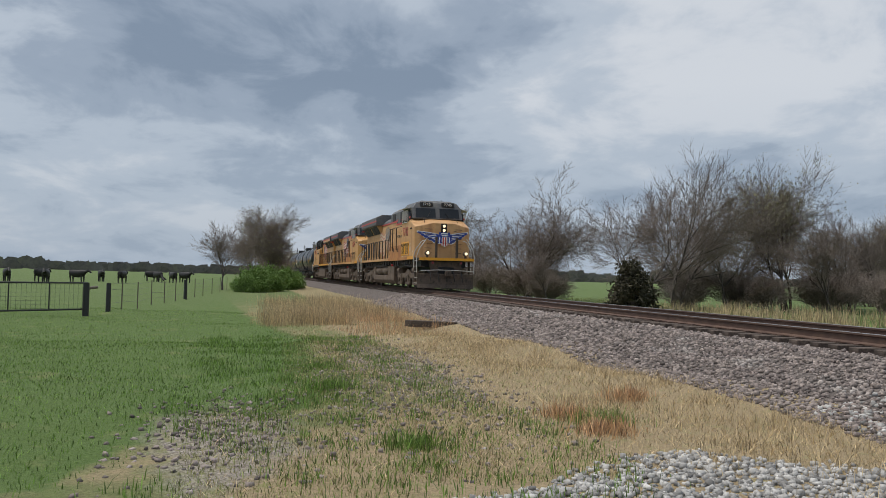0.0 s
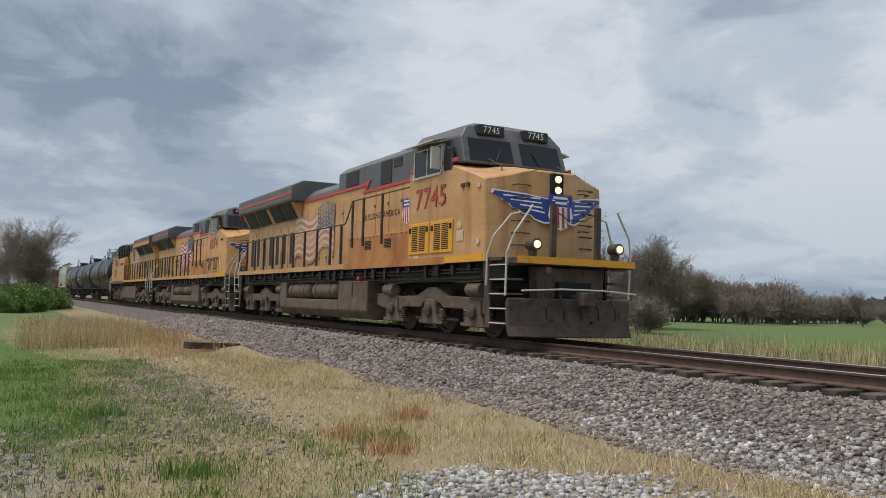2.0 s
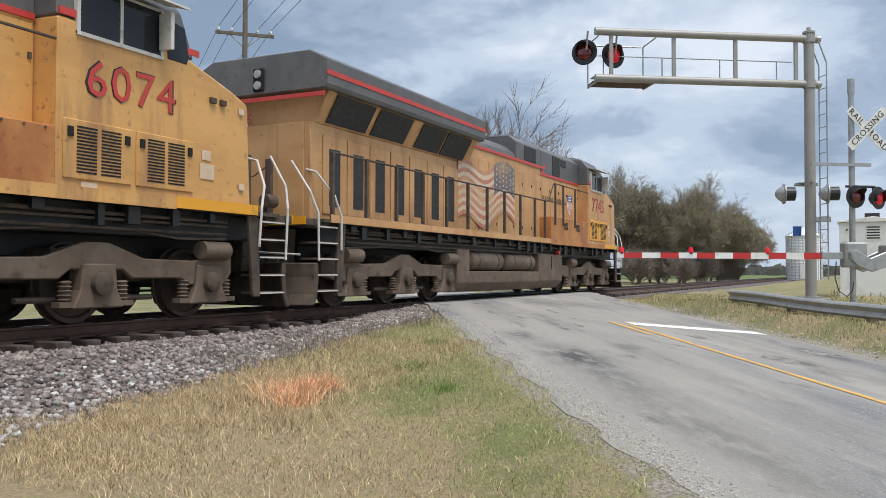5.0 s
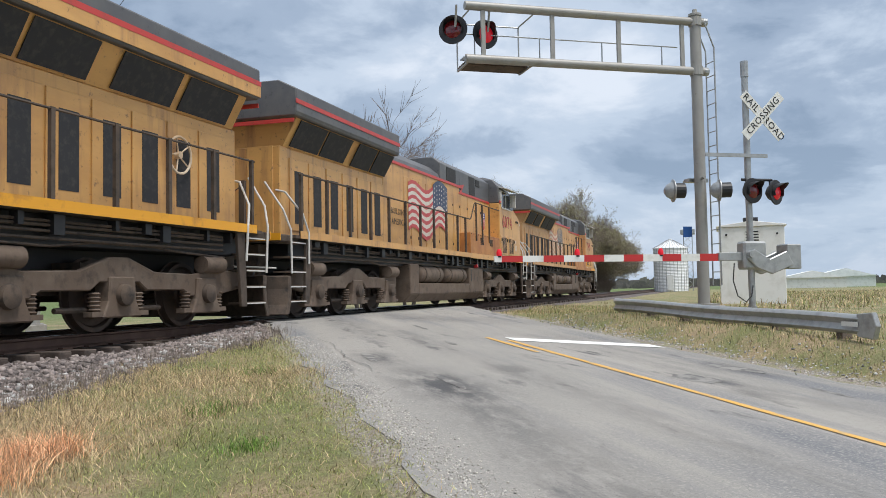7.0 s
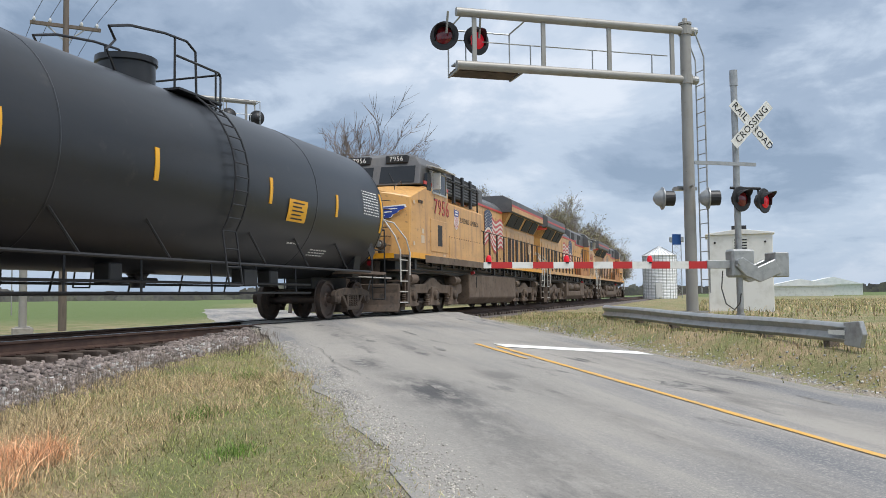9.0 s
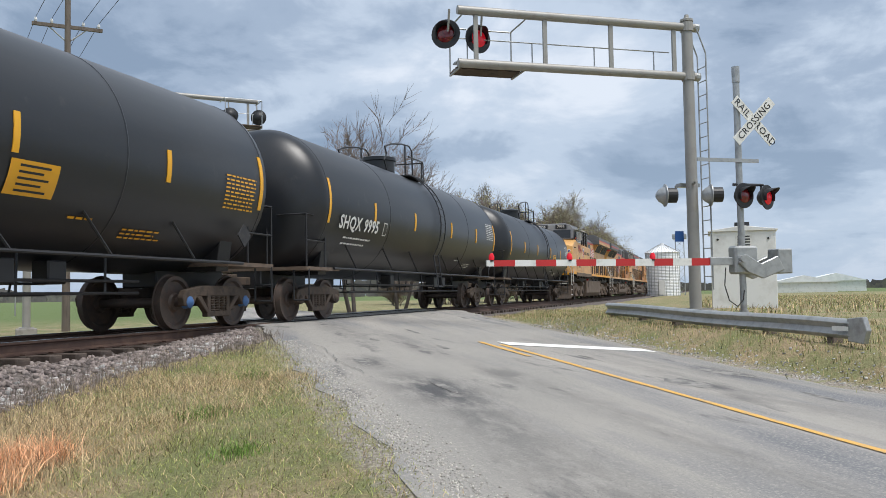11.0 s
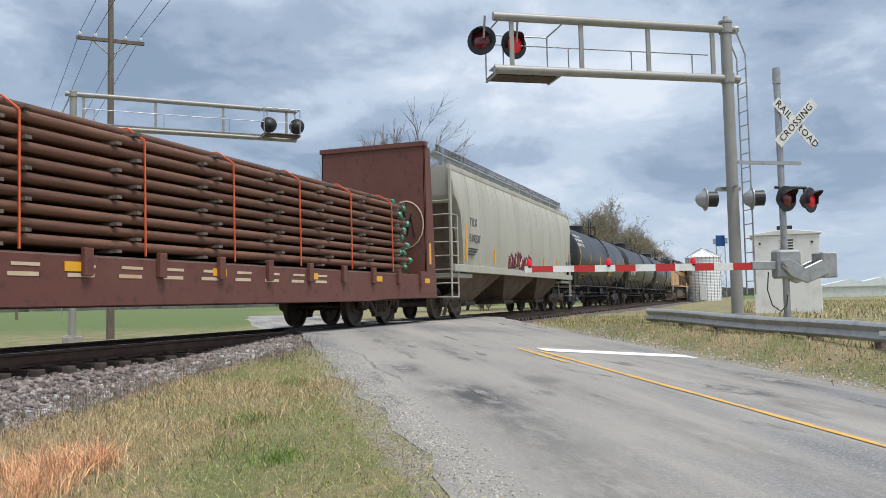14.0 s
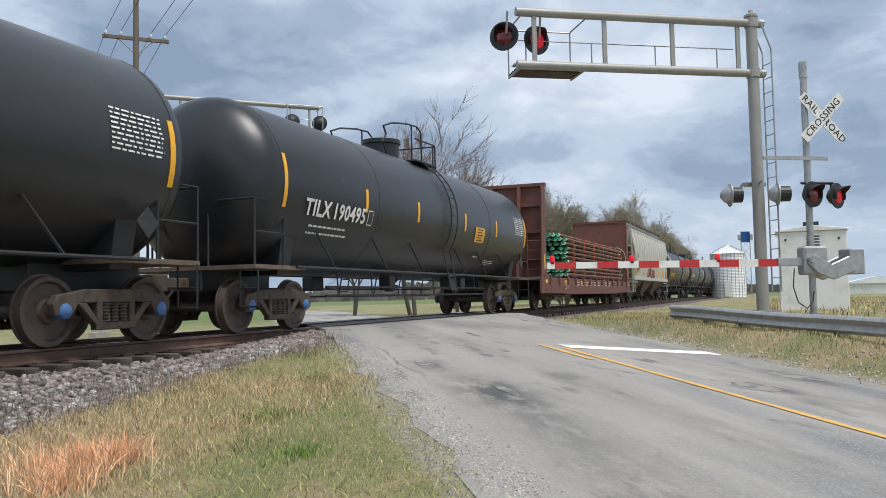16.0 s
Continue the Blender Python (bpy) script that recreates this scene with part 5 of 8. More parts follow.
# ---- trees ----
def tree_arrays(seed, height, spread, levels, trunks=1, droop=0.0, first=0.25, thick=0.018, rmin=0.011):
    """Tapered limbs as (start, end, radius, radius) rows, and the tips of the twigs."""
    g = random.Random(seed)
    seg, tips = [], []

    def limb(p, d, length, r, level):
        n = 4 if level < 2 else 3
        q = p.copy()
        for i in range(n):
            d = (d + Vector((g.gauss(0, 0.10), g.gauss(0, 0.10), g.gauss(0.03, 0.06) - droop * level * 0.04))).normalized()
            e = q + d * (length / n)
            r1 = r * (1 - 0.65 * (i + 1) / n) if level else r * (1 - 0.5 * (i + 1) / n)
            seg.append((q.copy(), e.copy(), r * (1 - 0.65 * i / n) if level else r * (1 - 0.5 * i / n), r1, level))
            q = e
            if level < levels and (level or i / n >= first):
                for _ in range(g.choice((2, 3, 3)) if level in (0, 3) else g.choice((1, 2, 2))):
                    a = g.uniform(0, 2 * math.pi)
                    side = d.orthogonal().normalized()
                    side.rotate(Matrix.Rotation(a, 3, d))
                    tilt = g.uniform(0.35, 0.85) * spread
                    nd = (d * math.cos(tilt) + side * math.sin(tilt)).normalized()
                    limb(q.copy(), nd, length * g.uniform(0.5, 0.72), max(r1 * 0.66, rmin), level + 1)
        if level >= levels - 1:
            tips.append(q.copy())

    for k in range(trunks):
        a = g.uniform(0, 2 * math.pi)
        off = 0.0 if trunks == 1 else 0.35
        limb(Vector((off * math.cos(a), off * math.sin(a), -0.2)), Vector((0.25 * math.cos(a) * (trunks > 1), 0.25 * math.sin(a) * (trunks > 1), 1)).normalized(), height * g.uniform(0.5, 0.62), height * thick * (1 if trunks == 1 else 0.7), 0)
    return seg, tips


def limbs_mesh(name, seg, sides=4):
    v, f = [], []
    for a, b, r0, r1, lv in seg:
        n = 7 if lv == 0 else 4 if lv < 3 else 3
        d = (b - a).normalized()
        u = d.orthogonal().normalized()
        w = d.cross(u)
        k = len(v)
        for p, r in ((a, r0), (b, r1)):
            for i in range(n):
                t = 2 * math.pi * i / n
                v.append(p + r * (math.cos(t) * u + math.sin(t) * w))
        f += [(k + i, k + (i + 1) % n, k + n + (i + 1) % n, k + n + i) for i in range(n)]
    me = bpy.data.meshes.new(name)
    me.from_pydata(v, [], f)
    me.polygons.foreach_set("use_smooth", np.ones(len(f), bool))
    return me


def leaf_mesh(name, pts, count, spread, size, seed):
    g = np.random.default_rng(seed)
    p = np.array([tuple(q) for q in pts])
    c = p[g.integers(0, len(p), count)] + g.normal(0, spread, (count, 3))
    d1, d2 = g.normal(0, 1, (count, 3)), g.normal(0, 1, (count, 3))
    d1 /= np.linalg.norm(d1, axis=1)[:, None]
    d2 -= d1 * (d1 * d2).sum(1)[:, None]
    d2 /= np.linalg.norm(d2, axis=1)[:, None]
    s = g.uniform(size[0], size[1], (count, 1))
    v = np.stack([c - d1 * s, c + d2 * s * 0.5, c + d1 * s, c - d2 * s * 0.5], 1).reshape(-1, 3)
    return mesh_from_arrays(name, v, np.arange(4 * count).reshape(-1, 4))


def make_tree(name, label, at, seed, height, spread=1.0, levels=4, trunks=1, bark="bark", leaf=None, leaves=0, leaf_size=(0.04, 0.09), leaf_spread=0.25, group="", first=0.25, droop=0.0, rmin=0.011):
    t = thing(name, label, "tree", at, group)
    seg, tips = tree_arrays(seed, height, spread, levels, trunks, droop, first, 0.018, rmin)
    top = max(b.z for a, b, r0, r1, lv in seg)
    k = height / top
    wood = limbs_mesh("trunk", [s for s in seg if s[4] <= 1])
    fine = limbs_mesh("branches", [s for s in seg if s[4] > 1])
    for me, m in ((wood, bark), (fine, "twig" if bark == "bark" else bark)):
        me.transform(Matrix.Diagonal((k, k, k, 1)))
        me.materials.append(MAT[m])
    part("trunk", wood, bark, t)
    part("crown", fine, bark, t, "fine bare twigs" if not leaf else "fine twigs")
    if leaf:
        lm = leaf_mesh("foliage", [q * k for q in tips], leaves, leaf_spread, leaf_size, seed)
        lm.materials.append(MAT[leaf])
        part("foliage", lm, leaf, t, "small spring leaves")
    return t


def gz(x, y):
    return float(ground_z(np.array(float(x)), np.array(float(y))))


FAR_ROW = ((-67, 49), (-74, 96))  # the row of woods that falls away to the north


def woods():
    bare = "bare grey-brown tree with a spreading crown of fine twigs"
    t1 = make_tree("bare_tree", bare, pose(-40.4, 11.7, gz(-40.4, 11.7)), 3, 8.8, 0.95, 4, 2, rmin=0.011)
    t2 = make_tree("bare_tree", bare, pose(-52.1, 7.3, gz(-52.1, 7.3)), 8, 8.9, 1.1, 4, 2, first=0.15, rmin=0.013)
    t3 = make_tree("budding_tree", "tall tree with a haze of pale green buds", pose(-40.7, 18.8, gz(-40.7, 18.8)), 12, 9.2, 0.85, 4, 2, leaf="bud", leaves=5000, leaf_size=(0.025, 0.06), leaf_spread=0.2)
    t4 = make_tree("bare_tree", bare, pose(-75, -11.8, gz(-75, -11.8)), 17, 6.2, 0.9, 4, 2)
    t5 = make_tree("budding_tree", "thorny tree with a thin haze of green buds", pose(-85, -7.2, gz(-85, -7)), 23, 8.6, 1.0, 5, 2, leaf="bud", leaves=3500, leaf_size=(0.03, 0.08), leaf_spread=0.3)
    # source, x, y, turn, scale
    for src, x, y, r, s in ((t1, -39.5, 9.0, 80, 0.85), (t1, -42.5, 14.0, 200, 0.9), (t1, -44, 17.0, 20, 0.75), (t4, -41, 15.5, 10, 1.0), (t3, -43.5, 21.0, 90, 0.95), (t4, -38, 19.5, 90, 0.8), (t4, -40, 22.5, 60, 0.95), (t5, -45.3, 29.1, 100, 0.78), (t4, -42, 26.0, 0, 0.95), (t1, -55, 8.5, 130, 0.85),
                            (t4, -56, 9.5, 200, 0.95), (t4, -47, 7.4, 60, 0.55), (t2, -80, 11, 50, 0.95), (t5, -87.5, 10.9, 10, 1.1), (t2, -118, 10.2, 140, 1.15), (t2, -102, 11.5, 70, 1.0),
                            (t5, -64.6, 52.4, 100, 0.66), (t4, -64, 58, 30, 0.75), (t4, -64.5, 62, 0, 0.7), (t4, -58, 70, 0, 0.7), (t4, -50, 78, 50, 0.7), (t5, -44, 86, 0, 0.5), (t4, -36, 92, 0, 0.7), (t5, -28, 98, 0, 0.5), (t4, -18, 100, 10, 0.7),
                            (t4, -92, -8.5, 60, 1.1), (t4, -110, -6, 10, 1.0), (t5, -120, -6.5, 20, 0.8)):
        copy_thing(src, pose(x, y, gz(x, y), 0, 0, r) @ Matrix.Scale(s, 4))
    # by the crossing, beyond the track
    b1 = make_tree("bare_tree", bare, pose(55.0, 14.5, -0.7), 31, 15.2, 0.75, 4, 2, first=0.1, rmin=0.022)
    copy_thing(b1, pose(58.5, 12.2, -0.7, 0, 0, 120) @ Matrix.Scale(0.9, 4))
    copy_thing(b1, pose(53.0, 18.2, -0.7, 0, 0, 220) @ Matrix.Scale(0.72, 4))
    b2 = make_tree("budding_tree", "broad tree with a haze of tan buds", pose(108, 11, -0.7), 37, 14.5, 0.85, 5, 2, leaf="bud", leaves=20000, leaf_size=(0.05, 0.11), leaf_spread=0.22, rmin=0.018)
    for x, y, r, s in ((116, 7.5, 40, 0.8), (104, 18, 90, 1.12), (112, 15, 200, 1.0), (100, 24, 10, 1.0), (124, 8, 70, 0.85), (135, 9, 130, 0.8), (95, 27, 30, 0.8), (140, 12, 10, 0.9), (150, 9, 60, 0.8), (118, 12, 300, 0.95)):
        copy_thing(b2, pose(x, y, -0.7, 0, 0, r) @ Matrix.Scale(s, 4))
    # cedar and shrubs
    def shrub(name, label, x, y, h, w, mat, count, seed, size, cone=False):
        t = thing(name, label, "shrub", pose(x, y, gz(x, y)))
        g = np.random.default_rng(seed)
        pts = []
        for _ in range(60):
            z = g.uniform(0.05, 1)
            r = w * ((1 - 0.75 * z) if cone else math.sqrt(max(0.05, 1 - (2 * z - 0.9) ** 2))) * g.uniform(0.3, 1)
            a = g.uniform(0, 2 * math.pi)
            pts.append(Vector((r * math.cos(a), r * math.sin(a), z * h)))
        stems = Build()
        for q in pts[:26]:
            stems.rod((0, 0, -0.1), q, 0.03, 0.008, 4)
        part("stems", stems, "bark", t)
        lm = leaf_mesh("foliage", pts, count, 0.16 * w, size, seed)
        lm.materials.append(MAT[mat])
        part("foliage", lm, mat, t)
        return t

    shrub("cedar", "dark green-brown cedar bush", -34.0, 6.2, 2.1, 1.05, "cedar", 5000, 2, (0.05, 0.12), True)
    shrub("cedar", "dark green-brown cedar bush", -35.2, 7.2, 1.7, 0.9, "cedar", 3500, 3, (0.05, 0.12), True)
    s1 = shrub("leafy_shrub", "fresh green shrub leafing out", -70, -9.2, 1.7, 1.4, "leaf", 7000, 4, (0.05, 0.12))
    for x, y, s in ((-72.5, -8.0, 1.05), (-68.5, -10.0, 0.7), (-80, -6.3, 1.0), (-86, -5.0, 0.8)):
        copy_thing(s1, pose(x, y, gz(x, y), 0, 0, x * 17) @ Matrix.Scale(s, 4))
    u = make_tree("undergrowth", "tangled grey-brown leafless undergrowth", pose(-44, 14.5, gz(-44, 14.5)), 41, 3.2, 0.9, 3, 11, bark="twig_thin", first=0.0, rmin=0.016)
    tagged(u, category="shrub")
    rnd = random.Random(8)
    for k in range(26):
        f = k / 25
        x, y = FAR_ROW[0][0] + (FAR_ROW[1][0] - FAR_ROW[0][0]) * f + rnd.uniform(-2, 2), FAR_ROW[0][1] + (FAR_ROW[1][1] - FAR_ROW[0][1]) * f + rnd.uniform(-2, 4)
        s = (2.3 - 1.5 * f) * rnd.uniform(0.75, 1.1)
        copy_thing(u, pose(x, y, gz(x, y), 0, 0, rnd.uniform(0, 360)) @ Matrix.Diagonal((1.3 * s, 1.3 * s, s, 1)))
    for x, y, s in ((-41.5, 12.6, 0.75), (-42, 16.5, 0.8), (-40, 17.2, 0.7), (-39.5, 20.2, 0.85), (-37, 21.8, 0.8), (-42, 23.5, 0.9), (-46, 25.5, 0.95), (-50, 32, 1.0), (-50, 8.3, 0.7), (-54, 8.6, 0.8), (-60, 9.5, 0.9), (-68, 10, 1.0), (-78, 10, 1.0), (-92, 10, 1.1), (-60, 55, 1.2), (-62, 64, 1.3), (-55, 74, 1.3), (-46, 82, 1.3), (-38, 90, 1.3), (-30, 95, 1.3), (-22, 100, 1.3)):
        copy_thing(u, pose(x, y, gz(x, y), 0, 0, x * 47 + y * 13) @ Matrix.Diagonal((1.5 * s, 1.5 * s, s, 1)))
    for x, y, s in ((-96, -6.8, 1.2), (-104, -6, 1.2), (-115, -6, 1.4), (-128, -6.5, 1.4), (100, 9, 1.4), (108, 8, 1.5), (116, 6.5, 1.3), (125, 6.5, 1.3), (98, 14, 1.6), (92, 19, 1.6), (84, 22, 1.4), (104, 12, 1.7)):
        copy_thing(u, pose(x, y, gz(x, y), 0, 0, x * 31) @ Matrix.Scale(s, 4))


woods()


def far_woods():
    """A ragged band of distant trees round the horizon, one object of many small clumps."""
    g = np.random.default_rng(77)
    n = 9000
    ang = g.uniform(0, 2 * np.pi, n)
    dist = g.uniform(430, 620, n)
    hmax = 5 + 2.5 * np.sin(ang * 7) + 3 * np.sin(ang * 17 + 1) + 2 * np.sin(ang * 41)
    hmax = hmax * np.where(np.cos(ang + 0.25) > 0.93, 0.45, 1) * np.where((np.cos(ang - np.radians(190)) > 0.9), 0.8, 1)
    z = g.uniform(0, 1, n) ** 0.8 * np.maximum(hmax, 3.0)
    c = np.stack([dist * np.cos(ang), dist * np.sin(ang), z - 1.0], -1)
    xy = np.stack([np.cos(ang + np.pi / 2), np.sin(ang + np.pi / 2)], -1)
    v = []
    for k in range(6):
        a = 2 * np.pi * k / 6
        r = g.uniform(1.6, 3.8, n)
        v.append(np.stack([c[:, 0] + xy[:, 0] * r * np.cos(a), c[:, 1] + xy[:, 1] * r * np.cos(a), c[:, 2] + r * 0.8 * np.sin(a)], -1))
    v = np.stack(v, 1).reshape(-1, 3)
    me = mesh_from_arrays("far_woods", v, np.arange(6 * n).reshape(-1, 6))
    me.materials.append(MAT["far_wood"])
    tagged(new("far_woods", me), "distant bare woods along the horizon", "woods", kind="stuff")


far_woods()


# ---- the train ----
def wheelset(parent, x, r, mat="wheel", capmat=None, gauge=0.7525, wide=1.1):
    """One axle with its two flanged wheels, turning about its own middle."""
    b = Build().rod((0, -wide, 0), (0, wide, 0), 0.085, n=10)
    for s in (-1, 1):
        y = s * gauge
        o = s
        b.turn([(y + o * 0.075, 0.02), (y + o * 0.075, 0.14), (y + o * 0.03, 0.17), (y + o * 0.03, r - 0.1), (y + o * 0.07, r - 0.07), (y + o * 0.07, r - 0.008), (y - o * 0.045, r), (y - o * 0.05, r + 0.028), (y - o * 0.07, r + 0.028), (y - o * 0.075, r - 0.06), (y - o * 0.02, r - 0.1), (y - o * 0.03, 0.17), (y - o * 0.07, 0.14), (y - o * 0.07, 0.02)], (0, 0, 0), "y", 28)
    return part("wheelset", b, mat, parent, smooth=True, at=pose(x, 0, r))


def freight_truck(car, x, capmat):
    """A two-axle truck with cast side frames, springs and bearing caps."""
    t = part("truck", Build().cbox((0, 0, 0.62), (0.36, 2.1, 0.2)).cbox((0, 0, 0.78), (0.3, 0.5, 0.14)), "dirt", car, "grimed cast steel truck", at=pose(x, 0, 0))
    half = 0.89
    for s in (-1, 1):
        f = Build()
        y0, y1 = s * 0.97, s * 1.09
        f.prism([(-half - 0.2, 0.55), (-half - 0.12, 0.66), (-0.5, 0.74), (0.5, 0.74), (half + 0.12, 0.66), (half + 0.2, 0.55), (half + 0.16, 0.4), (half - 0.12, 0.4), (half - 0.22, 0.56), (-half + 0.22, 0.56), (-half + 0.12, 0.4), (-half - 0.16, 0.4)], "y", y0, y1)
        f.prism([(-half + 0.2, 0.56), (-0.36, 0.26), (-0.36, 0.2), (0.36, 0.2), (0.36, 0.26), (half - 0.2, 0.56), (half - 0.36, 0.56), (0.3, 0.3), (-0.3, 0.3), (-half + 0.36, 0.56)], "y", y0, y1)
        for c in (-0.3, 0.3):
            f.box(c - 0.05, c + 0.05, min(y0, y1), max(y0, y1), 0.28, 0.58)
        part("side_frame", f, "dirt", t, bevel=0.012)
        coil = [q for k in range(6) for q in ((k * 0.045, 0.05), (k * 0.045 + 0.024, 0.07), (k * 0.045 + 0.04, 0.05))]
        for c in (-0.16, 0.0, 0.16):
            part("spring", Build().turn(coil, (c, s * 1.04, 0.29), "z", 10), "dirt", t, smooth=True)
        for c in (-half, half):
            part("bearing_cap", Build().turn([(-0.02 * s, 0.11), (0.1 * s, 0.1), (0.14 * s, 0.05), (0.145 * s, 0.01)], (c, s * 1.0, 0.46), "y", 14), capmat, t, "round bearing cap", smooth=True)
        for c in (-0.56, 0.56):
            part("brake_shoe", Build().box(c - 0.06, c + 0.06, s * 0.75 - 0.1, s * 0.75 + 0.1, 0.35, 0.6), "dirt", t)
    for c in (-half, half):
        wheelset(t, c, 0.457)
    return t


def coupler(car, x, s):
    c = part("coupler", Build().box(min(0, s * 0.75), max(0, s * 0.75), -0.09, 0.09, 0.78, 0.95).cbox((s * 0.72, 0.03, 0.865), (0.26, 0.3, 0.28)).cbox((s * 0.82, -0.08, 0.865), (0.12, 0.1, 0.26)), "dirt", car, "rusty knuckle coupler", bevel=0.015, at=pose(x, 0, 0))
    part("air_hose", Build().tube([(0.0, 0.25, 0.75), (s * 0.25, 0.3, 0.5), (s * 0.5, 0.27, 0.38), (s * 0.75, 0.2, 0.42)], 0.025), "black", car, "black brake hose", at=pose(x, 0, 0))


def flag(loco, x0, x1, z0, z1, y, side, mats=("faded_red", "faded_white", "blue")):
    """A waving flag painted on the hood: wavy stripes and a dark starred corner."""
    w, h = x1 - x0, z1 - z0

    def wave(u, v):
        return x0 + w * u, z0 + h * (v * 0.8 + 0.1 + 0.11 * math.sin(3.0 * math.pi * u + 0.6) * (1.1 - 0.4 * v) - 0.16 * (1 - u) + 0.06)

    def band(name, a, b, u0, u1, mat, lift, label):
        us = [u0 + (u1 - u0) * i / 12 for i in range(13)]
        rings = []
        for u in us:
            (xa, za), (xb, zb) = wave(u, a), wave(u, b)
            rings.append([(xa, side * (y + lift), za), (xb, side * (y + lift), zb), (xb, side * (y + lift + 0.003), zb), (xa, side * (y + lift + 0.003), za)])
        part(name, Build().loft(rings), mat, loco, label)

    n = 13
    for k in range(n):
        band("flag_stripe", k / n, (k + 1) / n, 0, 1, mats[k % 2], 0.018, "painted white flag stripe" if k % 2 else "painted red flag stripe")
    band("flag_canton", 6 / n, 1.04, 0.6, 1.0, mats[2], 0.022, "dark blue painted flag corner")
    st = Build()
    for i in range(6):
        for j in range(5):
            u, v = 0.64 + i * 0.065, 0.53 + j * 0.1
            cx, cz = wave(u, v)
            st.add([(cx + 0.035 * math.cos(a), side * (y + 0.028), cz + 0.035 * math.sin(a)) for a in [2 * math.pi * k / 5 for k in range(5)]], [(0, 1, 2, 3, 4)])
    tagged(part("flag_stars", st, mats[1], loco, "small white painted stars"), kind="stuff")


def shield(loco, at, s=1.0):
    out = [(-0.26, 0.36), (-0.14, 0.32), (0, 0.37), (0.14, 0.32), (0.26, 0.36), (0.30, 0.26), (0.25, 0.14), (0.30, -0.1), (0.22, -0.28), (0, -0.38), (-0.22, -0.28), (-0.30, -0.1), (-0.25, 0.14), (-0.30, 0.26)]
    flat("emblem_field", [[(x * s, y * s) for x, y in out]], "white", loco, at, "white emblem shield")
    top = [(-0.26, 0.36), (-0.14, 0.32), (0, 0.37), (0.14, 0.32), (0.26, 0.36), (0.30, 0.26), (0.25, 0.10), (-0.25, 0.10), (-0.30, 0.26)]
    flat("emblem_top", [[(x * s, y * s) for x, y in top]], "blue", loco, at @ pose(0, 0, 0.004), "blue emblem band")
    bars = []
    for k in range(4):
        x = -0.22 + k * 0.125
        lo = -0.27 - 0.08 * (1 - abs(x + 0.03) / 0.25)
        bars.append([(x * s, 0.09 * s), ((x + 0.062) * s, 0.09 * s), ((x + 0.062) * s, lo * s), (x * s, lo * s)])
    for bar in bars:
        flat("emblem_bar", [bar], "red", loco, at @ pose(0, 0, 0.004), "red emblem stripe")
    for k in (0, 1):
        flat("emblem_line", [[(-0.17 * s, (0.15 + 0.1 * k) * s), (0.17 * s, (0.15 + 0.1 * k) * s), (0.17 * s, (0.20 + 0.1 * k) * s), (-0.17 * s, (0.20 + 0.1 * k) * s)]], "white", loco, at @ pose(0, 0, 0.008), "white bar on the emblem")


def wing_emblem(loco, at, s, mirror):
    m = -1 if mirror else 1
    out = [(0.0, 0.10), (0.55, 0.20), (1.15, 0.26), (1.18, 0.2), (1.0, 0.12), (0.98, 0.08), (0.86, 0.03), (0.82, -0.03), (0.68, -0.08), (0.6, -0.14), (0.45, -0.17), (0.38, -0.24), (0.2, -0.3), (0.0, -0.28)]
    p = [(m * x * s, y * s) for x, y in out]
    flat("wing_edge", [[(m * x * s * 1.03, (y * 1.12 + 0.004) * s) for x, y in out]], "white", loco, at, "white edge of the painted wing")
    flat("wing", [p], "blue", loco, at @ pose(0, 0, 0.004), "blue painted wing")
    ln = []
    for k, (x0, x1, y0) in enumerate(((0.28, 0.98, 0.12), (0.26, 0.84, 0.04), (0.24, 0.66, -0.05), (0.2, 0.45, -0.14))):
        ln.append([(m * x0 * s, y0 * s), (m * x1 * s, (y0 + 0.05) * s), (m * x1 * s, (y0 + 0.075) * s), (m * x0 * s, (y0 + 0.03) * s)])
    for q in ln:
        flat("wing_feather", [q], "white", loco, at @ pose(0, 0, 0.008), "white feather line")


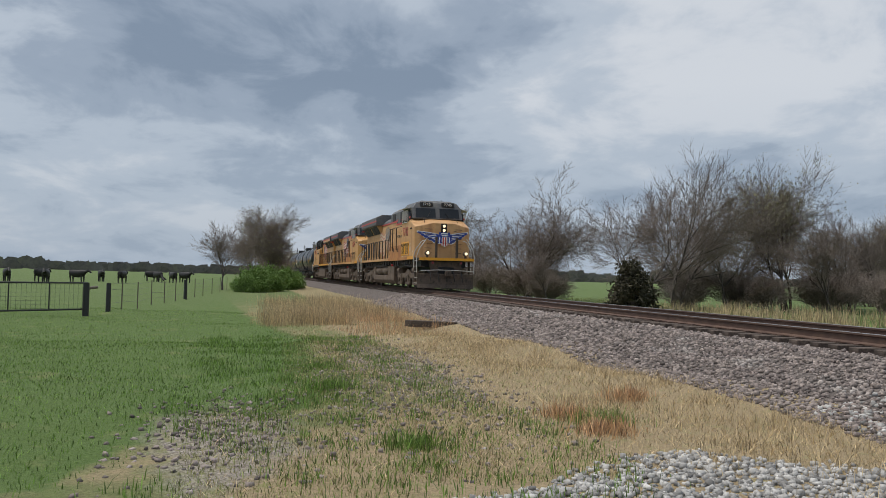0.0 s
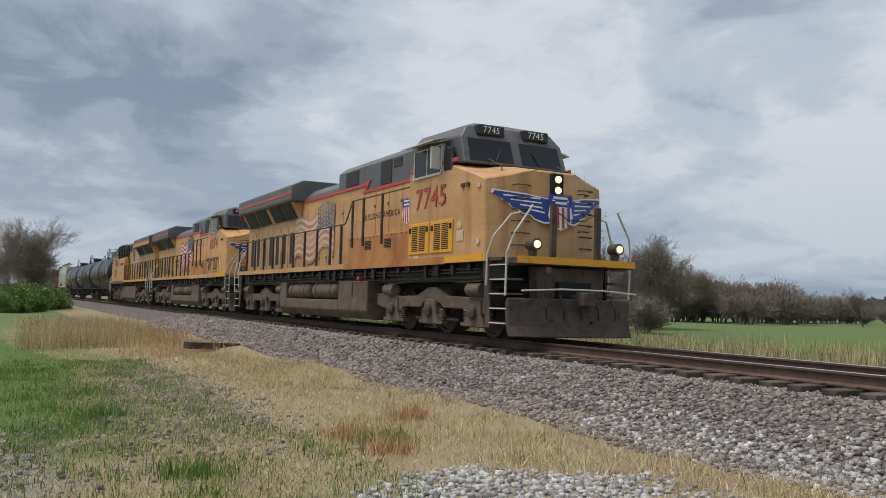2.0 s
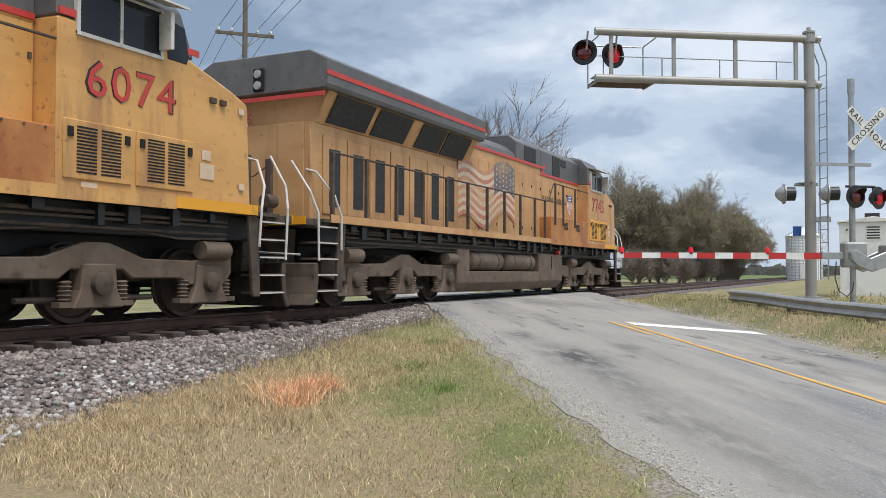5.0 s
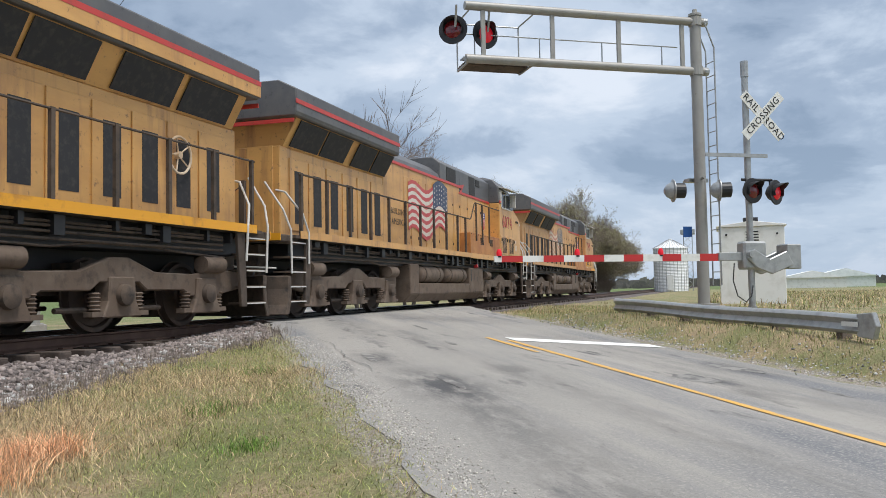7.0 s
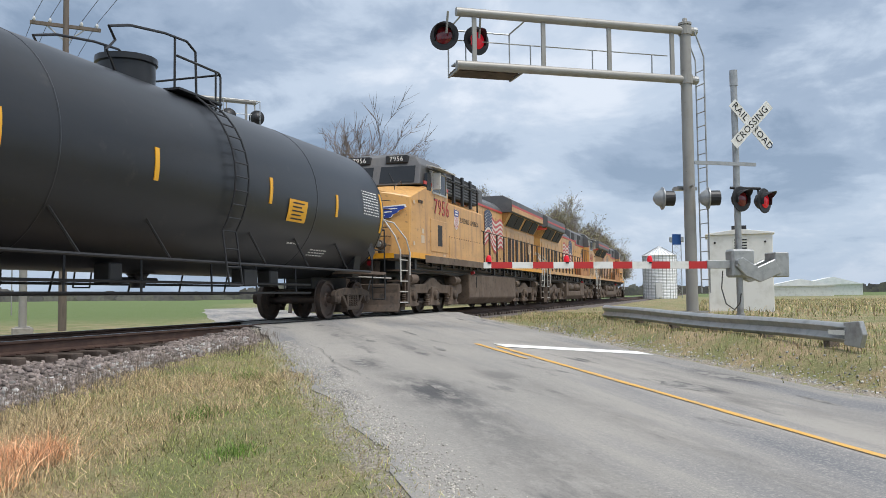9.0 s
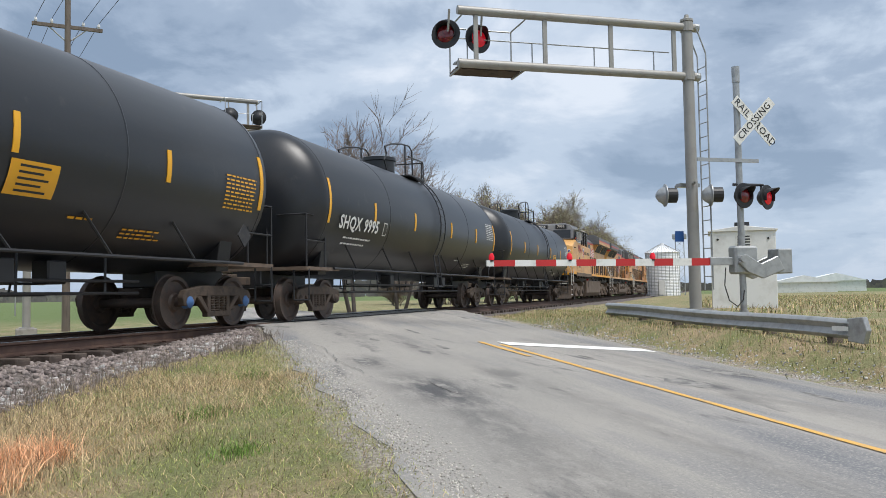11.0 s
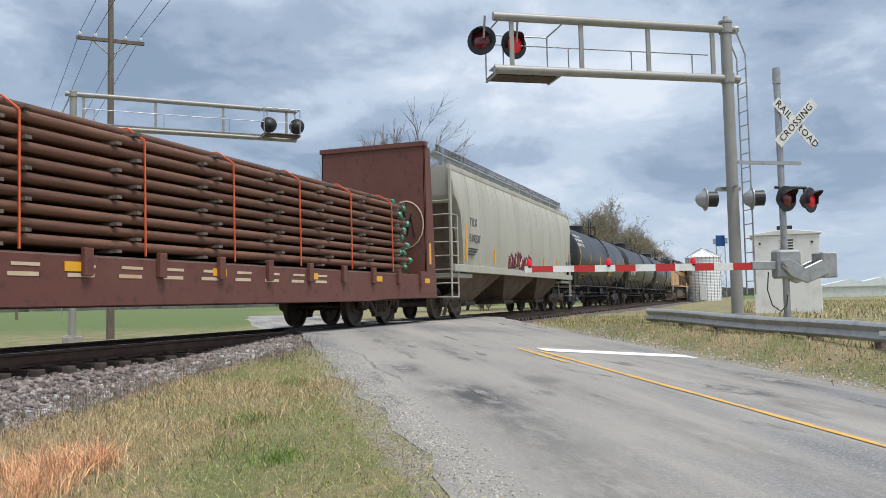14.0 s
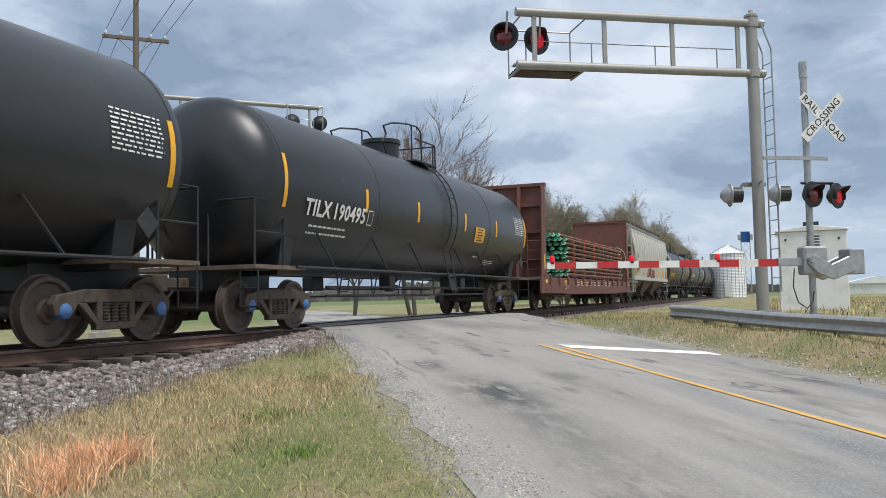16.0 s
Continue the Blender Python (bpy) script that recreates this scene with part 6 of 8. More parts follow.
def locomotive(number, label, body="yellow", forward=True, grille_yellow=True, reservoirs=True, lit=False, slogan=True):
    L = thing("locomotive", label, "locomotive")
    P = lambda name, b, mat, lab="", bevel=0.0, smooth=False, at=None, parent=None: part(name, b, body if mat == "yellow" else mat, parent or L, lab, bevel, smooth, at)
    # frame and deck
    P("underframe", Build().box(-10.2, 10.2, -1.2, 1.2, 1.2, 1.6), "black", "black grimed underframe", 0.01)
    P("centre_sill", Build().box(-9.9, 9.9, -0.5, 0.5, 0.9, 1.2), "black")
    P("deck", Build().box(-10.5, 10.5, -1.53, 1.53, 1.60, 1.66), "dirt")
    for s in (-1, 1):
        y0, y1 = sorted((s * 1.535, s * 1.55))
        P("sill_stripe", Build().box(-10.3, 1.9, y0, y1, 1.60, 1.75), "yellow" if forward else "bright_yellow", "yellow safety stripe along the sill")
        P("sill_stripe", Build().box(1.9, 8.1, y0, y1, 1.58, 1.75), "rust_yellow" if body == "faded_yellow" else "yellow", "stained sill")
        P("sill_stripe", Build().box(8.1, 9.9, y0, y1, 1.60, 1.76), "bright_yellow", "yellow safety stripe along the sill")
        rnd = random.Random(3 + s)
        for k in range(26):
            x = -9.6 + k * 0.74 + rnd.uniform(-0.2, 0.2)
            w = rnd.uniform(0.06, 0.22)
            h = rnd.uniform(0.1, 0.3)
            P("bracket", Build().box(x, x + w, min(s * 1.28, s * 1.42), max(s * 1.28, s * 1.42), 1.58 - h, 1.58), "black")
        for z in (1.27, 1.36, 1.45, 1.5):
            P("brake_pipe", Build().rod((-9.5, s * 1.34, z), (9.4, s * 1.34, z + rnd.uniform(-0.04, 0.04)), 0.022, n=6), "dirt")
    # nose and lower cab
    rings = []
    for x, hw, zs, zt in ((6.12, 1.52, 3.82, 3.86), (8.25, 1.52, 3.80, 3.86), (9.3, 1.51, 3.48, 3.70), (9.69, 1.49, 3.34, 3.62), (9.90, 0.97, 3.44, 3.58), (10.10, 0.47, 3.52, 3.54)):
        xb = x + (0.1 if x > 9.5 else 0)
        rings.append([(xb, -hw, 1.66), (xb, hw, 1.66), (x, hw, zs), (x, min(hw, 0.5), zt), (x, -min(hw, 0.5), zt), (x, -hw, zs)])
    P("nose_and_cab", Build().loft(rings), "yellow", "yellow wide nose and lower cab", 0.03)
    # upper cab
    up = []
    for z, x0, x1, hw in ((3.83, 6.12, 8.60, 1.5), (4.46, 6.12, 8.36, 1.47), (4.74, 6.14, 8.22, 1.24), (4.87, 6.3, 7.95, 0.85)):
        up.append([(x0, -hw, z), (x1 - 0.0, -hw * 0.92, z), (x1 + 0.06, 0, z), (x1, hw * 0.92, z), (x0, hw, z)])
    P("cab_top", Build().loft(up), "grey", "dark grey cab roof", 0.025)
    for s in (-1, 1):
        P("red_stripe", Build().box(6.13, 8.55, min(s * 1.5, s * 1.527), max(s * 1.5, s * 1.527), 3.84, 3.93), "red", "thin red stripe")
        P("red_stripe", Build().box(2.3, 6.1, min(s * 1.1, s * 1.127), max(s * 1.1, s * 1.127), 3.79, 3.87), "red", "thin red stripe")
        P("red_stripe", Build().box(-4.6 if number == "6074" else -3.2, 2.1, min(s * 1.1, s * 1.127), max(s * 1.1, s * 1.127), 3.99, 4.07), "red", "thin red stripe")
        fr = Build()
        for x in (6.4, 7.08, 7.8):
            fr.cbox((x, s * 1.5, 3.98), (0.05, 0.09, 0.66))
        fr.cbox((7.1, s * 1.51, 3.66), (1.45, 0.08, 0.05)).cbox((7.1, s * 1.48, 4.31), (1.45, 0.08, 0.05))
        P("window_frame", fr, "rail_white", "aluminium side window frame")
        for x0, x1 in ((6.43, 7.05), (7.11, 7.78)):
            P("side_window", Build().box(x0, x1, min(s * 1.49, s * 1.532), max(s * 1.49, s * 1.532), 3.69, 4.29), "glass", "dark cab side window")
        P("quarter_window", Build().prism([(7.92, 3.68), (8.3, 3.68), (8.34, 3.8), (8.25, 4.2), (7.95, 4.25), (7.9, 4.15)], "y", min(s * 1.43, s * 1.528), max(s * 1.43, s * 1.528)), "glass", "small corner window", 0.01)
        P("sunshade", Build().prism([(s * 1.42, 4.46), (s * 1.86, 4.34), (s * 1.86, 4.37), (s * 1.42, 4.50)], "x", 6.35, 8.0), "rail_white", "pale window awning")
        P("mirror", Build().box(7.72, 7.78, min(s * 1.56, s * 1.78), max(s * 1.56, s * 1.78), 3.75, 4.25), "rail_white", "folding mirror")
        # front windows and number boards
        P("windscreen", Build().add([(8.645, s * 0.12, 3.90), (8.60, s * 1.22, 3.90), (8.40, s * 1.20, 4.42), (8.445, s * 0.12, 4.42), (8.62, s * 0.12, 3.90), (8.56, s * 1.22, 3.90), (8.36, s * 1.20, 4.42), (8.41, s * 0.12, 4.42)], [(0, 1, 2, 3), (7, 6, 5, 4), (0, 4, 5, 1), (1, 5, 6, 2), (2, 6, 7, 3), (3, 7, 4, 0)]), "glass", "dark windscreen pane")
        P("wiper", Build().rod((8.66, s * 0.6, 3.92), (8.52, s * 0.4, 4.22), 0.012, n=5), "black")
        nb = P("number_board", Build().box(8.02, 8.42, min(s * 0.25, s * 0.95), max(s * 0.25, s * 0.95), 4.52, 4.76), "black", "black number board with white numerals", 0.02)
        lettering("board_number", number, 0.21, "white", nb, pose(8.424, s * 0.6, 4.64, 90, 0, 90), "white numerals")
        # lower hood boxes beside the cab
        if forward:
            P("battery_box", Build().box(2.1, 6.12, min(s * 1.0, s * 1.5), max(s * 1.0, s * 1.5), 1.66, 2.46), "rust_yellow", "stained box along the walkway", 0.015)
        else:
            P("equipment_box", Build().prism([(s * 1.0, 1.66), (s * 1.5, 1.66), (s * 1.5, 3.5), (s * 1.1, 3.7), (s * 1.0, 3.7)], "x", 1.6, 6.12), "yellow", "wide yellow equipment compartment", 0.02)
            P("equipment_base", Build().box(1.6, 6.0, min(s * 1.5, s * 1.512), max(s * 1.5, s * 1.512), 1.75, 2.4), "yellow", "riveted lower panel", 0.004)
            for x in (2.0, 3.05, 4.1, 5.15):
                lb = P("louvre_box", Build().box(x, x + 0.9, min(s * 1.1, s * 1.36), max(s * 1.1, s * 1.36), 3.8, 4.56), "screen", "dark louvred hood vent", 0.01)
                for k in range(6):
                    P("louvre_slat", Build().box(x + 0.06, x + 0.84, min(s * 1.36, s * 1.385), max(s * 1.36, s * 1.385), 3.88 + k * 0.1, 3.93 + k * 0.1), "grey", parent=lb)
                P("vent_strap", Build().box(x + 0.9, x + 1.06, min(s * 1.36, s * 1.44), max(s * 1.36, s * 1.44), 3.6, 4.6), "black", "black bent strap over the vents")
            P("vent_rail", Build().tube([(1.95, s * 1.46, 4.28), (6.05, s * 1.46, 4.28)], 0.022, 6), "black")
            P("vent_hose", Build().tube([(1.95, s * 1.3, 4.55), (1.7, s * 1.3, 4.35), (1.45, s * 1.25, 3.7), (1.35, s * 1.2, 3.1)], 0.035, 6), "black", "black hose down the hood side")
        for x in (3.35, 4.65) if forward else ():
            # raised dark strips, painted as the shade inside the vent slots
            lv = Build()
            for k in range(6):
                lv.box(x, x + 0.42, min(s * 1.5, s * 1.512), max(s * 1.5, s * 1.512), 2.10 + k * 0.04, 2.122 + k * 0.04)
            P("louvre", lv, "dark", "dark strips painted as shade in the vent slots")
        bolts = Build()
        for k in range(14):
            bolts.rod((2.2 + k * 0.29, s * 1.5, 2.42), (2.2 + k * 0.29, s * 1.515, 2.42), 0.018, n=6)
        P("bolts", bolts, "dirt")
        # cab side grilles
        gm = "bright_yellow" if grille_yellow else "yellow"
        if not forward:
            dr = P("cab_side_door", Build().box(6.25, 8.0, min(s * 1.51, s * 1.535), max(s * 1.51, s * 1.535), 1.86, 2.85), "yellow", "riveted yellow access panel", 0.012)
            P("door_grille", Build().box(6.85, 7.3, min(s * 1.535, s * 1.54), max(s * 1.535, s * 1.54), 2.05, 2.7), "screen", "dark mesh opening", parent=dr)
            P("skirt", Build().box(1.6, 8.6, min(s * 1.552, s * 1.56), max(s * 1.552, s * 1.56), 1.5, 1.72), "dirt_light", "grimed lower skirt", 0.004)
        for x0, x1 in ((6.2, 7.28), (7.36, 8.44)) if forward else ():
            g = P("grille_door", Build().box(x0, x1, min(s * 1.51, s * 1.545), max(s * 1.51, s * 1.545), 1.84, 2.58), gm, "yellow louvred door", 0.012)
            # no openings cut: dark strips carry the shade between the louvres
            sl = Build()
            for k in range(14):
                for a, b in ((x0 + 0.19, x0 + 0.50), (x0 + 0.57, x0 + 0.89)):
                    sl.box(a, b, min(s * 1.545, s * 1.55), max(s * 1.545, s * 1.55), 1.92 + k * 0.043, 1.943 + k * 0.043)
            P("slats", sl, "dark", "dark strips painted as shade between the louvres", parent=g)
            for hx in (x0 + 0.09, x1 - 0.09):
                P("latch", Build().box(hx - 0.04, hx + 0.04, min(s * 1.545, s * 1.565), max(s * 1.545, s * 1.565), 2.36, 2.48), "dark", "small latch", parent=g)
        yaw = 0 if s < 0 else 180
        nx, nz = (6.85, 3.24) if number == "7956" else (7.30, 3.12)
        lettering("cab_number_edge", number, 0.70, "black", L, pose(nx, s * 1.526, nz, 90, 0, yaw), "dark outline of the numerals", 1.10)
        lettering("cab_number", number, 0.66, "red", L, pose(nx, s * 1.532, nz, 90, 0, yaw), "large red numerals", 1.12)
        for cx, cz, w in ((8.72, 2.42, 0.19), (8.74, 2.18, 0.3), (9.5, 3.2, 0.12), (9.52, 2.02, 0.13), (6.6, 1.72, 0.25)):
            P("placard", Build().box(cx - w / 2, cx + w / 2, min(s * 1.52, s * 1.528), max(s * 1.52, s * 1.528), cz - w * 0.38, cz + w * 0.38), "faded_white", "small pale placard")
        for k in range(6):
            z = 1.95 + k * 0.25
            P("grab_iron", Build().tube([(9.96, s * 0.98, z), (10.1, s * 0.98, z), (10.14, s * 0.94, z), (10.14, s * 0.66, z), (10.1, s * 0.62, z), (10.02, s * 0.62, z)], 0.014), "dirt", "thin grab iron on the nose")
        P("lift_lug", Build().box(8.78, 8.9, min(s * 1.52, s * 1.56), max(s * 1.52, s * 1.56), 3.22, 3.3).box(9.0, 9.12, min(s * 1.52, s * 1.56), max(s * 1.52, s * 1.56), 3.22, 3.3), "dirt")
    # hoods
    wing = -4.7 if number == "6074" else -3.25
    P("hood", Build().prism([(-1.1, 1.66), (1.1, 1.66), (1.1, 4.02), (-1.1, 4.02)], "x", wing - 0.1, 2.2), "yellow", "long yellow engine hood", 0.02)
    P("hood_forward", Build().prism([(-1.1, 1.66), (1.1, 1.66), (1.1, 3.83), (-1.1, 3.83)], "x", 2.2, 6.12), "yellow", "yellow hood behind the cab", 0.02)
    P("hood_roof", Build().prism([(-1.1, 3.83), (1.1, 3.83), (1.1, 4.58), (0.85, 4.78), (-0.85, 4.78), (-1.1, 4.58)], "x", 2.2, 6.12), "grey", "dark grey hood roof", 0.02)
    P("hood_roof", Build().prism([(-1.1, 4.02), (1.1, 4.02), (1.1, 4.58), (0.85, 4.78), (-0.85, 4.78), (-1.1, 4.58)], "x", 0.1, 2.2), "grey", "dark grey hood roof", 0.02)
    P("engine_roof", Build().prism([(-1.1, 4.02), (1.1, 4.02), (1.04, 4.2), (0.75, 4.45), (-0.75, 4.45), (-1.04, 4.2)], "x", wing, 0.1), "grey", "dark grey engine hood roof", 0.02)
    P("exhaust", Build().box(-1.6, -0.7, -0.35, 0.35, 4.43, 4.6), "dirt", "sooty exhaust stack", 0.03)
    P("radiator_hood", Build().box(-10.32, wing - 0.1, -1.1, 1.1, 1.66, 3.5), "yellow", "yellow radiator compartment", 0.02)
    P("radiator_core", Build().prism([(-1.1, 3.5), (1.1, 3.5), (1.42, 4.07), (-1.42, 4.07)], "x", -10.2, wing - 0.15), "yellow")
    P("radiator_wing", Build().prism([(-1.52, 4.06), (1.52, 4.06), (1.55, 4.14), (1.55, 4.60), (1.15, 4.80), (-1.15, 4.80), (-1.55, 4.60), (-1.55, 4.14)], "x", -10.45, wing), "grey", "flared grey radiator roof", 0.02)
    if not forward:
        for s in (-1, 1):
            P("wing_lip", Build().box(-10.46, wing + 0.01, min(s * 1.545, s * 1.558), max(s * 1.545, s * 1.558), 4.10, 4.30), "yellow", "yellow lower edge of the radiator roof")
    for s in (-1, 1):
        P("red_stripe", Build().box(-10.47, wing + 0.01, min(s * 1.548, s * 1.562), max(s * 1.548, s * 1.562), 4.30, 4.39), "red", "thin red stripe")
        for x0, x1 in ((-10.0, -8.75), (-8.65, -7.4), (-7.0, -5.9), (-5.8, -4.8)) if number == "6074" else ((-9.9, -8.5), (-8.3, -6.9), (-6.4, -5.2), (-5.1, -3.8)):
            P("radiator_screen", Build().add([(x0, s * 1.13, 3.53), (x1, s * 1.13, 3.53), (x1, s * 1.42, 4.04), (x0, s * 1.42, 4.04), (x0, s * 1.15, 3.52), (x1, s * 1.15, 3.52), (x1, s * 1.44, 4.03), (x0, s * 1.44, 4.03)], [(0, 1, 2, 3), (7, 6, 5, 4), (0, 4, 5, 1), (1, 5, 6, 2), (2, 6, 7, 3), (3, 7, 4, 0)]), "screen", "dark radiator screen")
        for k in range(6 if number == "6074" else 7):
            x = -9.95 + k * 0.86
            dr = P("radiator_door", Build().box(x, x + 0.8, min(s * 1.1, s * 1.125), max(s * 1.1, s * 1.125), 1.8, 3.3), "yellow", bevel=0.008)
            P("vent_slot", Build().box(x + 0.2, x + 0.58, min(s * 1.125, s * 1.13), max(s * 1.125, s * 1.13), 1.95, 3.05), "screen", "tall dark vent", parent=dr)
        for k, (x0, x1) in enumerate(((-3.9, -3.32), (-3.28, -2.7), (-2.66, -2.05), (-2.01, -1.4), (-1.36, -0.75), (-0.71, -0.1), (-0.06, 0.6), (0.64, 1.4), (1.44, 2.2), (2.24, 3.1), (3.14, 4.0), (4.04, 4.85), (4.89, 6.08))):
            if x0 > -3.3:
                P("hood_door", Build().box(x0, x1, min(s * 1.1, s * 1.112), max(s * 1.1, s * 1.112), 1.75, 3.74), "yellow", bevel=0.006)
                for hz in (2.0, 3.3):
                    P("hinge", Build().box(x1 - 0.07, x1 - 0.02, min(s * 1.112, s * 1.13), max(s * 1.112, s * 1.13), hz, hz + 0.08), "dirt")
        for x0, x1, z0, z1 in ((0.75, 1.75, 4.1, 4.54), (3.37, 4.10, 3.9, 4.54), (4.22, 4.75, 4.28, 4.52)):
            P("roof_vent", Build().box(x0, x1, min(s * 1.08, s * 1.118), max(s * 1.08, s * 1.118), z0, z1), "screen", "black roof-side vent", 0.008)
        fx0, fx1, fz0, fz1 = {"7745": (-4.0, -0.1, 1.95, 3.8), "6074": (-2.95, 0.7, 2.1, 3.9), "7956": (-3.2, -0.1, 2.3, 3.9)}[number]
        flag(L, fx0, fx1, fz0, fz1, 1.112, s, ("faded_red", "faded_white", "faded_blue") if number == "7745" else ("flag_red", "flag_white", "flag_blue"))
        yaw = 0 if s < 0 else 180
        if number == "6074":
            lettering("slogan", "BUILDING", 0.24, "black", L, pose(-3.75, s * 1.135, 2.68, 90, 0, yaw), "dark painted slogan", 1.0)
            lettering("slogan", "AMERICA", 0.24, "black", L, pose(-3.75, s * 1.135, 2.40, 90, 0, yaw), "dark painted slogan", 1.0)
        elif slogan:
            for word, dx in (("BUILDING", -0.62), ("AMERICA", 0.68)):
                lettering("slogan", word, 0.25, "black", L, pose(3.5 + dx * (1 if s < 0 else -1), s * (1.116 if forward else 1.504), 3.06, 90, 0, yaw), "dark painted slogan", 1.0)
        shield(L, pose(5.15, s * (1.116 if forward else 1.504), 3.05, 90, 0, yaw), 0.92)
        P("red_flash", Build().prism([(2.05, 3.79), (2.4, 3.79), (2.38, 3.87), (2.55, 4.02), (2.72, 4.16), (2.1, 4.07), (2.1, 3.99), (2.42, 4.0), (2.2, 3.88)], "y", min(s * 1.118, s * 1.124), max(s * 1.118, s * 1.124)), "red", "red lightning flash")
        # handrails
        hr = Build()
        jog = 2.05 if number == "6074" else 1.72
        top = [(-10.3, s * 1.5, 2.9), (jog, s * 1.5, 2.9), (jog + 0.12, s * 1.5, 2.94), (jog + 0.6, s * 1.5, 3.50), (jog + 0.72, s * 1.5, 3.52), (6.1, s * 1.5, 3.52)]
        if not forward:
            top = [(-10.3, s * 1.5, 2.9), (1.9, s * 1.5, 2.9)]
        hr.tube(top, 0.02, 6)
        P("handrail", hr, "dirt", "dark handrail along the walkway")
        for x in (-10.2, -9.0, -7.8, -6.6, -5.4, -4.2, -3.0, -1.8, -0.6, 0.6, 1.5):
            P("stanchion", Build().box(x - 0.035, x + 0.035, min(s * 1.47, s * 1.53), max(s * 1.47, s * 1.53), 1.66, 2.92), "dirt")
        for x in (jog + 0.7, jog + 1.5, 4.5) if forward else ():
            P("stanchion", Build().box(x - 0.035, x + 0.035, min(s * 1.5, s * 1.55), max(s * 1.5, s * 1.55), 2.2, 3.52), "dirt")
        # fuel tank and reservoirs
    tank_poly = [(-1.42, 0.42), (-1.2, 0.2), (1.2, 0.2), (1.42, 0.42), (1.42, 1.26), (-1.42, 1.26)]
    if reservoirs:
        d = 0.95 if number == "6074" else 0.0
        low = [(-1.42, 0.42), (-1.2, 0.2), (1.2, 0.2), (1.42, 0.42), (1.42, 0.72), (-1.42, 0.72)]
        P("fuel_tank", Build().prism(tank_poly, "x", 1.2 + d, 3.4 + 0.5 * d), "dirt_light", "dusty brown fuel tank", 0.03)
        P("tank_trough", Build().prism(low, "x", -3.9 + d, 1.2 + d), "dirt_light", "low tank section under the reservoirs", 0.02)
        P("tank_wall", Build().prism([(-0.95, 0.72), (0.95, 0.72), (0.95, 1.26), (-0.95, 1.26)], "x", -3.9 + d, 1.2 + d), "dirt")
        P("tank_end", Build().prism(tank_poly, "x", -4.6 + d, -3.9 + d), "dirt_light", "dusty brown tank end", 0.03)
        for s in (-1, 1):
            for x0, x1 in ((-3.7 + d, -1.55 + d), (-1.25 + d, 0.95 + d)):
                res = P("air_reservoir", Build().turn([(0, 0.05), (0.06, 0.2), (0.12, 0.25), (x1 - x0 - 0.12, 0.25), (x1 - x0 - 0.06, 0.2), (x1 - x0, 0.05)], (x0, s * 1.18, 0.99), "x", 18), "dirt_light", "brown air reservoir cylinder", smooth=True)
                for x in (x0 + 0.45, x1 - 0.45):
                    P("tank_strap", Build().turn([(-0.03, 0.255), (-0.03, 0.262), (0.03, 0.262), (0.03, 0.255)], (x, s * 1.18, 0.99), "x", 18), "dirt", parent=res)
    else:
        P("fuel_tank", Build().prism(tank_poly, "x", -4.3, 3.3), "dirt_light", "dusty brown fuel tank", 0.03)
    for s in (-1, 1):
        P("sight_glass", Build().box(2.3, 2.36, min(s * 1.42, s * 1.435), max(s * 1.42, s * 1.435), 0.8, 1.2), "black")
        P("fuel_filler", Build().rod((2.9, s * 1.38, 1.30), (2.9, s * 1.5, 1.34), 0.06, n=10), "red_refl", "small red filler cap")
    # trucks
    for tx in (6.98, -6.98):
        t = P("truck", Build().box(-2.4, 2.4, -0.5, 0.5, 0.55, 0.85).box(-0.5, 0.5, -1.0, 1.0, 0.7, 1.0), "dirt", "three-axle grimed truck", at=pose(tx, 0, 0))
        for s in (-1, 1):
            y0, y1 = sorted((s * 1.16, s * 1.27))
            pts = [(-3.2, 0.62), (-3.2, 0.92), (-2.4, 0.94), (-1.8, 0.86), (-0.8, 0.88), (-0.5, 0.98), (-0.2, 1.08), (0.2, 1.08), (0.5, 0.98), (0.8, 0.88), (1.8, 0.86), (2.4, 0.98), (2.62, 1.0), (2.62, 0.66), (2.45, 0.5), (1.7, 0.5), (1.5, 0.6), (0.6, 0.6), (0.42, 0.72), (-0.42, 0.72), (-0.6, 0.6), (-1.5, 0.6), (-1.7, 0.5), (-2.45, 0.5)]
            P("side_frame", Build().prism(pts, "y", y0, y1), "dirt_light", "cast truck side frame", 0.02, parent=t)
            for ax in (-2.1, 0, 2.08):
                P("axle_box", Build().prism([(ax - 0.42, 0.22), (ax + 0.42, 0.22), (ax + 0.3, 0.46), (ax + 0.27, 0.8), (ax - 0.27, 0.8), (ax - 0.3, 0.46)], "y", s * 1.05, s * 1.32), "dirt_light", "", 0.02, parent=t)
                P("bearing_cap", Build().turn([(0, 0.16), (0.08 * s, 0.15), (0.1 * s, 0.1), (0.105 * s, 0.01)], (ax, s * 1.32, 0.54), "y", 16), "dirt", parent=t, smooth=True)
                coil = [q for k in range(5) for q in ((k * 0.055, 0.065), (k * 0.055 + 0.028, 0.095), (k * 0.055 + 0.05, 0.065))]
                for c in (ax - 0.46, ax + 0.46):
                    P("spring", Build().turn(coil, (c, s * 1.2, 0.31), "z", 10), "dirt_light", "coil spring", parent=t, smooth=True)
                P("spring_seat", Build().box(ax - 0.6, ax + 0.6, y0 - 0.02, y1 + 0.02, 0.24, 0.31), "dirt_light", parent=t)
            for bx in (-2.2, 2.2):
                P("brake_cylinder", Build().rod((bx - 0.32, s * 1.3, 1.02), (bx + 0.25, s * 1.3, 1.02), 0.14, n=14), "dirt_light", "brake cylinder", parent=t, smooth=True)
            P("brake_rod", Build().rod((-1.1, s * 1.1, 0.34), (1.1, s * 1.1, 0.34), 0.04), "dirt", parent=t)
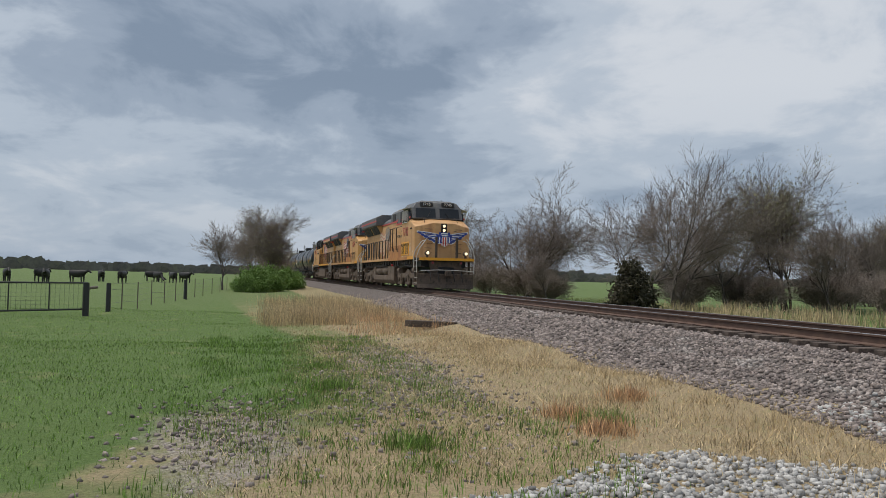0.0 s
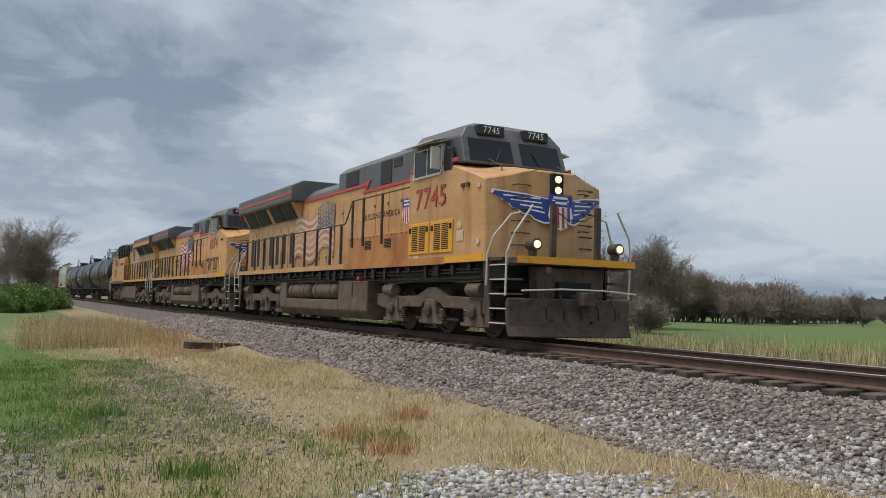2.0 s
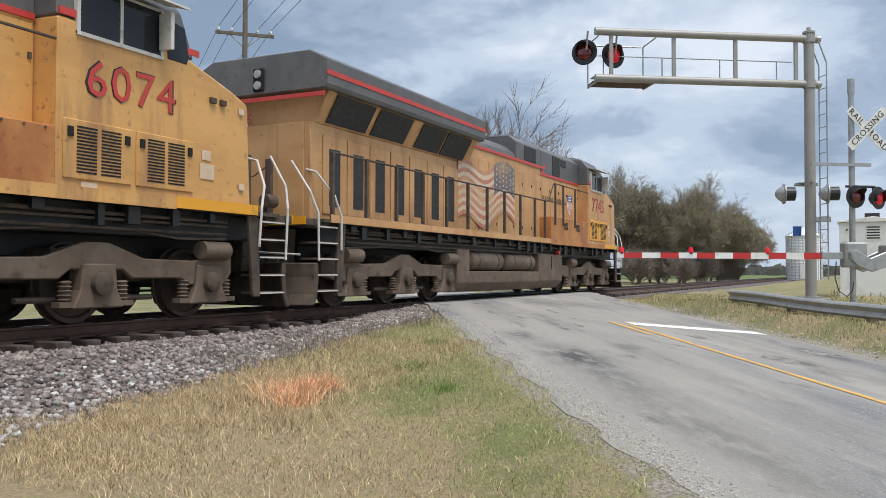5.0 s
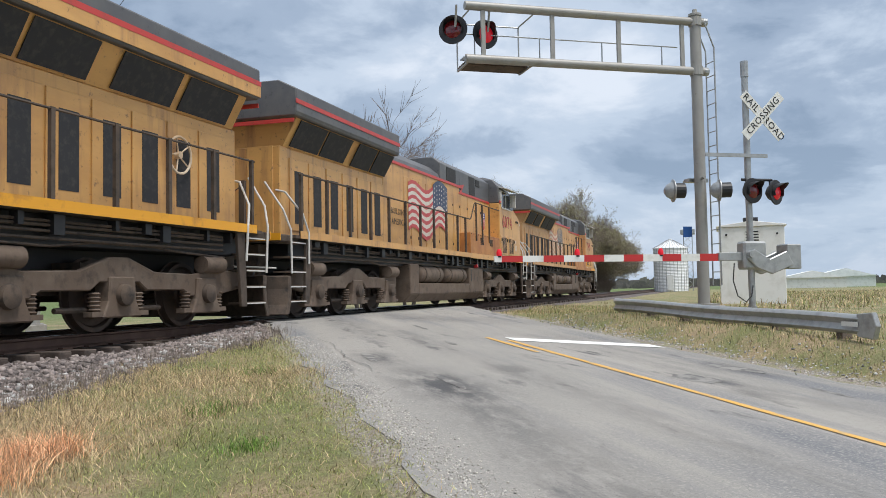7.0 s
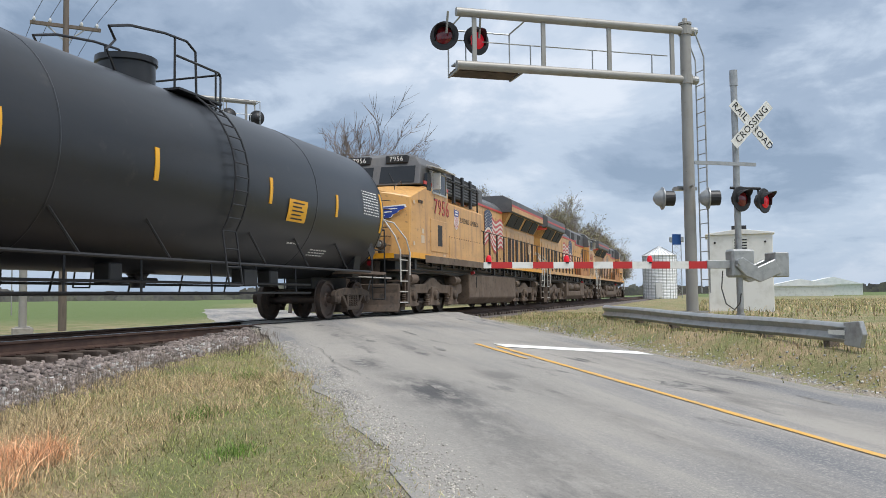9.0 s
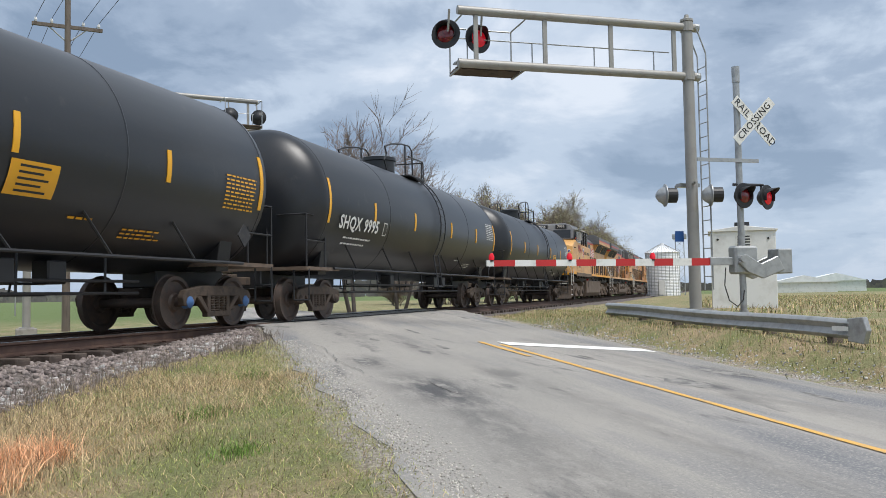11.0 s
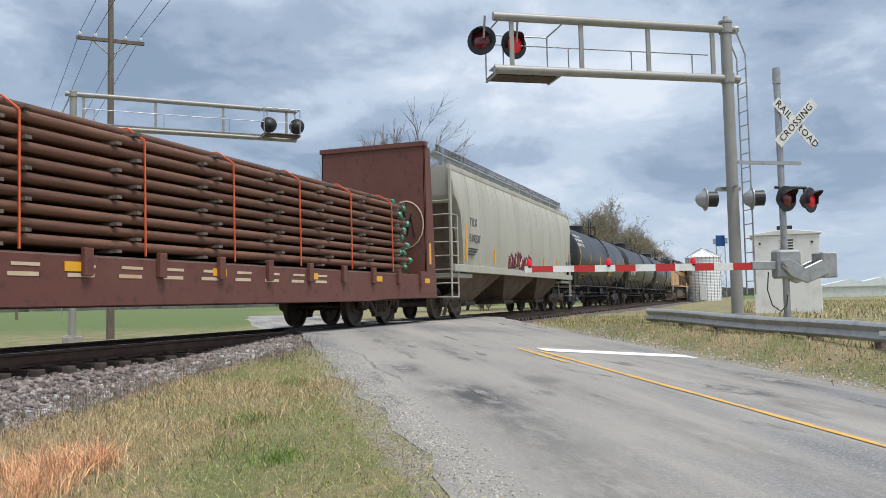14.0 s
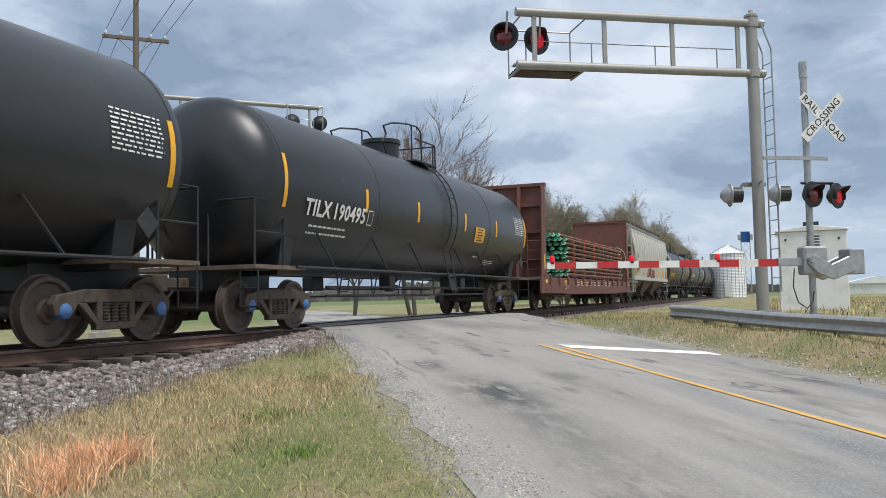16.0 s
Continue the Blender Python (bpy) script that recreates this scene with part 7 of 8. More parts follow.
            P("brake_pipe", Build().tube([(-2.6, s * 1.33, 1.15), (-1.4, s * 1.3, 1.2), (-0.6, s * 1.3, 1.26), (0.6, s * 1.3, 1.26), (1.4, s * 1.3, 1.18), (2.4, s * 1.33, 1.2)], 0.02), "dirt", parent=t)
        for ax in (-2.1, 0, 2.08):
            wheelset(t, ax, 0.533, wide=1.05)
    # front and rear steps, plow, couplers
    for e in (1, -1):
        P("end_platform", Build().box(min(e * 10.2, e * 10.95), max(e * 10.2, e * 10.95), -1.45, 1.45, 1.52, 1.66), "dirt", "", 0.02)
        P("end_stripe", Build().box(min(e * 10.95, e * 10.965), max(e * 10.95, e * 10.965), -1.45, 1.45, 1.54, 1.68), "bright_yellow", "yellow platform edge")
        pl = Build()
        pl.loft([[(e * 10.4, -0.8, 0.7), (e * 10.4, 0.8, 0.7), (e * 10.4, 0.85, 1.5), (e * 10.4, -0.85, 1.5)], [(e * 10.72, -0.8, 0.7), (e * 10.72, 0.8, 0.7), (e * 10.72, 0.85, 1.5), (e * 10.72, -0.85, 1.5)]])
        pl.loft([[(e * (10.72 + 0.36 * (1 - (y / 1.5) ** 2) + k), y, z) for y in np.linspace(-1.5, 1.5, 9)] + [(e * (10.60 + 0.36 * (1 - (y / 1.5) ** 2) + k), y, z) for y in np.linspace(1.5, -1.5, 9)] for z, k in ((0.1, 0.12), (0.3, 0.04), (0.6, 0.0), (0.86, 0.02))])
        P("plow", pl, "dirt", "dark pilot plow", 0.02)
        # solid near-black block standing in for the shaded recess round the coupler
        P("coupler_pocket", Build().box(min(e * 10.7, e * 10.86), max(e * 10.7, e * 10.86), -0.4, 0.4, 0.6, 1.2), "dark")
        coupler(L, e * 10.45, e)
        for k in range(5):
            P("hose", Build().tube([(e * 11.0, -0.9 + k * 0.42, 0.95), (e * 11.15, -0.9 + k * 0.42, 0.7), (e * 11.12, -0.85 + k * 0.42, 0.45)], 0.02), "black")
        for s in (-1, 1):
            P("step_side", Build().prism([(e * 9.72, 1.6), (e * 9.98, 1.6), (e * 10.04, 0.3), (e * 9.86, 0.3)], "y", min(s * 1.44, s * 1.5), max(s * 1.44, s * 1.5)), "dirt", "", 0.008)
            for k in range(5):
                z = 0.34 + k * 0.29
                x0, x1 = sorted((e * (10.02), e * (10.66)))
                P("step", Build().box(x0, x1, min(s * (1.12), s * 1.5), max(s * 1.12, s * 1.5), z, z + 0.035), "dirt_light", "worn steel step")
                P("step_edge", Build().box(x0, x1, min(s * 1.5, s * 1.51), max(s * 1.5, s * 1.51), z, z + 0.022), "rail_white", "white step edge")
            gr, g2 = Build(), Build()
            gr.tube([(e * 9.95, s * 1.54, 1.1), (e * 9.98, s * 1.56, 1.72), (e * 10.12, s * 1.5, 2.1), (e * 10.3, s * 1.2, 2.55), (e * 10.32, s * 1.0, 2.6)], 0.022, 8)
            g2.tube([(e * 10.66, s * 1.53, 0.9), (e * 10.70, s * 1.54, 1.75), (e * 10.8, s * 1.42, 2.15), (e * 10.85, s * 1.05, 2.7)], 0.022, 8)
            P("grab_rail", gr, "rail_white", "white painted grab rail")
            P("grab_rail", g2, "rail_white", "white painted grab rail")
        for s in (-0.55, 0.55):
            P("end_post", Build().box(min(e * 10.8, e * 10.88), max(e * 10.8, e * 10.88), s - 0.06, s + 0.06, 1.66, 2.75), "dirt")
        P("cut_lever", Build().tube([(e * 11.05, -1.4, 1.0), (e * 11.12, -0.5, 1.05), (e * 11.12, 0.5, 1.05), (e * 11.05, 1.4, 1.0)], 0.018, 6), "rail_white", "uncoupling lever")
        P("end_chain", Build().tube([(e * 10.85, -0.55, 2.65), (e * 10.85, -0.2, 2.45), (e * 10.85, 0.2, 2.45), (e * 10.85, 0.55, 2.65)], 0.012, 5), "dirt")
    # nose: lights, emblem, door
    hl = P("headlight", Build().box(10.0, 10.2, -0.15, 0.15, 3.02, 3.5), "dark", "twin headlight casing", 0.02)
    for z in (3.14, 3.37):
        P("headlight_lens", Build().turn([(0, 0.078), (0.03, 0.072), (0.035, 0.01)], (10.2, 0, z), "x", 16), "lamp" if lit else "lens", "round headlight", smooth=True, parent=hl)
    for s in (-1, 1):
        d = P("ditch_light", Build().rod((10.72, s * 1.02, 1.92), (10.98, s * 1.02, 1.92), 0.12, n=14).box(10.75, 10.9, s * 1.02 - 0.05, s * 1.02 + 0.05, 1.62, 1.85), "dirt", "ditch light", smooth=False)
        P("ditch_lens", Build().turn([(0, 0.08), (0.025, 0.07), (0.03, 0.01)], (10.98, s * 1.02, 1.92), "x", 16), "lamp" if lit else "lens", "round lamp lens", parent=d)
        P("red_marker", Build().rod((10.96, s * 0.75, 1.42), (10.99, s * 0.75, 1.42), 0.07, n=10), "red_dim", "small red marker")
        wing_emblem(L, pose(10.325, s * 0.15, 2.78, 90, 0, 90 + 21.9 * s) @ pose(0, 0, 0, -3, 0, 0), 1.12, s < 0)
    P("nose_grabs", Build().tube([(10.15, 0.55, 3.1), (10.28, 0.55, 3.1), (10.28, 0.75, 3.08), (10.12, 0.75, 3.08)], 0.014).tube([(10.18, 0.55, 2.3), (10.3, 0.55, 2.3), (10.3, 0.75, 2.3), (10.18, 0.75, 2.3)], 0.014).tube([(8.8, -0.9, 3.78), (8.85, -0.9, 3.9), (9.4, -0.9, 3.68), (9.4, -0.9, 3.55)], 0.014).tube([(8.8, 0.9, 3.78), (8.85, 0.9, 3.9), (9.4, 0.9, 3.68), (9.4, 0.9, 3.55)], 0.014), "dirt", "small grab irons")
    shield(L, pose(10.30, 0, 2.68, 90, 0, 90) @ pose(0, 0, 0, -3, 0, 0), 1.05)
    # rear: lights and number
    rl = P("rear_light", Build().box(-10.5, -10.32, -0.12, 0.12, 4.12, 4.55), "dark", "twin rear lamp casing", 0.015)
    for z in (4.22, 4.44):
        P("rear_lens", Build().turn([(0, 0.085), (-0.03, 0.08), (-0.035, 0.01)], (-10.5, 0, z), "x", 14), "lens", parent=rl)
    P("rear_stripe", Build().box(-10.475, -10.45, -1.5, 1.5, 3.92, 4.0), "red", "thin red stripe")
    lettering("rear_number", number, 0.28, "red", L, pose(-10.328, 0.55, 3.62, 90, 0, -90), "red numerals")
    P("rear_door", Build().box(-10.345, -10.32, -0.95, -0.35, 1.7, 3.5), "yellow", "", 0.008)
    if not forward:
        hw = P("handbrake_wheel", Build().tube([(-8.5 + 0.3 * math.cos(2 * math.pi * k / 20), 1.2, 2.78 + 0.3 * math.sin(2 * math.pi * k / 20)) for k in range(21)], 0.022, 6), "faded_white", "pale spoked handbrake wheel")
        for k in range(5):
            w = 2 * math.pi * k / 5
            P("spoke", Build().rod((-8.5, 1.17, 2.78), (-8.5 + 0.3 * math.cos(w), 1.2, 2.78 + 0.3 * math.sin(w)), 0.014, n=5), "faded_white", parent=hw)
        P("hub", Build().rod((-8.5, 1.1, 2.78), (-8.5, 1.22, 2.78), 0.06, n=10), "faded_white", parent=hw)
    P("horn", Build().rod((5.6, 0, 4.72), (6.0, 0, 4.72), 0.05, 0.1, 10).rod((5.6, 0.14, 4.72), (6.1, 0.14, 4.72), 0.05, 0.1, 10), "dirt", "roof horn")
    P("antenna", Build().rod((7.2, 0.5, 4.7), (7.2, 0.5, 5.0), 0.02, n=6).cbox((7.0, -0.3, 4.78), (0.3, 0.3, 0.12)), "dirt", "roof aerials")
    return L


def tank_car(label, reach, mark=None, markmat="white", caps="dirt", yellow_panel=True, r=1.58, zc=2.63, seed=1, stripes=(1.62, 4.35)):
    """reach: from the middle to a truck's centre."""
    T = thing("tank_car", label, "tank car")
    food = markmat == "amber"
    P = lambda name, b, mat, lab="", bevel=0.0, smooth=False, at=None, parent=None: part(name, b, mat, parent or T, lab, bevel, smooth, at)
    half = reach + 2.03
    e = half - 0.62
    prof = [(-e + 0.78 * (1 - math.cos(a)), max(0.02, r * math.sin(a))) for a in [math.pi / 2 * k / 9 for k in range(10)]]
    body = prof + [(-x, q) for x, q in reversed(prof)]
    P("tank", Build().turn(body, (0, 0, zc), "x", 48), "tank", "glossy black tank shell", smooth=True)
    for x in (-e + 0.80, -e * 0.45, e * 0.45, e - 0.80):
        P("weld_band", Build().turn([(-0.02, r + 0.002), (0, r + 0.008), (0.02, r + 0.002)], (x, 0, zc), "x", 48), "tank")
    # manway, platform and ladder
    P("manway", Build().turn([(r - 0.1, 0.48), (r + 0.28, 0.48), (r + 0.3, 0.52), (r + 0.4, 0.52), (r + 0.46, 0.3), (r + 0.47, 0.02)], (-0.35, 0, zc), "z", 20), "tank", "round manway dome", smooth=True)
    pf = Build()
    top = zc + r
    for s in (-1, 1):
        pf.box(-0.2, 1.15, min(s * 0.52, s * 0.95), max(s * 0.52, s * 0.95), top - 0.16, top - 0.12)
        pf.tube([(-1.55, s * 0.72, top - 0.15), (-1.75, s * 0.72, top + 0.12), (-1.55, s * 0.72, top + 0.32), (-1.7, s * 0.72, top + 0.5), (-1.2, s * 0.72, top + 0.66), (-0.3, s * 0.72, top + 0.8), (0.35, s * 0.72, top + 0.84), (0.62, s * 0.72, top + 0.72), (0.66, s * 0.72, top - 0.2)], 0.024, 6)
        pf.rod((0.0, s * 0.72, top + 0.82), (0.0, s * 0.72, top - 0.2), 0.022, n=6)
        pf.tube([(-0.2, s * 0.9, top + 0.42), (1.1, s * 0.9, top + 0.44), (1.16, s * 0.9, top + 0.38), (1.16, s * 0.9, top - 0.3)], 0.022, 6)
        pf.rod((1.0, s * 0.9, top + 0.44), (1.0, s * 0.9, top - 0.3), 0.02, n=6)
    pf.rod((1.16, -0.9, top + 0.42), (1.16, 0.9, top + 0.42), 0.02, n=6)
    P("platform", pf, "black", "top platform with railings")
    for s in (-1, 1):
        lad = Build()
        arc = [(s * (r + 0.1) * math.cos(a), zc + (r + 0.1) * math.sin(a)) for a in np.linspace(-0.55, 1.0, 12)]
        arc = [(s * 1.62, 0.75)] + arc
        for x in (0.3, 0.74):
            lad.tube([(x, y, z) for y, z in arc], 0.018, 6)
        for k in range(len(arc) - 1):
            (ya, za), (yb, zb) = arc[k], arc[k + 1]
            m = max(1, int(math.hypot(yb - ya, zb - za) / 0.3))
            for i in range(m):
                t = i / m
                lad.rod((0.3, ya + (yb - ya) * t, za + (zb - za) * t), (0.74, ya + (yb - ya) * t, za + (zb - za) * t), 0.014, n=5)
        P("ladder", lad, "black", "curved side ladder")
        P("side_rail", Build().rod((-e + 1.3, s * 1.5, 1.13), (e - 1.3, s * 1.5, 1.13), 0.028, n=8), "black", "long side hand rail")
        br = Build()
        for x in (-5.6, -3.2, -1.2, 1.8, 3.6, 5.6):
            br.rod((x, s * 1.5, 1.13), (x - 0.5, s * 1.36, 1.82), 0.022, n=5)
        P("rail_bracket", br, "black")
        # conspicuity stripes
        for k, x in enumerate((-e + 0.86, -stripes[1], -stripes[0], stripes[0], stripes[1], e - 0.86)):
            big = k in (0, 5)
            st = Build()
            h0, h1 = (-0.30, 0.30) if big else (-0.19, 0.11)
            pts = [(s * (r + 0.012) * math.cos(a), zc + (r + 0.012) * math.sin(a)) for a in np.linspace(h0, h1, 6)]
            for (ya, za), (yb, zb) in zip(pts, pts[1:]):
                st.add([(x - 0.05, ya, za), (x + 0.05, ya, za), (x + 0.05, yb, zb), (x - 0.05, yb, zb), (x - 0.05, ya * 0.99, za), (x + 0.05, ya * 0.99, za), (x + 0.05, yb * 0.99, zb), (x - 0.05, yb * 0.99, zb)], [(0, 1, 2, 3), (7, 6, 5, 4), (0, 4, 5, 1), (1, 5, 6, 2), (2, 6, 7, 3), (3, 7, 4, 0)])
            P("reflective_stripe", st, "amber", "yellow reflective stripe")

        def panel(name, x0, x1, a0, a1, mat, lab, lines=0, linemat="white", lift=0.012, parent=None):
            b = Build()
            angs = np.linspace(a0, a1, 5)
            for p, q in zip(angs, angs[1:]):
                rr = r + lift
                b.add([(x0, s * rr * math.cos(p), zc + rr * math.sin(p)), (x1, s * rr * math.cos(p), zc + rr * math.sin(p)), (x1, s * rr * math.cos(q), zc + rr * math.sin(q)), (x0, s * rr * math.cos(q), zc + rr * math.sin(q))], [(0, 1, 2, 3)])
            return P(name, b, mat, lab, parent=parent)

        def rows(x0, x1, a_hi, n, mat, seed, gap=0.045, h=0.022, sparse=0.75):
            rnd = random.Random(seed)
            b = Build()
            for k in range(n):
                a0 = a_hi - k * gap
                x = x0
                end = x0 + (x1 - x0) * rnd.uniform(sparse, 1)
                while x < end:
                    w = rnd.uniform(0.05, 0.16)
                    rr = r + 0.013
                    b.add([(x, s * rr * math.cos(a0), zc + rr * math.sin(a0)), (min(x + w, end), s * rr * math.cos(a0), zc + rr * math.sin(a0)), (min(x + w, end), s * rr * math.cos(a0 + h), zc + rr * math.sin(a0 + h)), (x, s * rr * math.cos(a0 + h), zc + rr * math.sin(a0 + h))], [(0, 1, 2, 3)])
                    x += w + 0.035
            tagged(P("stencil_lines", b, mat, "rows of small stencilled data"), kind="stuff")

        yaw = 0 if s < 0 else 180
        lx = (-e + 2.75) if s < 0 else (e - 2.75)
        drop = 0.26 if markmat == "white" else 0.37
        if mark:
            for word, dx in zip(mark.split(), (-0.75, 0.5)):
                lettering("car_mark", word, 0.43, markmat, T, pose(lx + dx * (1 if s < 0 else -1), s * (r + 0.03) * math.cos(drop), zc - (r + 0.03) * math.sin(drop), 90 + math.degrees(drop), 0, yaw), "stencilled reporting mark", bold=0.010)
            frame_x = lx + (1.45 if s < 0 else -1.45)
            plate = panel("plate_mark", frame_x - 0.12, frame_x + 0.12, -drop - 0.1, -drop + 0.1, markmat, "small outlined plate mark", lift=0.008)
            panel("plate_field", frame_x - 0.1, frame_x + 0.1, -drop - 0.087, -drop + 0.087, "tank", "dark field", lift=0.012, parent=plate)
        rows(lx - 0.9, lx + 0.7, -drop - 0.22, 2, markmat, seed, 0.09, 0.026)
        sg = 1 if s < 0 else -1
        rows(sg * (e - 1.55) - 0.5, sg * (e - 1.55) + 0.5, 0.0 if food else 0.27, 9, markmat if mark else "white", seed + 3, 0.042, 0.016, 0.92)
        rows(sg * 4.6 - 0.5, sg * 4.6 + 0.5, -0.70, 3, markmat if mark else "white", seed + 7, 0.045, 0.018)
        rows(sg * 3.2 - 0.28, sg * 3.2 + 0.28, -0.64, 1, markmat if mark else "white", seed + 9, 0.045, 0.022)
        if food:
            for k, words in enumerate(("INEDIBLE - NOT", "INTENDED FOR", "HUMAN FOOD")):
                a = 0.62 - 0.15 * k
                fx = (-1 if s < 0 else 1) * (e - 0.35)
                lettering("warning_words", words, 0.24, "white", T, pose(fx - (-1 if s < 0 else 1) * 0.95, s * (r + 0.03) * math.cos(a), zc + (r + 0.03) * math.sin(a), 90 - math.degrees(a), 0, yaw), "white stencilled words")
        if yellow_panel:
            px, pa = (2.1, -0.5) if food else (2.87, -0.35)
            panel("hazard_panel", sg * px - 0.4, sg * px + 0.4, pa, pa + 0.27, "amber", "yellow emergency panel")
            rnd = random.Random(seed)
            pb = Build()
            for k in range(5):
                a0 = pa + 0.03 + k * 0.048
                rr = r + 0.016
                pb.add([(sg * px - 0.25, s * rr * math.cos(a0), zc + rr * math.sin(a0)), (sg * px + 0.25 - 0.1 * (k % 2), s * rr * math.cos(a0), zc + rr * math.sin(a0)), (sg * px + 0.25 - 0.1 * (k % 2), s * rr * math.cos(a0 + 0.018), zc + rr * math.sin(a0 + 0.018)), (sg * px - 0.25, s * rr * math.cos(a0 + 0.018), zc + rr * math.sin(a0 + 0.018))], [(0, 1, 2, 3)])
            P("hazard_lines", pb, "black")
        dm = part("placard_holder", Build().box(-0.15, 0.15, -0.012, 0.012, -0.15, 0.15), "screen", T, "diamond placard holder", at=pose(-lx * 1.25, s * 1.56, 1.62, 0, 45, 0))
    # ends: stub sill, platform, rails
    for q in (-1, 1):
        P("stub_sill", Build().box(min(q * (e - 2.2), q * (half - 0.75)), max(q * (e - 2.2), q * (half - 0.75)), -0.35, 0.35, 0.72, 1.12), "black", "", 0.02)
        P("saddle", Build().prism([(-1.15, 1.0), (1.15, 1.0), (1.3, 1.95), (0.9, 1.45), (0, 1.15), (-0.9, 1.45), (-1.3, 1.95)], "x", q * reach - 0.2, q * reach + 0.2), "black", "tank saddle", 0.01)
        P("end_platform", Build().box(min(q * (e - 1.7), q * (half - 0.72)), max(q * (e - 1.7), q * (half - 0.72)), -1.45, 1.45, 1.08, 1.15), "dirt_light", "dusty grated end platform")
        for s in (-1, 1):
            er = Build()
            x0, x1 = q * (half - 1.62), q * (half - 0.74)
            er.tube([(x0, s * 1.42, 1.15), (x0, s * 1.42, 2.25), (x1, s * 1.42, 2.25), (x1, s * 1.42, 1.15)], 0.022, 6)
            er.rod((x0, s * 1.42, 1.7), (x1, s * 1.42, 1.7), 0.018, n=6)
            er.tube([(x1, s * 1.42, 2.25), (x1, s * 0.5, 2.25), (x1, s * 0.5, 1.15)], 0.022, 6)
            for z in (0.45, 0.75):
                er.rod((x1 - q * 0.05, s * 1.1, z), (x1 - q * 0.05, s * 1.45, z), 0.018, n=6)
            er.rod((x1 - q * 0.05, s * 1.1, 0.45), (x1 - q * 0.05, s * 1.1, 1.1), 0.018, n=6).rod((x1 - q * 0.05, s * 1.45, 0.45), (x1 - q * 0.05, s * 1.45, 1.1), 0.018, n=6)
            P("end_rail", er, "black", "end platform hand rail")
        coupler(T, q * (half - 0.78), q)
        freight_truck(T, q * reach, caps)
    P("outlet", Build().turn([(0, 0.12), (0.2, 0.16), (0.35, 0.3), (0.5, 0.32)], (0, 0, 0.72), "z", 14).rod((-0.5, 0, 0.85), (0.5, 0, 0.85), 0.05), "black", "bottom outlet valve")
    for x, y, w in ((2.2, -0.8, 0.5), (3.3, -0.7, 0.35), (-2.6, 0.75, 0.5), (-1.7, -0.75, 0.3)):
        P("brake_valve", Build().box(x - w / 2, x + w / 2, y - 0.15, y + 0.15, 0.75, 1.08), "black", "brake valve box under the tank", 0.02)
    for s in (-1, 1):
        for z in (0.80, 0.62):
            P("brake_pipe", Build().rod((-e + 3.4, s * 0.9, z), (e - 3.4, s * 0.9, z), 0.024, n=6), "black", "thin brake pipe under the tank")
        for x in (-4.4, -2.8, -1.1, 0.9, 2.5, 4.2):
            P("pipe_hanger", Build().rod((x, s * 0.9, 0.6), (x + 0.12, s * 0.8, 1.35), 0.02, n=5), "black")
    return T


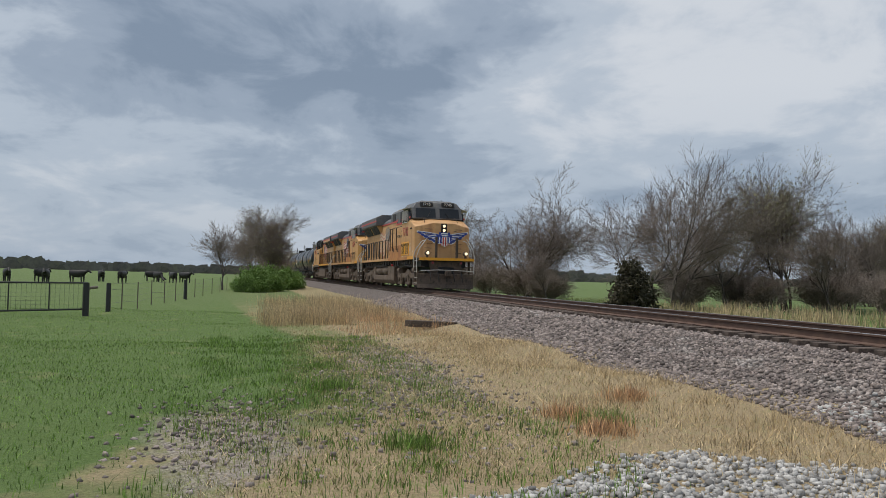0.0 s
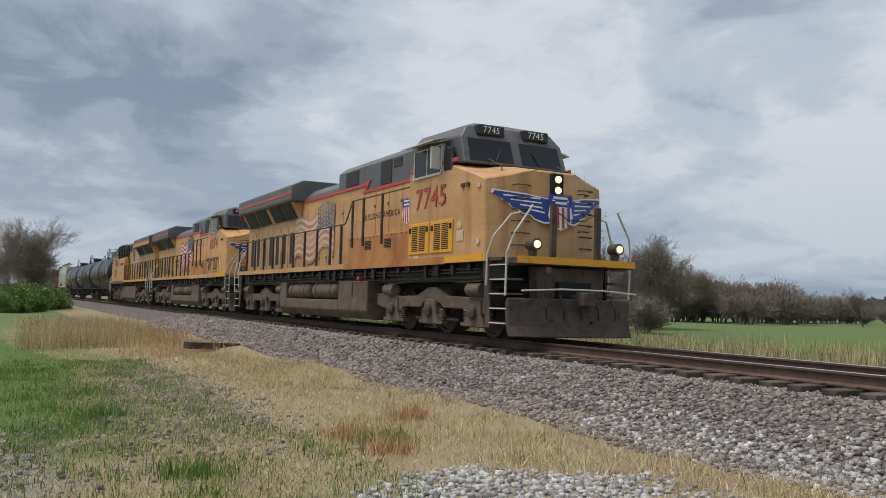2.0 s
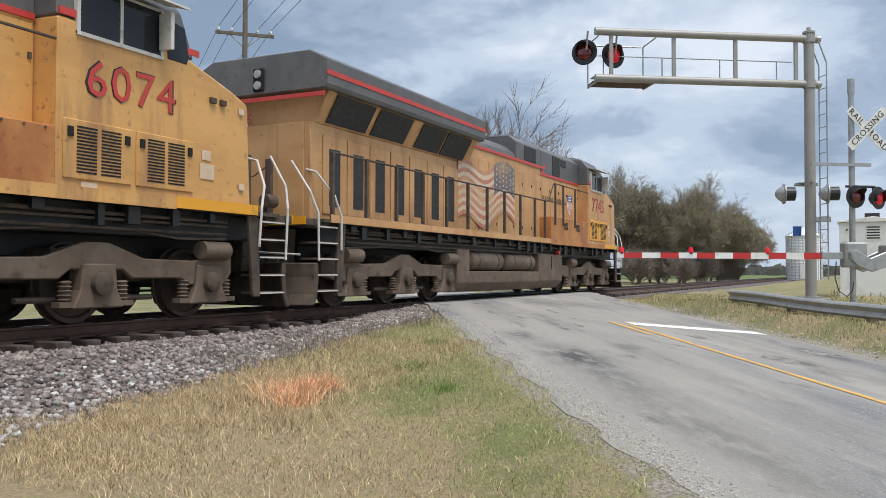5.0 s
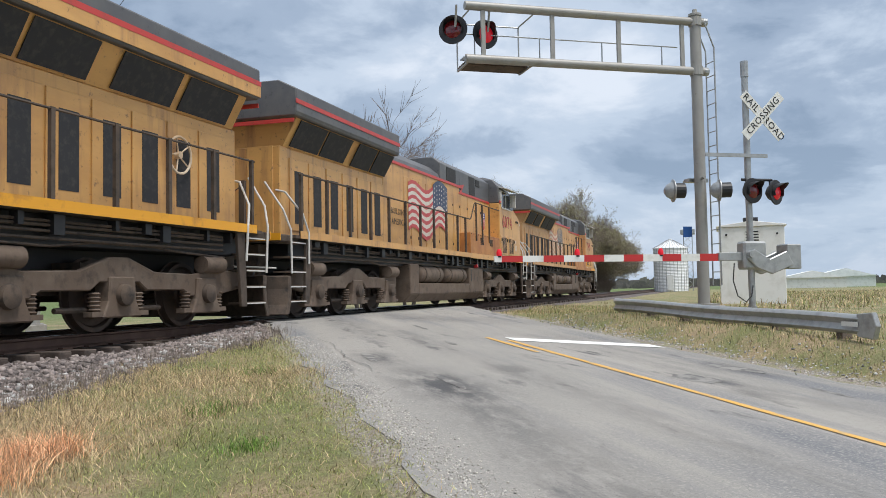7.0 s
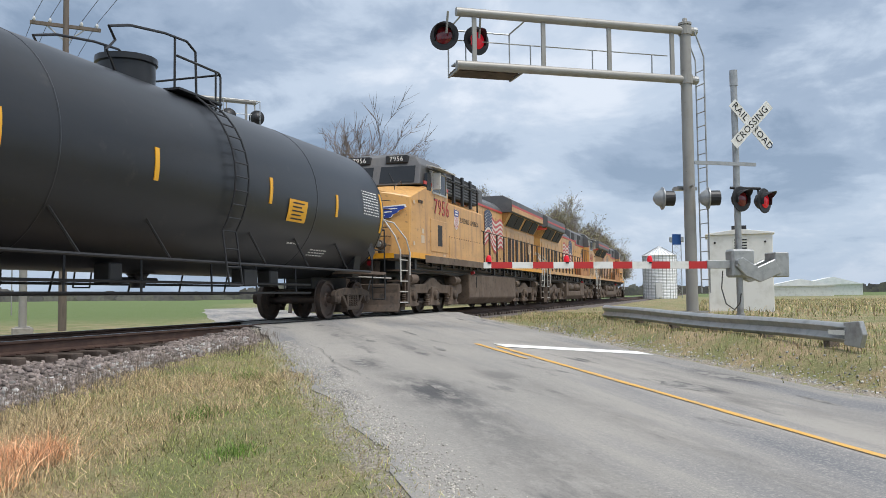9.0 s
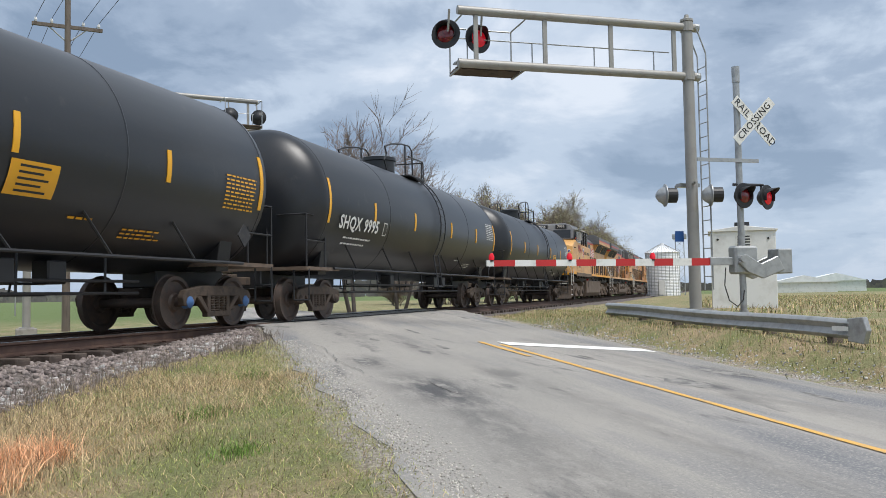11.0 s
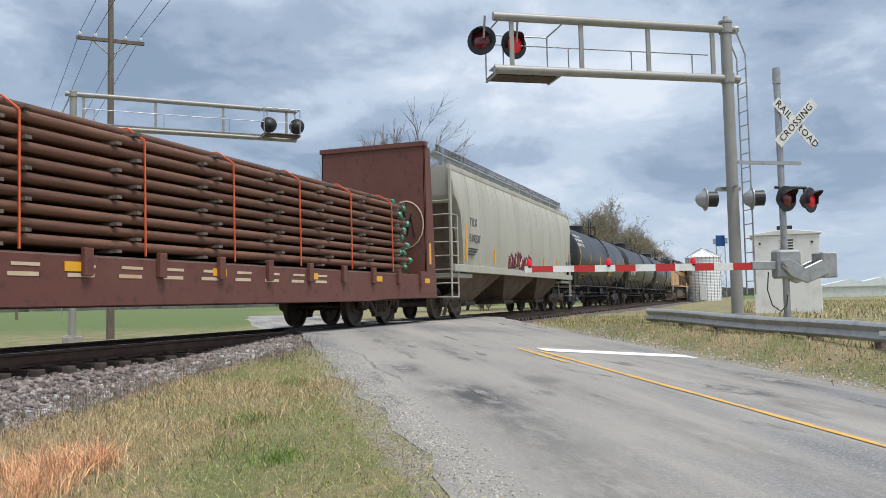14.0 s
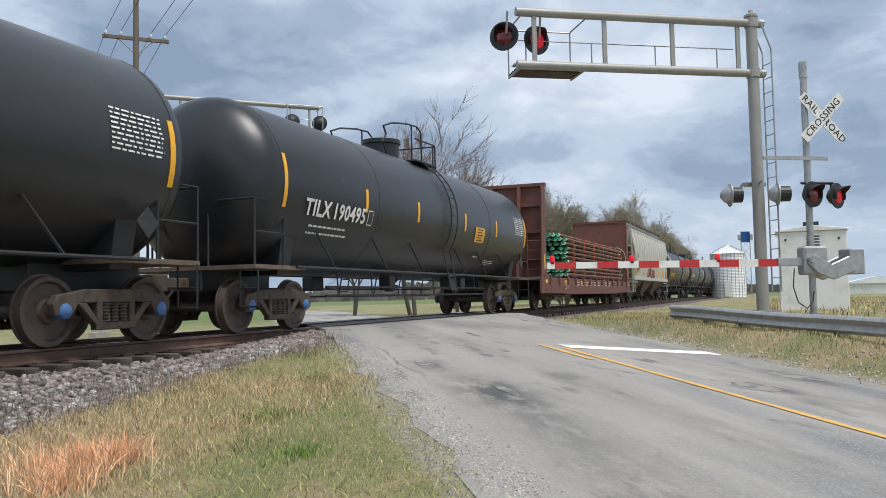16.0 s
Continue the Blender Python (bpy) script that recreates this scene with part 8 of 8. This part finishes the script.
def hopper_car(label, reach):
    H = thing("hopper_car", label, "hopper car")
    P = lambda name, b, mat, lab="", bevel=0.0, smooth=False, at=None, parent=None: part(name, b, mat, parent or H, lab, bevel, smooth, at)
    half = reach + 2.03
    e = 8.28
    sec = [(1.54, 1.5), (1.59, 1.9), (1.62, 2.5), (1.62, 3.2), (1.58, 3.8), (1.47, 4.26), (1.40, 4.40)]

    def ring(x):
        return [(x, -y, z) for y, z in sec] + [(x, y, z) for y, z in reversed(sec)]

    def raised(x, lo):
        """The section above a height; what lies below is drawn up to that height."""
        pts = []
        for k, (_, y, z) in enumerate(ring(x)):
            if z < lo:
                w = float(np.interp(lo, [q[1] for q in sec], [q[0] for q in sec]))
                y, z = math.copysign(w - 0.004 * (lo - z), y), lo - 0.004 * (lo - z)
            pts.append((x, y, z))
        return pts

    shape = ((8.2, 3.55), (8.0, 3.40), (7.72, 3.05), (7.62, 2.6), (7.3, 1.5))
    P("body", Build().loft([raised(-x, z) for x, z in shape] + [raised(x, z) for x, z in reversed(shape)]), "hopper", "cream-grey curved hopper body", 0.02, True)
    for s in (-1, 1):
        for x in np.linspace(-6.9, 6.9, 14):
            rb = [[(x - 0.025, s * y, z), (x + 0.025, s * y, z), (x + 0.01, s * (y + 0.018), z), (x - 0.01, s * (y + 0.018), z)] for y, z in sec]
            P("side_seam", Build().loft(rb), "hopper")
        P("side_sill", Build().box(-e, e, min(s * 1.45, s * 1.62), max(s * 1.45, s * 1.62), 1.36, 1.57), "hopper", "cream side sill", 0.01)
        P("top_chord", Build().box(-e + 0.1, e - 0.1, min(s * 1.38, s * 1.48), max(s * 1.38, s * 1.48), 4.27, 4.43), "hopper", "", 0.02)
        for x in (-7.25, -4.3, 2.6, 5.0, 7.25):
            P("reflective_stripe", Build().box(x - 0.04, x + 0.04, min(s * 1.52, s * 1.632), max(s * 1.52, s * 1.632), 1.72, 2.75 if abs(x) > 7 else 2.15), "amber", "yellow reflective stripe")
        yaw = 0 if s < 0 else 180
        m = -1 if s < 0 else 1
        # scrawled paint along the lower side, no words
        sc = Build()
        rnd = random.Random(7)
        for k in range(11):
            cx = (-2.6 + k * 0.30) * -m
            h = rnd.uniform(0.35, 0.65)
            zb = 1.60 + rnd.uniform(-0.05, 0.1)
            pts = [(cx, zb), (cx + rnd.uniform(-0.1, 0.15), zb + h * 0.5), (cx + rnd.uniform(-0.05, 0.1), zb + h), (cx + 0.2, zb + h * 0.8), (cx + 0.15, zb + h * 0.2), (cx + 0.3, zb + 0.05)]
            for (xa, za), (xb, zb2) in zip(pts, pts[1:]):
                sc.rod((xa, s * 1.60, za), (xb, s * 1.60, zb2), 0.036, n=4)
        tagged(P("spray_paint", sc, "maroon", "maroon spray-painted scrawl"), kind="stuff")
        sy = Build()
        for k in range(5):
            cx = (-2.45 + k * 0.7) * -m
            sy.rod((cx, s * 1.59, 1.68), (cx + 0.1, s * 1.60, 1.98), 0.045, n=4)
        tagged(P("spray_paint_fill", sy, "blade_rust", "faded ochre spray paint"), kind="stuff")
        lettering("car_mark", "TILX", 0.34, "black", H, pose(m * 6.55, s * 1.628, 2.86, 90, 0, yaw), "black reporting mark")
        lettering("car_mark", "519237", 0.34, "black", H, pose(m * 6.45, s * 1.64, 2.37, 90, 0, yaw), "black car number")
        ln = Build()
        for k in range(3):
            xx = m * 6.5
            ln.box(xx - 0.5, xx + 0.35 - 0.15 * (k % 3), min(s * 1.58, s * 1.632), max(s * 1.58, s * 1.632), 2.05 - k * 0.085, 2.085 - k * 0.085)
        tagged(P("stencil_lines", ln, "black", "rows of small stencilled data"), kind="stuff")
        bx = -m * (e - 1.1)
        P("data_plate", Build().box(bx - 0.22, bx + 0.22, min(s * 1.6, s * 1.626), max(s * 1.6, s * 1.626), 1.75, 2.15), "black", "black data plate")
        # slope sheets beside the ends
        for q in (-1, 1):
            lad = P("end_ladder", Build().rod((q * 8.32, s * 0.95, 0.62), (q * 8.32, s * 0.95, 3.55), 0.026, n=6), "hopper", "cream end ladder")
            P("ladder_rail", Build().rod((q * 8.32, s * 1.52, 0.62), (q * 8.32, s * 1.52, 3.55), 0.026, n=6), "hopper", parent=lad)
            P("ladder_rail", Build().rod((q * 7.86, s * 1.56, 0.62), (q * 7.86, s * 1.56, 2.95), 0.024, n=6), "hopper", parent=lad)
            z = 0.64
            while z < 3.5:
                P("rung", Build().rod((q * 8.32, s * 0.95, z), (q * 8.32, s * 1.52, z), 0.018, n=6), "hopper", parent=lad)
                if z < 3.0:
                    P("rung", Build().rod((q * 8.32, s * 1.54, z), (q * 7.86, s * 1.56, z), 0.018, n=6), "hopper", parent=lad)
                z += 0.39
            P("corner_post", Build().box(min(q * 8.22, q * 8.32), max(q * 8.22, q * 8.32), min(s * 1.46, s * 1.54), max(s * 1.46, s * 1.54), 1.5, 4.3), "hopper", "cream corner post", 0.01)
    # three outlet bays
    for c in (-e * 0.58, 0, e * 0.58):
        w = e * 0.29
        P("outlet_bay", Build().add([(c - w, -1.4, 1.5), (c + w, -1.4, 1.5), (c + w, 1.4, 1.5), (c - w, 1.4, 1.5), (c - 0.55, -0.75, 0.5), (c + 0.55, -0.75, 0.5), (c + 0.55, 0.75, 0.5), (c - 0.55, 0.75, 0.5)], [(0, 1, 2, 3), (7, 6, 5, 4), (0, 4, 5, 1), (1, 5, 6, 2), (2, 6, 7, 3), (3, 7, 4, 0)]), "dirt_light", "dusty brown outlet bay", 0.01)
        P("outlet_gate", Build().box(c - 0.65, c + 0.65, -0.85, 0.85, 0.38, 0.52), "dirt", "slide gate", 0.01)
    P("centre_sill", Build().box(-half + 0.75, half - 0.75, -0.25, 0.25, 0.85, 1.2), "dirt")
    for q in (-1, 1):
        x0, x1 = sorted((q * (e - 1.9), q * e))
        P("end_frame", Build().box(x0, x1, -1.5, 1.5, 1.2, 1.32), "hopper", "cream end platform", 0.01)
        for y in (-0.5, 0.5):
            P("end_post", Build().box(min(q * (e - 0.12), q * e), max(q * (e - 0.12), q * e), y - 0.06, y + 0.06, 1.3, 3.6), "hopper")
        coupler(H, q * (half - 0.78), q)
        P("slope_sheet", Build().add([(q * 7.25, -1.4, 1.32), (q * 7.25, 1.4, 1.32), (q * 8.0, 1.4, 3.45), (q * 8.0, -1.4, 3.45), (q * 7.2, -1.4, 1.32), (q * 7.2, 1.4, 1.32), (q * 7.95, 1.4, 3.45), (q * 7.95, -1.4, 3.45)], [(0, 1, 2, 3), (7, 6, 5, 4), (0, 4, 5, 1), (1, 5, 6, 2), (2, 6, 7, 3), (3, 7, 4, 0)]), "dirt_light", "dark brown slope sheet under the overhang")
        lettering("end_mark", "TILX", 0.2, "black", H, pose(q * 8.21, -q * 0.95, 4.05, 90, 0, 90 * q), "black reporting mark")
        lettering("end_mark", "519237", 0.2, "black", H, pose(q * 8.21, -q * 0.95, 3.8, 90, 0, 90 * q), "black car number")
        freight_truck(H, q * reach, "dirt")
    # roof walks and hatch
    P("hatch", Build().box(-e + 1.2, e - 1.2, -0.3, 0.3, 4.4, 4.52), "hopper", "long roof hatch", 0.02)
    for s in (-1, 1):
        rw = Build()
        for y in np.linspace(0.72, 1.12, 6):
            rw.box(-e - 0.1, e + 0.1, s * y - 0.012, s * y + 0.012, 4.76, 4.80)
        for x in np.linspace(-e, e, 90):
            rw.box(x - 0.01, x + 0.01, min(s * 0.7, s * 1.14), max(s * 0.7, s * 1.14), 4.74, 4.76)
        for x in np.linspace(-e + 0.5, e - 0.5, 10):
            rw.box(x - 0.03, x + 0.03, s * 1.13 - 0.012, s * 1.13 + 0.012, 4.3, 4.98)
        P("roof_walk", rw, "galv", "galvanised roof walkway")
        kick = Build()
        for z in (4.84, 4.91, 4.97):
            kick.box(-e - 0.1, e + 0.1, s * 1.13 - 0.008, s * 1.13 + 0.008, z - 0.012, z + 0.012)
        for x in np.linspace(-e, e, 130):
            kick.box(x - 0.008, x + 0.008, s * 1.13 - 0.006, s * 1.13 + 0.006, 4.78, 4.98)
        tagged(P("walk_mesh", kick, "dirt", "dark expanded-metal edge of the roof walk"), kind="stuff")
    return H


def bulkhead_flat(label, half):
    B = thing("bulkhead_flatcar", label, "flatcar")
    P = lambda name, b, mat, lab="", bevel=0.0, smooth=False, at=None, parent=None: part(name, b, mat, parent or B, lab, bevel, smooth, at)
    e = half - 0.75
    P("deck", Build().box(-e, e, -1.45, 1.45, 1.12, 1.22), "wood", "timber deck")
    for s in (-1, 1):
        y0, y1 = sorted((s * 1.45, s * 1.53))
        P("side_sill", Build().prism([(-e, 1.2), (e, 1.2), (e, 0.62), (e - 3.2, 0.60), (e - 4.2, 0.56), (-e + 4.2, 0.56), (-e + 3.2, 0.60), (-e, 0.62)], "y", y0, y1), "boxcar", "oxide red side sill", 0.012)
        for x in np.linspace(-e + 1.2, e - 1.2, 13):
            P("stake_pocket", Build().box(x - 0.08, x + 0.08, min(s * 1.53, s * 1.6), max(s * 1.53, s * 1.6), 0.95, 1.3), "boxcar", "", 0.008)
        for x in np.linspace(-e + 0.7, e - 0.7, 7):
            P("reflective_stripe", Build().box(x - 0.18, x + 0.18, min(s * 1.53, s * 1.542), max(s * 1.53, s * 1.542), 1.0, 1.12), "amber", "yellow reflective stripe")
        yaw = 0 if s < 0 else 180
        lettering("car_mark", "SSW", 0.34, "faded_white", B, pose((-1 if s < 0 else 1) * (e - 4.0), s * 1.535, 0.86, 90, 0, yaw), "faded white reporting mark")
        ln = Build()
        for k in range(9):
            x = (-1 if s < 0 else 1) * (e - 6.0 - k * 0.9)
            ln.box(x - 0.25, x + 0.2, min(s * 1.53, s * 1.536), max(s * 1.53, s * 1.536), 0.93, 0.98).box(x - 0.2, x + 0.22, min(s * 1.53, s * 1.536), max(s * 1.53, s * 1.536), 1.05, 1.09)
        tagged(P("stencil_lines", ln, "faded_white", "faded stencilled data"), kind="stuff")
    P("centre_sill", Build().prism([(-e, 1.12), (e, 1.12), (e, 0.8), (e - 3.4, 0.55), (-e + 3.4, 0.55), (-e, 0.8)], "y", -0.35, 0.35), "dirt")
    full = e
    for q in (-1, 1):
        e = full - (0.55 if q > 0 else 0.78)
        x0, x1 = q * (e - 0.12), q * (e - 0.06)
        w = part("bulkhead", Build().box(min(x0, x1), max(x0, x1), -1.5, 1.5, 1.2, 4.62), "boxcar", B, "tall oxide red bulkhead", 0.01)
        for y in (-1.45, -0.55, 0.55, 1.45):
            P("bulkhead_post", Build().prism([(q * (e - 0.06), 1.2), (q * (e - 0.06), 4.62), (q * (e + 0.12), 4.62), (q * (e + 0.5), 1.2)], "y", y - 0.06, y + 0.06), "boxcar", "tapered post", 0.008, parent=w)
        for z in (1.9, 2.9, 3.9):
            P("bulkhead_rib", Build().box(min(q * (e - 0.06), q * (e + 0.06)), max(q * (e - 0.06), q * (e + 0.06)), -1.45, 1.45, z - 0.05, z + 0.05), "boxcar", parent=w)
        P("bulkhead_top", Build().box(min(q * (e - 0.16), q * (e + 0.04)), max(q * (e - 0.16), q * (e + 0.04)), -1.54, 1.54, 4.6, 4.72), "boxcar", parent=w)
        for s in (-1, 1):
            P("corner_plate", Build().box(min(q * (e - 0.7), q * (e + 0.3)), max(q * (e - 0.7), q * (e + 0.3)), min(s * 1.5, s * 1.54), max(s * 1.5, s * 1.54), 0.75, 1.3), "boxcar", "", parent=w)
            P("side_wing", Build().prism([(q * (e - 0.12), 0.8), (q * (e + 0.62), 0.8), (q * (e + 0.55), 1.6), (q * (e + 0.32), 4.6), (q * (e - 0.12), 4.62)], "y", min(s * 1.46, s * 1.5), max(s * 1.46, s * 1.5)), "boxcar", "tapered side gusset", 0.008, parent=w)
            P("reflective_stripe", Build().box(min(q * (e + 0.1), q * (e + 0.24)), max(q * (e + 0.1), q * (e + 0.24)), min(s * 1.5, s * 1.512), max(s * 1.5, s * 1.512), 1.5, 2.05), "amber", "yellow reflective stripe", parent=w)
            lad = Build()
            for z in (1.5, 1.85, 2.2, 2.55, 2.9):
                lad.rod((q * (e + 0.34), s * 0.9, z), (q * (e + 0.34), s * 1.4, z), 0.016, n=6)
            lad.rod((q * (e + 0.34), s * 0.9, 1.3), (q * (e + 0.34), s * 0.9, 2.95), 0.018, n=6).rod((q * (e + 0.34), s * 1.4, 1.3), (q * (e + 0.34), s * 1.4, 2.95), 0.018, n=6)
            P("end_ladder", lad, "boxcar", "ladder irons", parent=w)
        if q > 0:
            ring = [(e - 0.125, -0.95 + 0.5 * math.cos(k * 0.33), 2.55 + 0.62 * math.sin(k * 0.33)) for k in range(-2, 14)]
            P("spray_ring", Build().tube(ring + [(e - 0.125, -0.4, 1.7)], 0.022, 4), "faded_white", "pale spray-painted ring", parent=w)
            P("spray_scrawl", Build().tube([(e - 0.125, -1.2 + 0.08 * (k % 3) + 0.03 * k, 2.2 + 0.55 * (k % 2) + 0.03 * k) for k in range(11)], 0.018, 4), "dark", "dark scrawl inside the ring", parent=w)
        coupler(B, q * (half - 0.78), q)
        freight_truck(B, q * 7.21, "dirt")
    return B


def pipe_load(length):
    """Well pipe in tiers with green end protectors, timber spacers and orange straps."""
    S = thing("pipe_stack", "tiers of rusty steel pipe with green end caps and orange straps", "pipe load")
    r = 0.068
    body = Build().rod((-length / 2, 0, 0), (length / 2, 0, 0), r, n=9).mesh("pipe", smooth=True)
    body.materials.append(MAT["pipe"])
    collars = []
    for q in (-1, 1):
        collars.append(Build().rod((q * (length / 2 - 0.16), 0, 0), (q * (length / 2 + 0.02), 0, 0), r * 1.16, n=9).mesh("end_cap", smooth=True))
        collars[-1].materials.append(MAT["cap"])
    rnd = random.Random(12)
    z = 1.22 + 0.1
    for tier in range(10):
        n = 16 if tier < 9 else 11
        for k in range(n):
            y = -1.28 + k * 0.1706 + (0.3 if tier == 9 else 0)
            dx = rnd.uniform(-0.42, 0.25)
            m = pose(dx, y + rnd.uniform(-0.015, 0.015), z + r, rnd.uniform(0, 40))
            part("pipe", body, "pipe", S, at=m)
            for collar in collars:
                part("end_cap", collar, "cap", S, at=m)
        for x in np.linspace(-length / 2 + 0.8, length / 2 - 0.8, 7) + 0.4 * (tier % 2):
            part("spacer", Build().box(x - 0.05, x + 0.05, -1.43, 1.43, z - 0.046, z - 0.002), "wood", S)
        z += 2 * r + 0.048
    top = z
    for x in np.linspace(-length / 2 + 1.1, length / 2 - 1.1, 6):
        b = Build()
        path = [(x, -1.40, 1.25), (x, -1.385, top - 0.26), (x + 0.1, -1.0, top - 0.03), (x + 0.1, 0.7, top - 0.03), (x, 1.385, top - 0.26), (x, 1.4, 1.25)]
        for (xa, ya, za), (xb, yb, zb) in zip(path, path[1:]):
            b.rod((xa, ya, za), (xb, yb, zb), 0.015, n=4)
        part("strap", b, "strap", S, "orange tie-down strap")
    return S


TRAIN = []  # thing, middle of the car behind the train's front, turned end for end


def assemble():
    x = 0.0
    l1 = locomotive("7745", "weathered faded yellow diesel locomotive with lit headlights", "faded_yellow", True, True, True, True)
    l2 = locomotive("6074", "bright yellow and grey diesel locomotive with a painted flag", "yellow", True, False, True, False, slogan=True)
    l3 = locomotive("7956", "yellow and grey diesel locomotive coupled facing backwards", "yellow", False, False, False, False)
    for l, turned in ((l1, False), (l2, False), (l3, True)):
        TRAIN.append((l, x - 11.15, turned))
        x -= 22.3
    # middle of each car behind the train's front, half the distance between its truck centres
    for mark, mm, mid, reach, cap, lab, sd in ((None, "white", -75.5, 6.87, "dirt", "black tank car with white stencils", 1), ("SHQX 9995", "white", -93.25, 6.78, "dirt", "black tank car with yellow end stripes", 2), ("WCHX 29306", "amber", -111.05, 6.95, "cap_blue", "dull black tank car with yellow lettering", 3)):
        TRAIN.append((tank_car(lab, reach, mark, mm, cap, mark != "SHQX 9995", 1.64, 2.60, sd, (1.74, 4.72)), mid, False))
    TRAIN.append((hopper_car("cream-grey covered hopper car with spray-paint scrawls", 6.81), -129.0, False))
    TRAIN.append((bulkhead_flat("oxide red bulkhead flatcar loaded with steel pipe", 10.57), -148.4, False))
    TRAIN.append((pipe_load(13.2), -148.4 + 1.72, False))
    for mark, mm, mid, cap, sd in (("TILX 190495", "white", -167.9, "cap_blue", 5), ("TILX 190523", "white", -185.8, "cap_blue", 6)):
        TRAIN.append((tank_car("clean black tank car with white lettering", 6.92, mark, mm, cap, True, seed=sd), mid, False))


assemble()

# the train's front over time, in metres along the track
FRONT = [(0.0, -42.4), (0.5, -35.8), (1.0, -28.8), (1.5, -21.2), (2.0, -13.6), (2.5, -5.55), (3.0, 2.53), (3.2, 5.8), (5.5, 38.2), (6.5, 51.95), (7.0, 58.9), (7.5, 66.2), (8.0, 73.5), (8.5, 80.7), (11.0, 117.3), (12.0, 131.6), (13.0, 145.75), (13.5, 152.75), (14.5, 166.8), (15.5, 180.9), (16.0, 187.95)]


def motions():
    turns = [(k / FPS, np.interp(k / FPS, [t for t, x in FRONT], [x for t, x in FRONT])) for k in range(0, 16 * FPS + 1)]
    for car, off, turned in TRAIN:
        for w in car.children_recursive:
            if w.name.startswith("wheelset"):
                m, r = w.matrix_basis.copy(), w.matrix_basis.translation.z
                way = -1 if turned else 1
                walk(w, [(t, m @ Matrix.Rotation(way * x / r, 4, "Y")) for t, x in turns])
    for car, off, turned in TRAIN:
        walk(car, [(t, pose(x + off, 0, 0, 0, 0, 180 if turned else 0)) for t, x in FRONT])


motions()
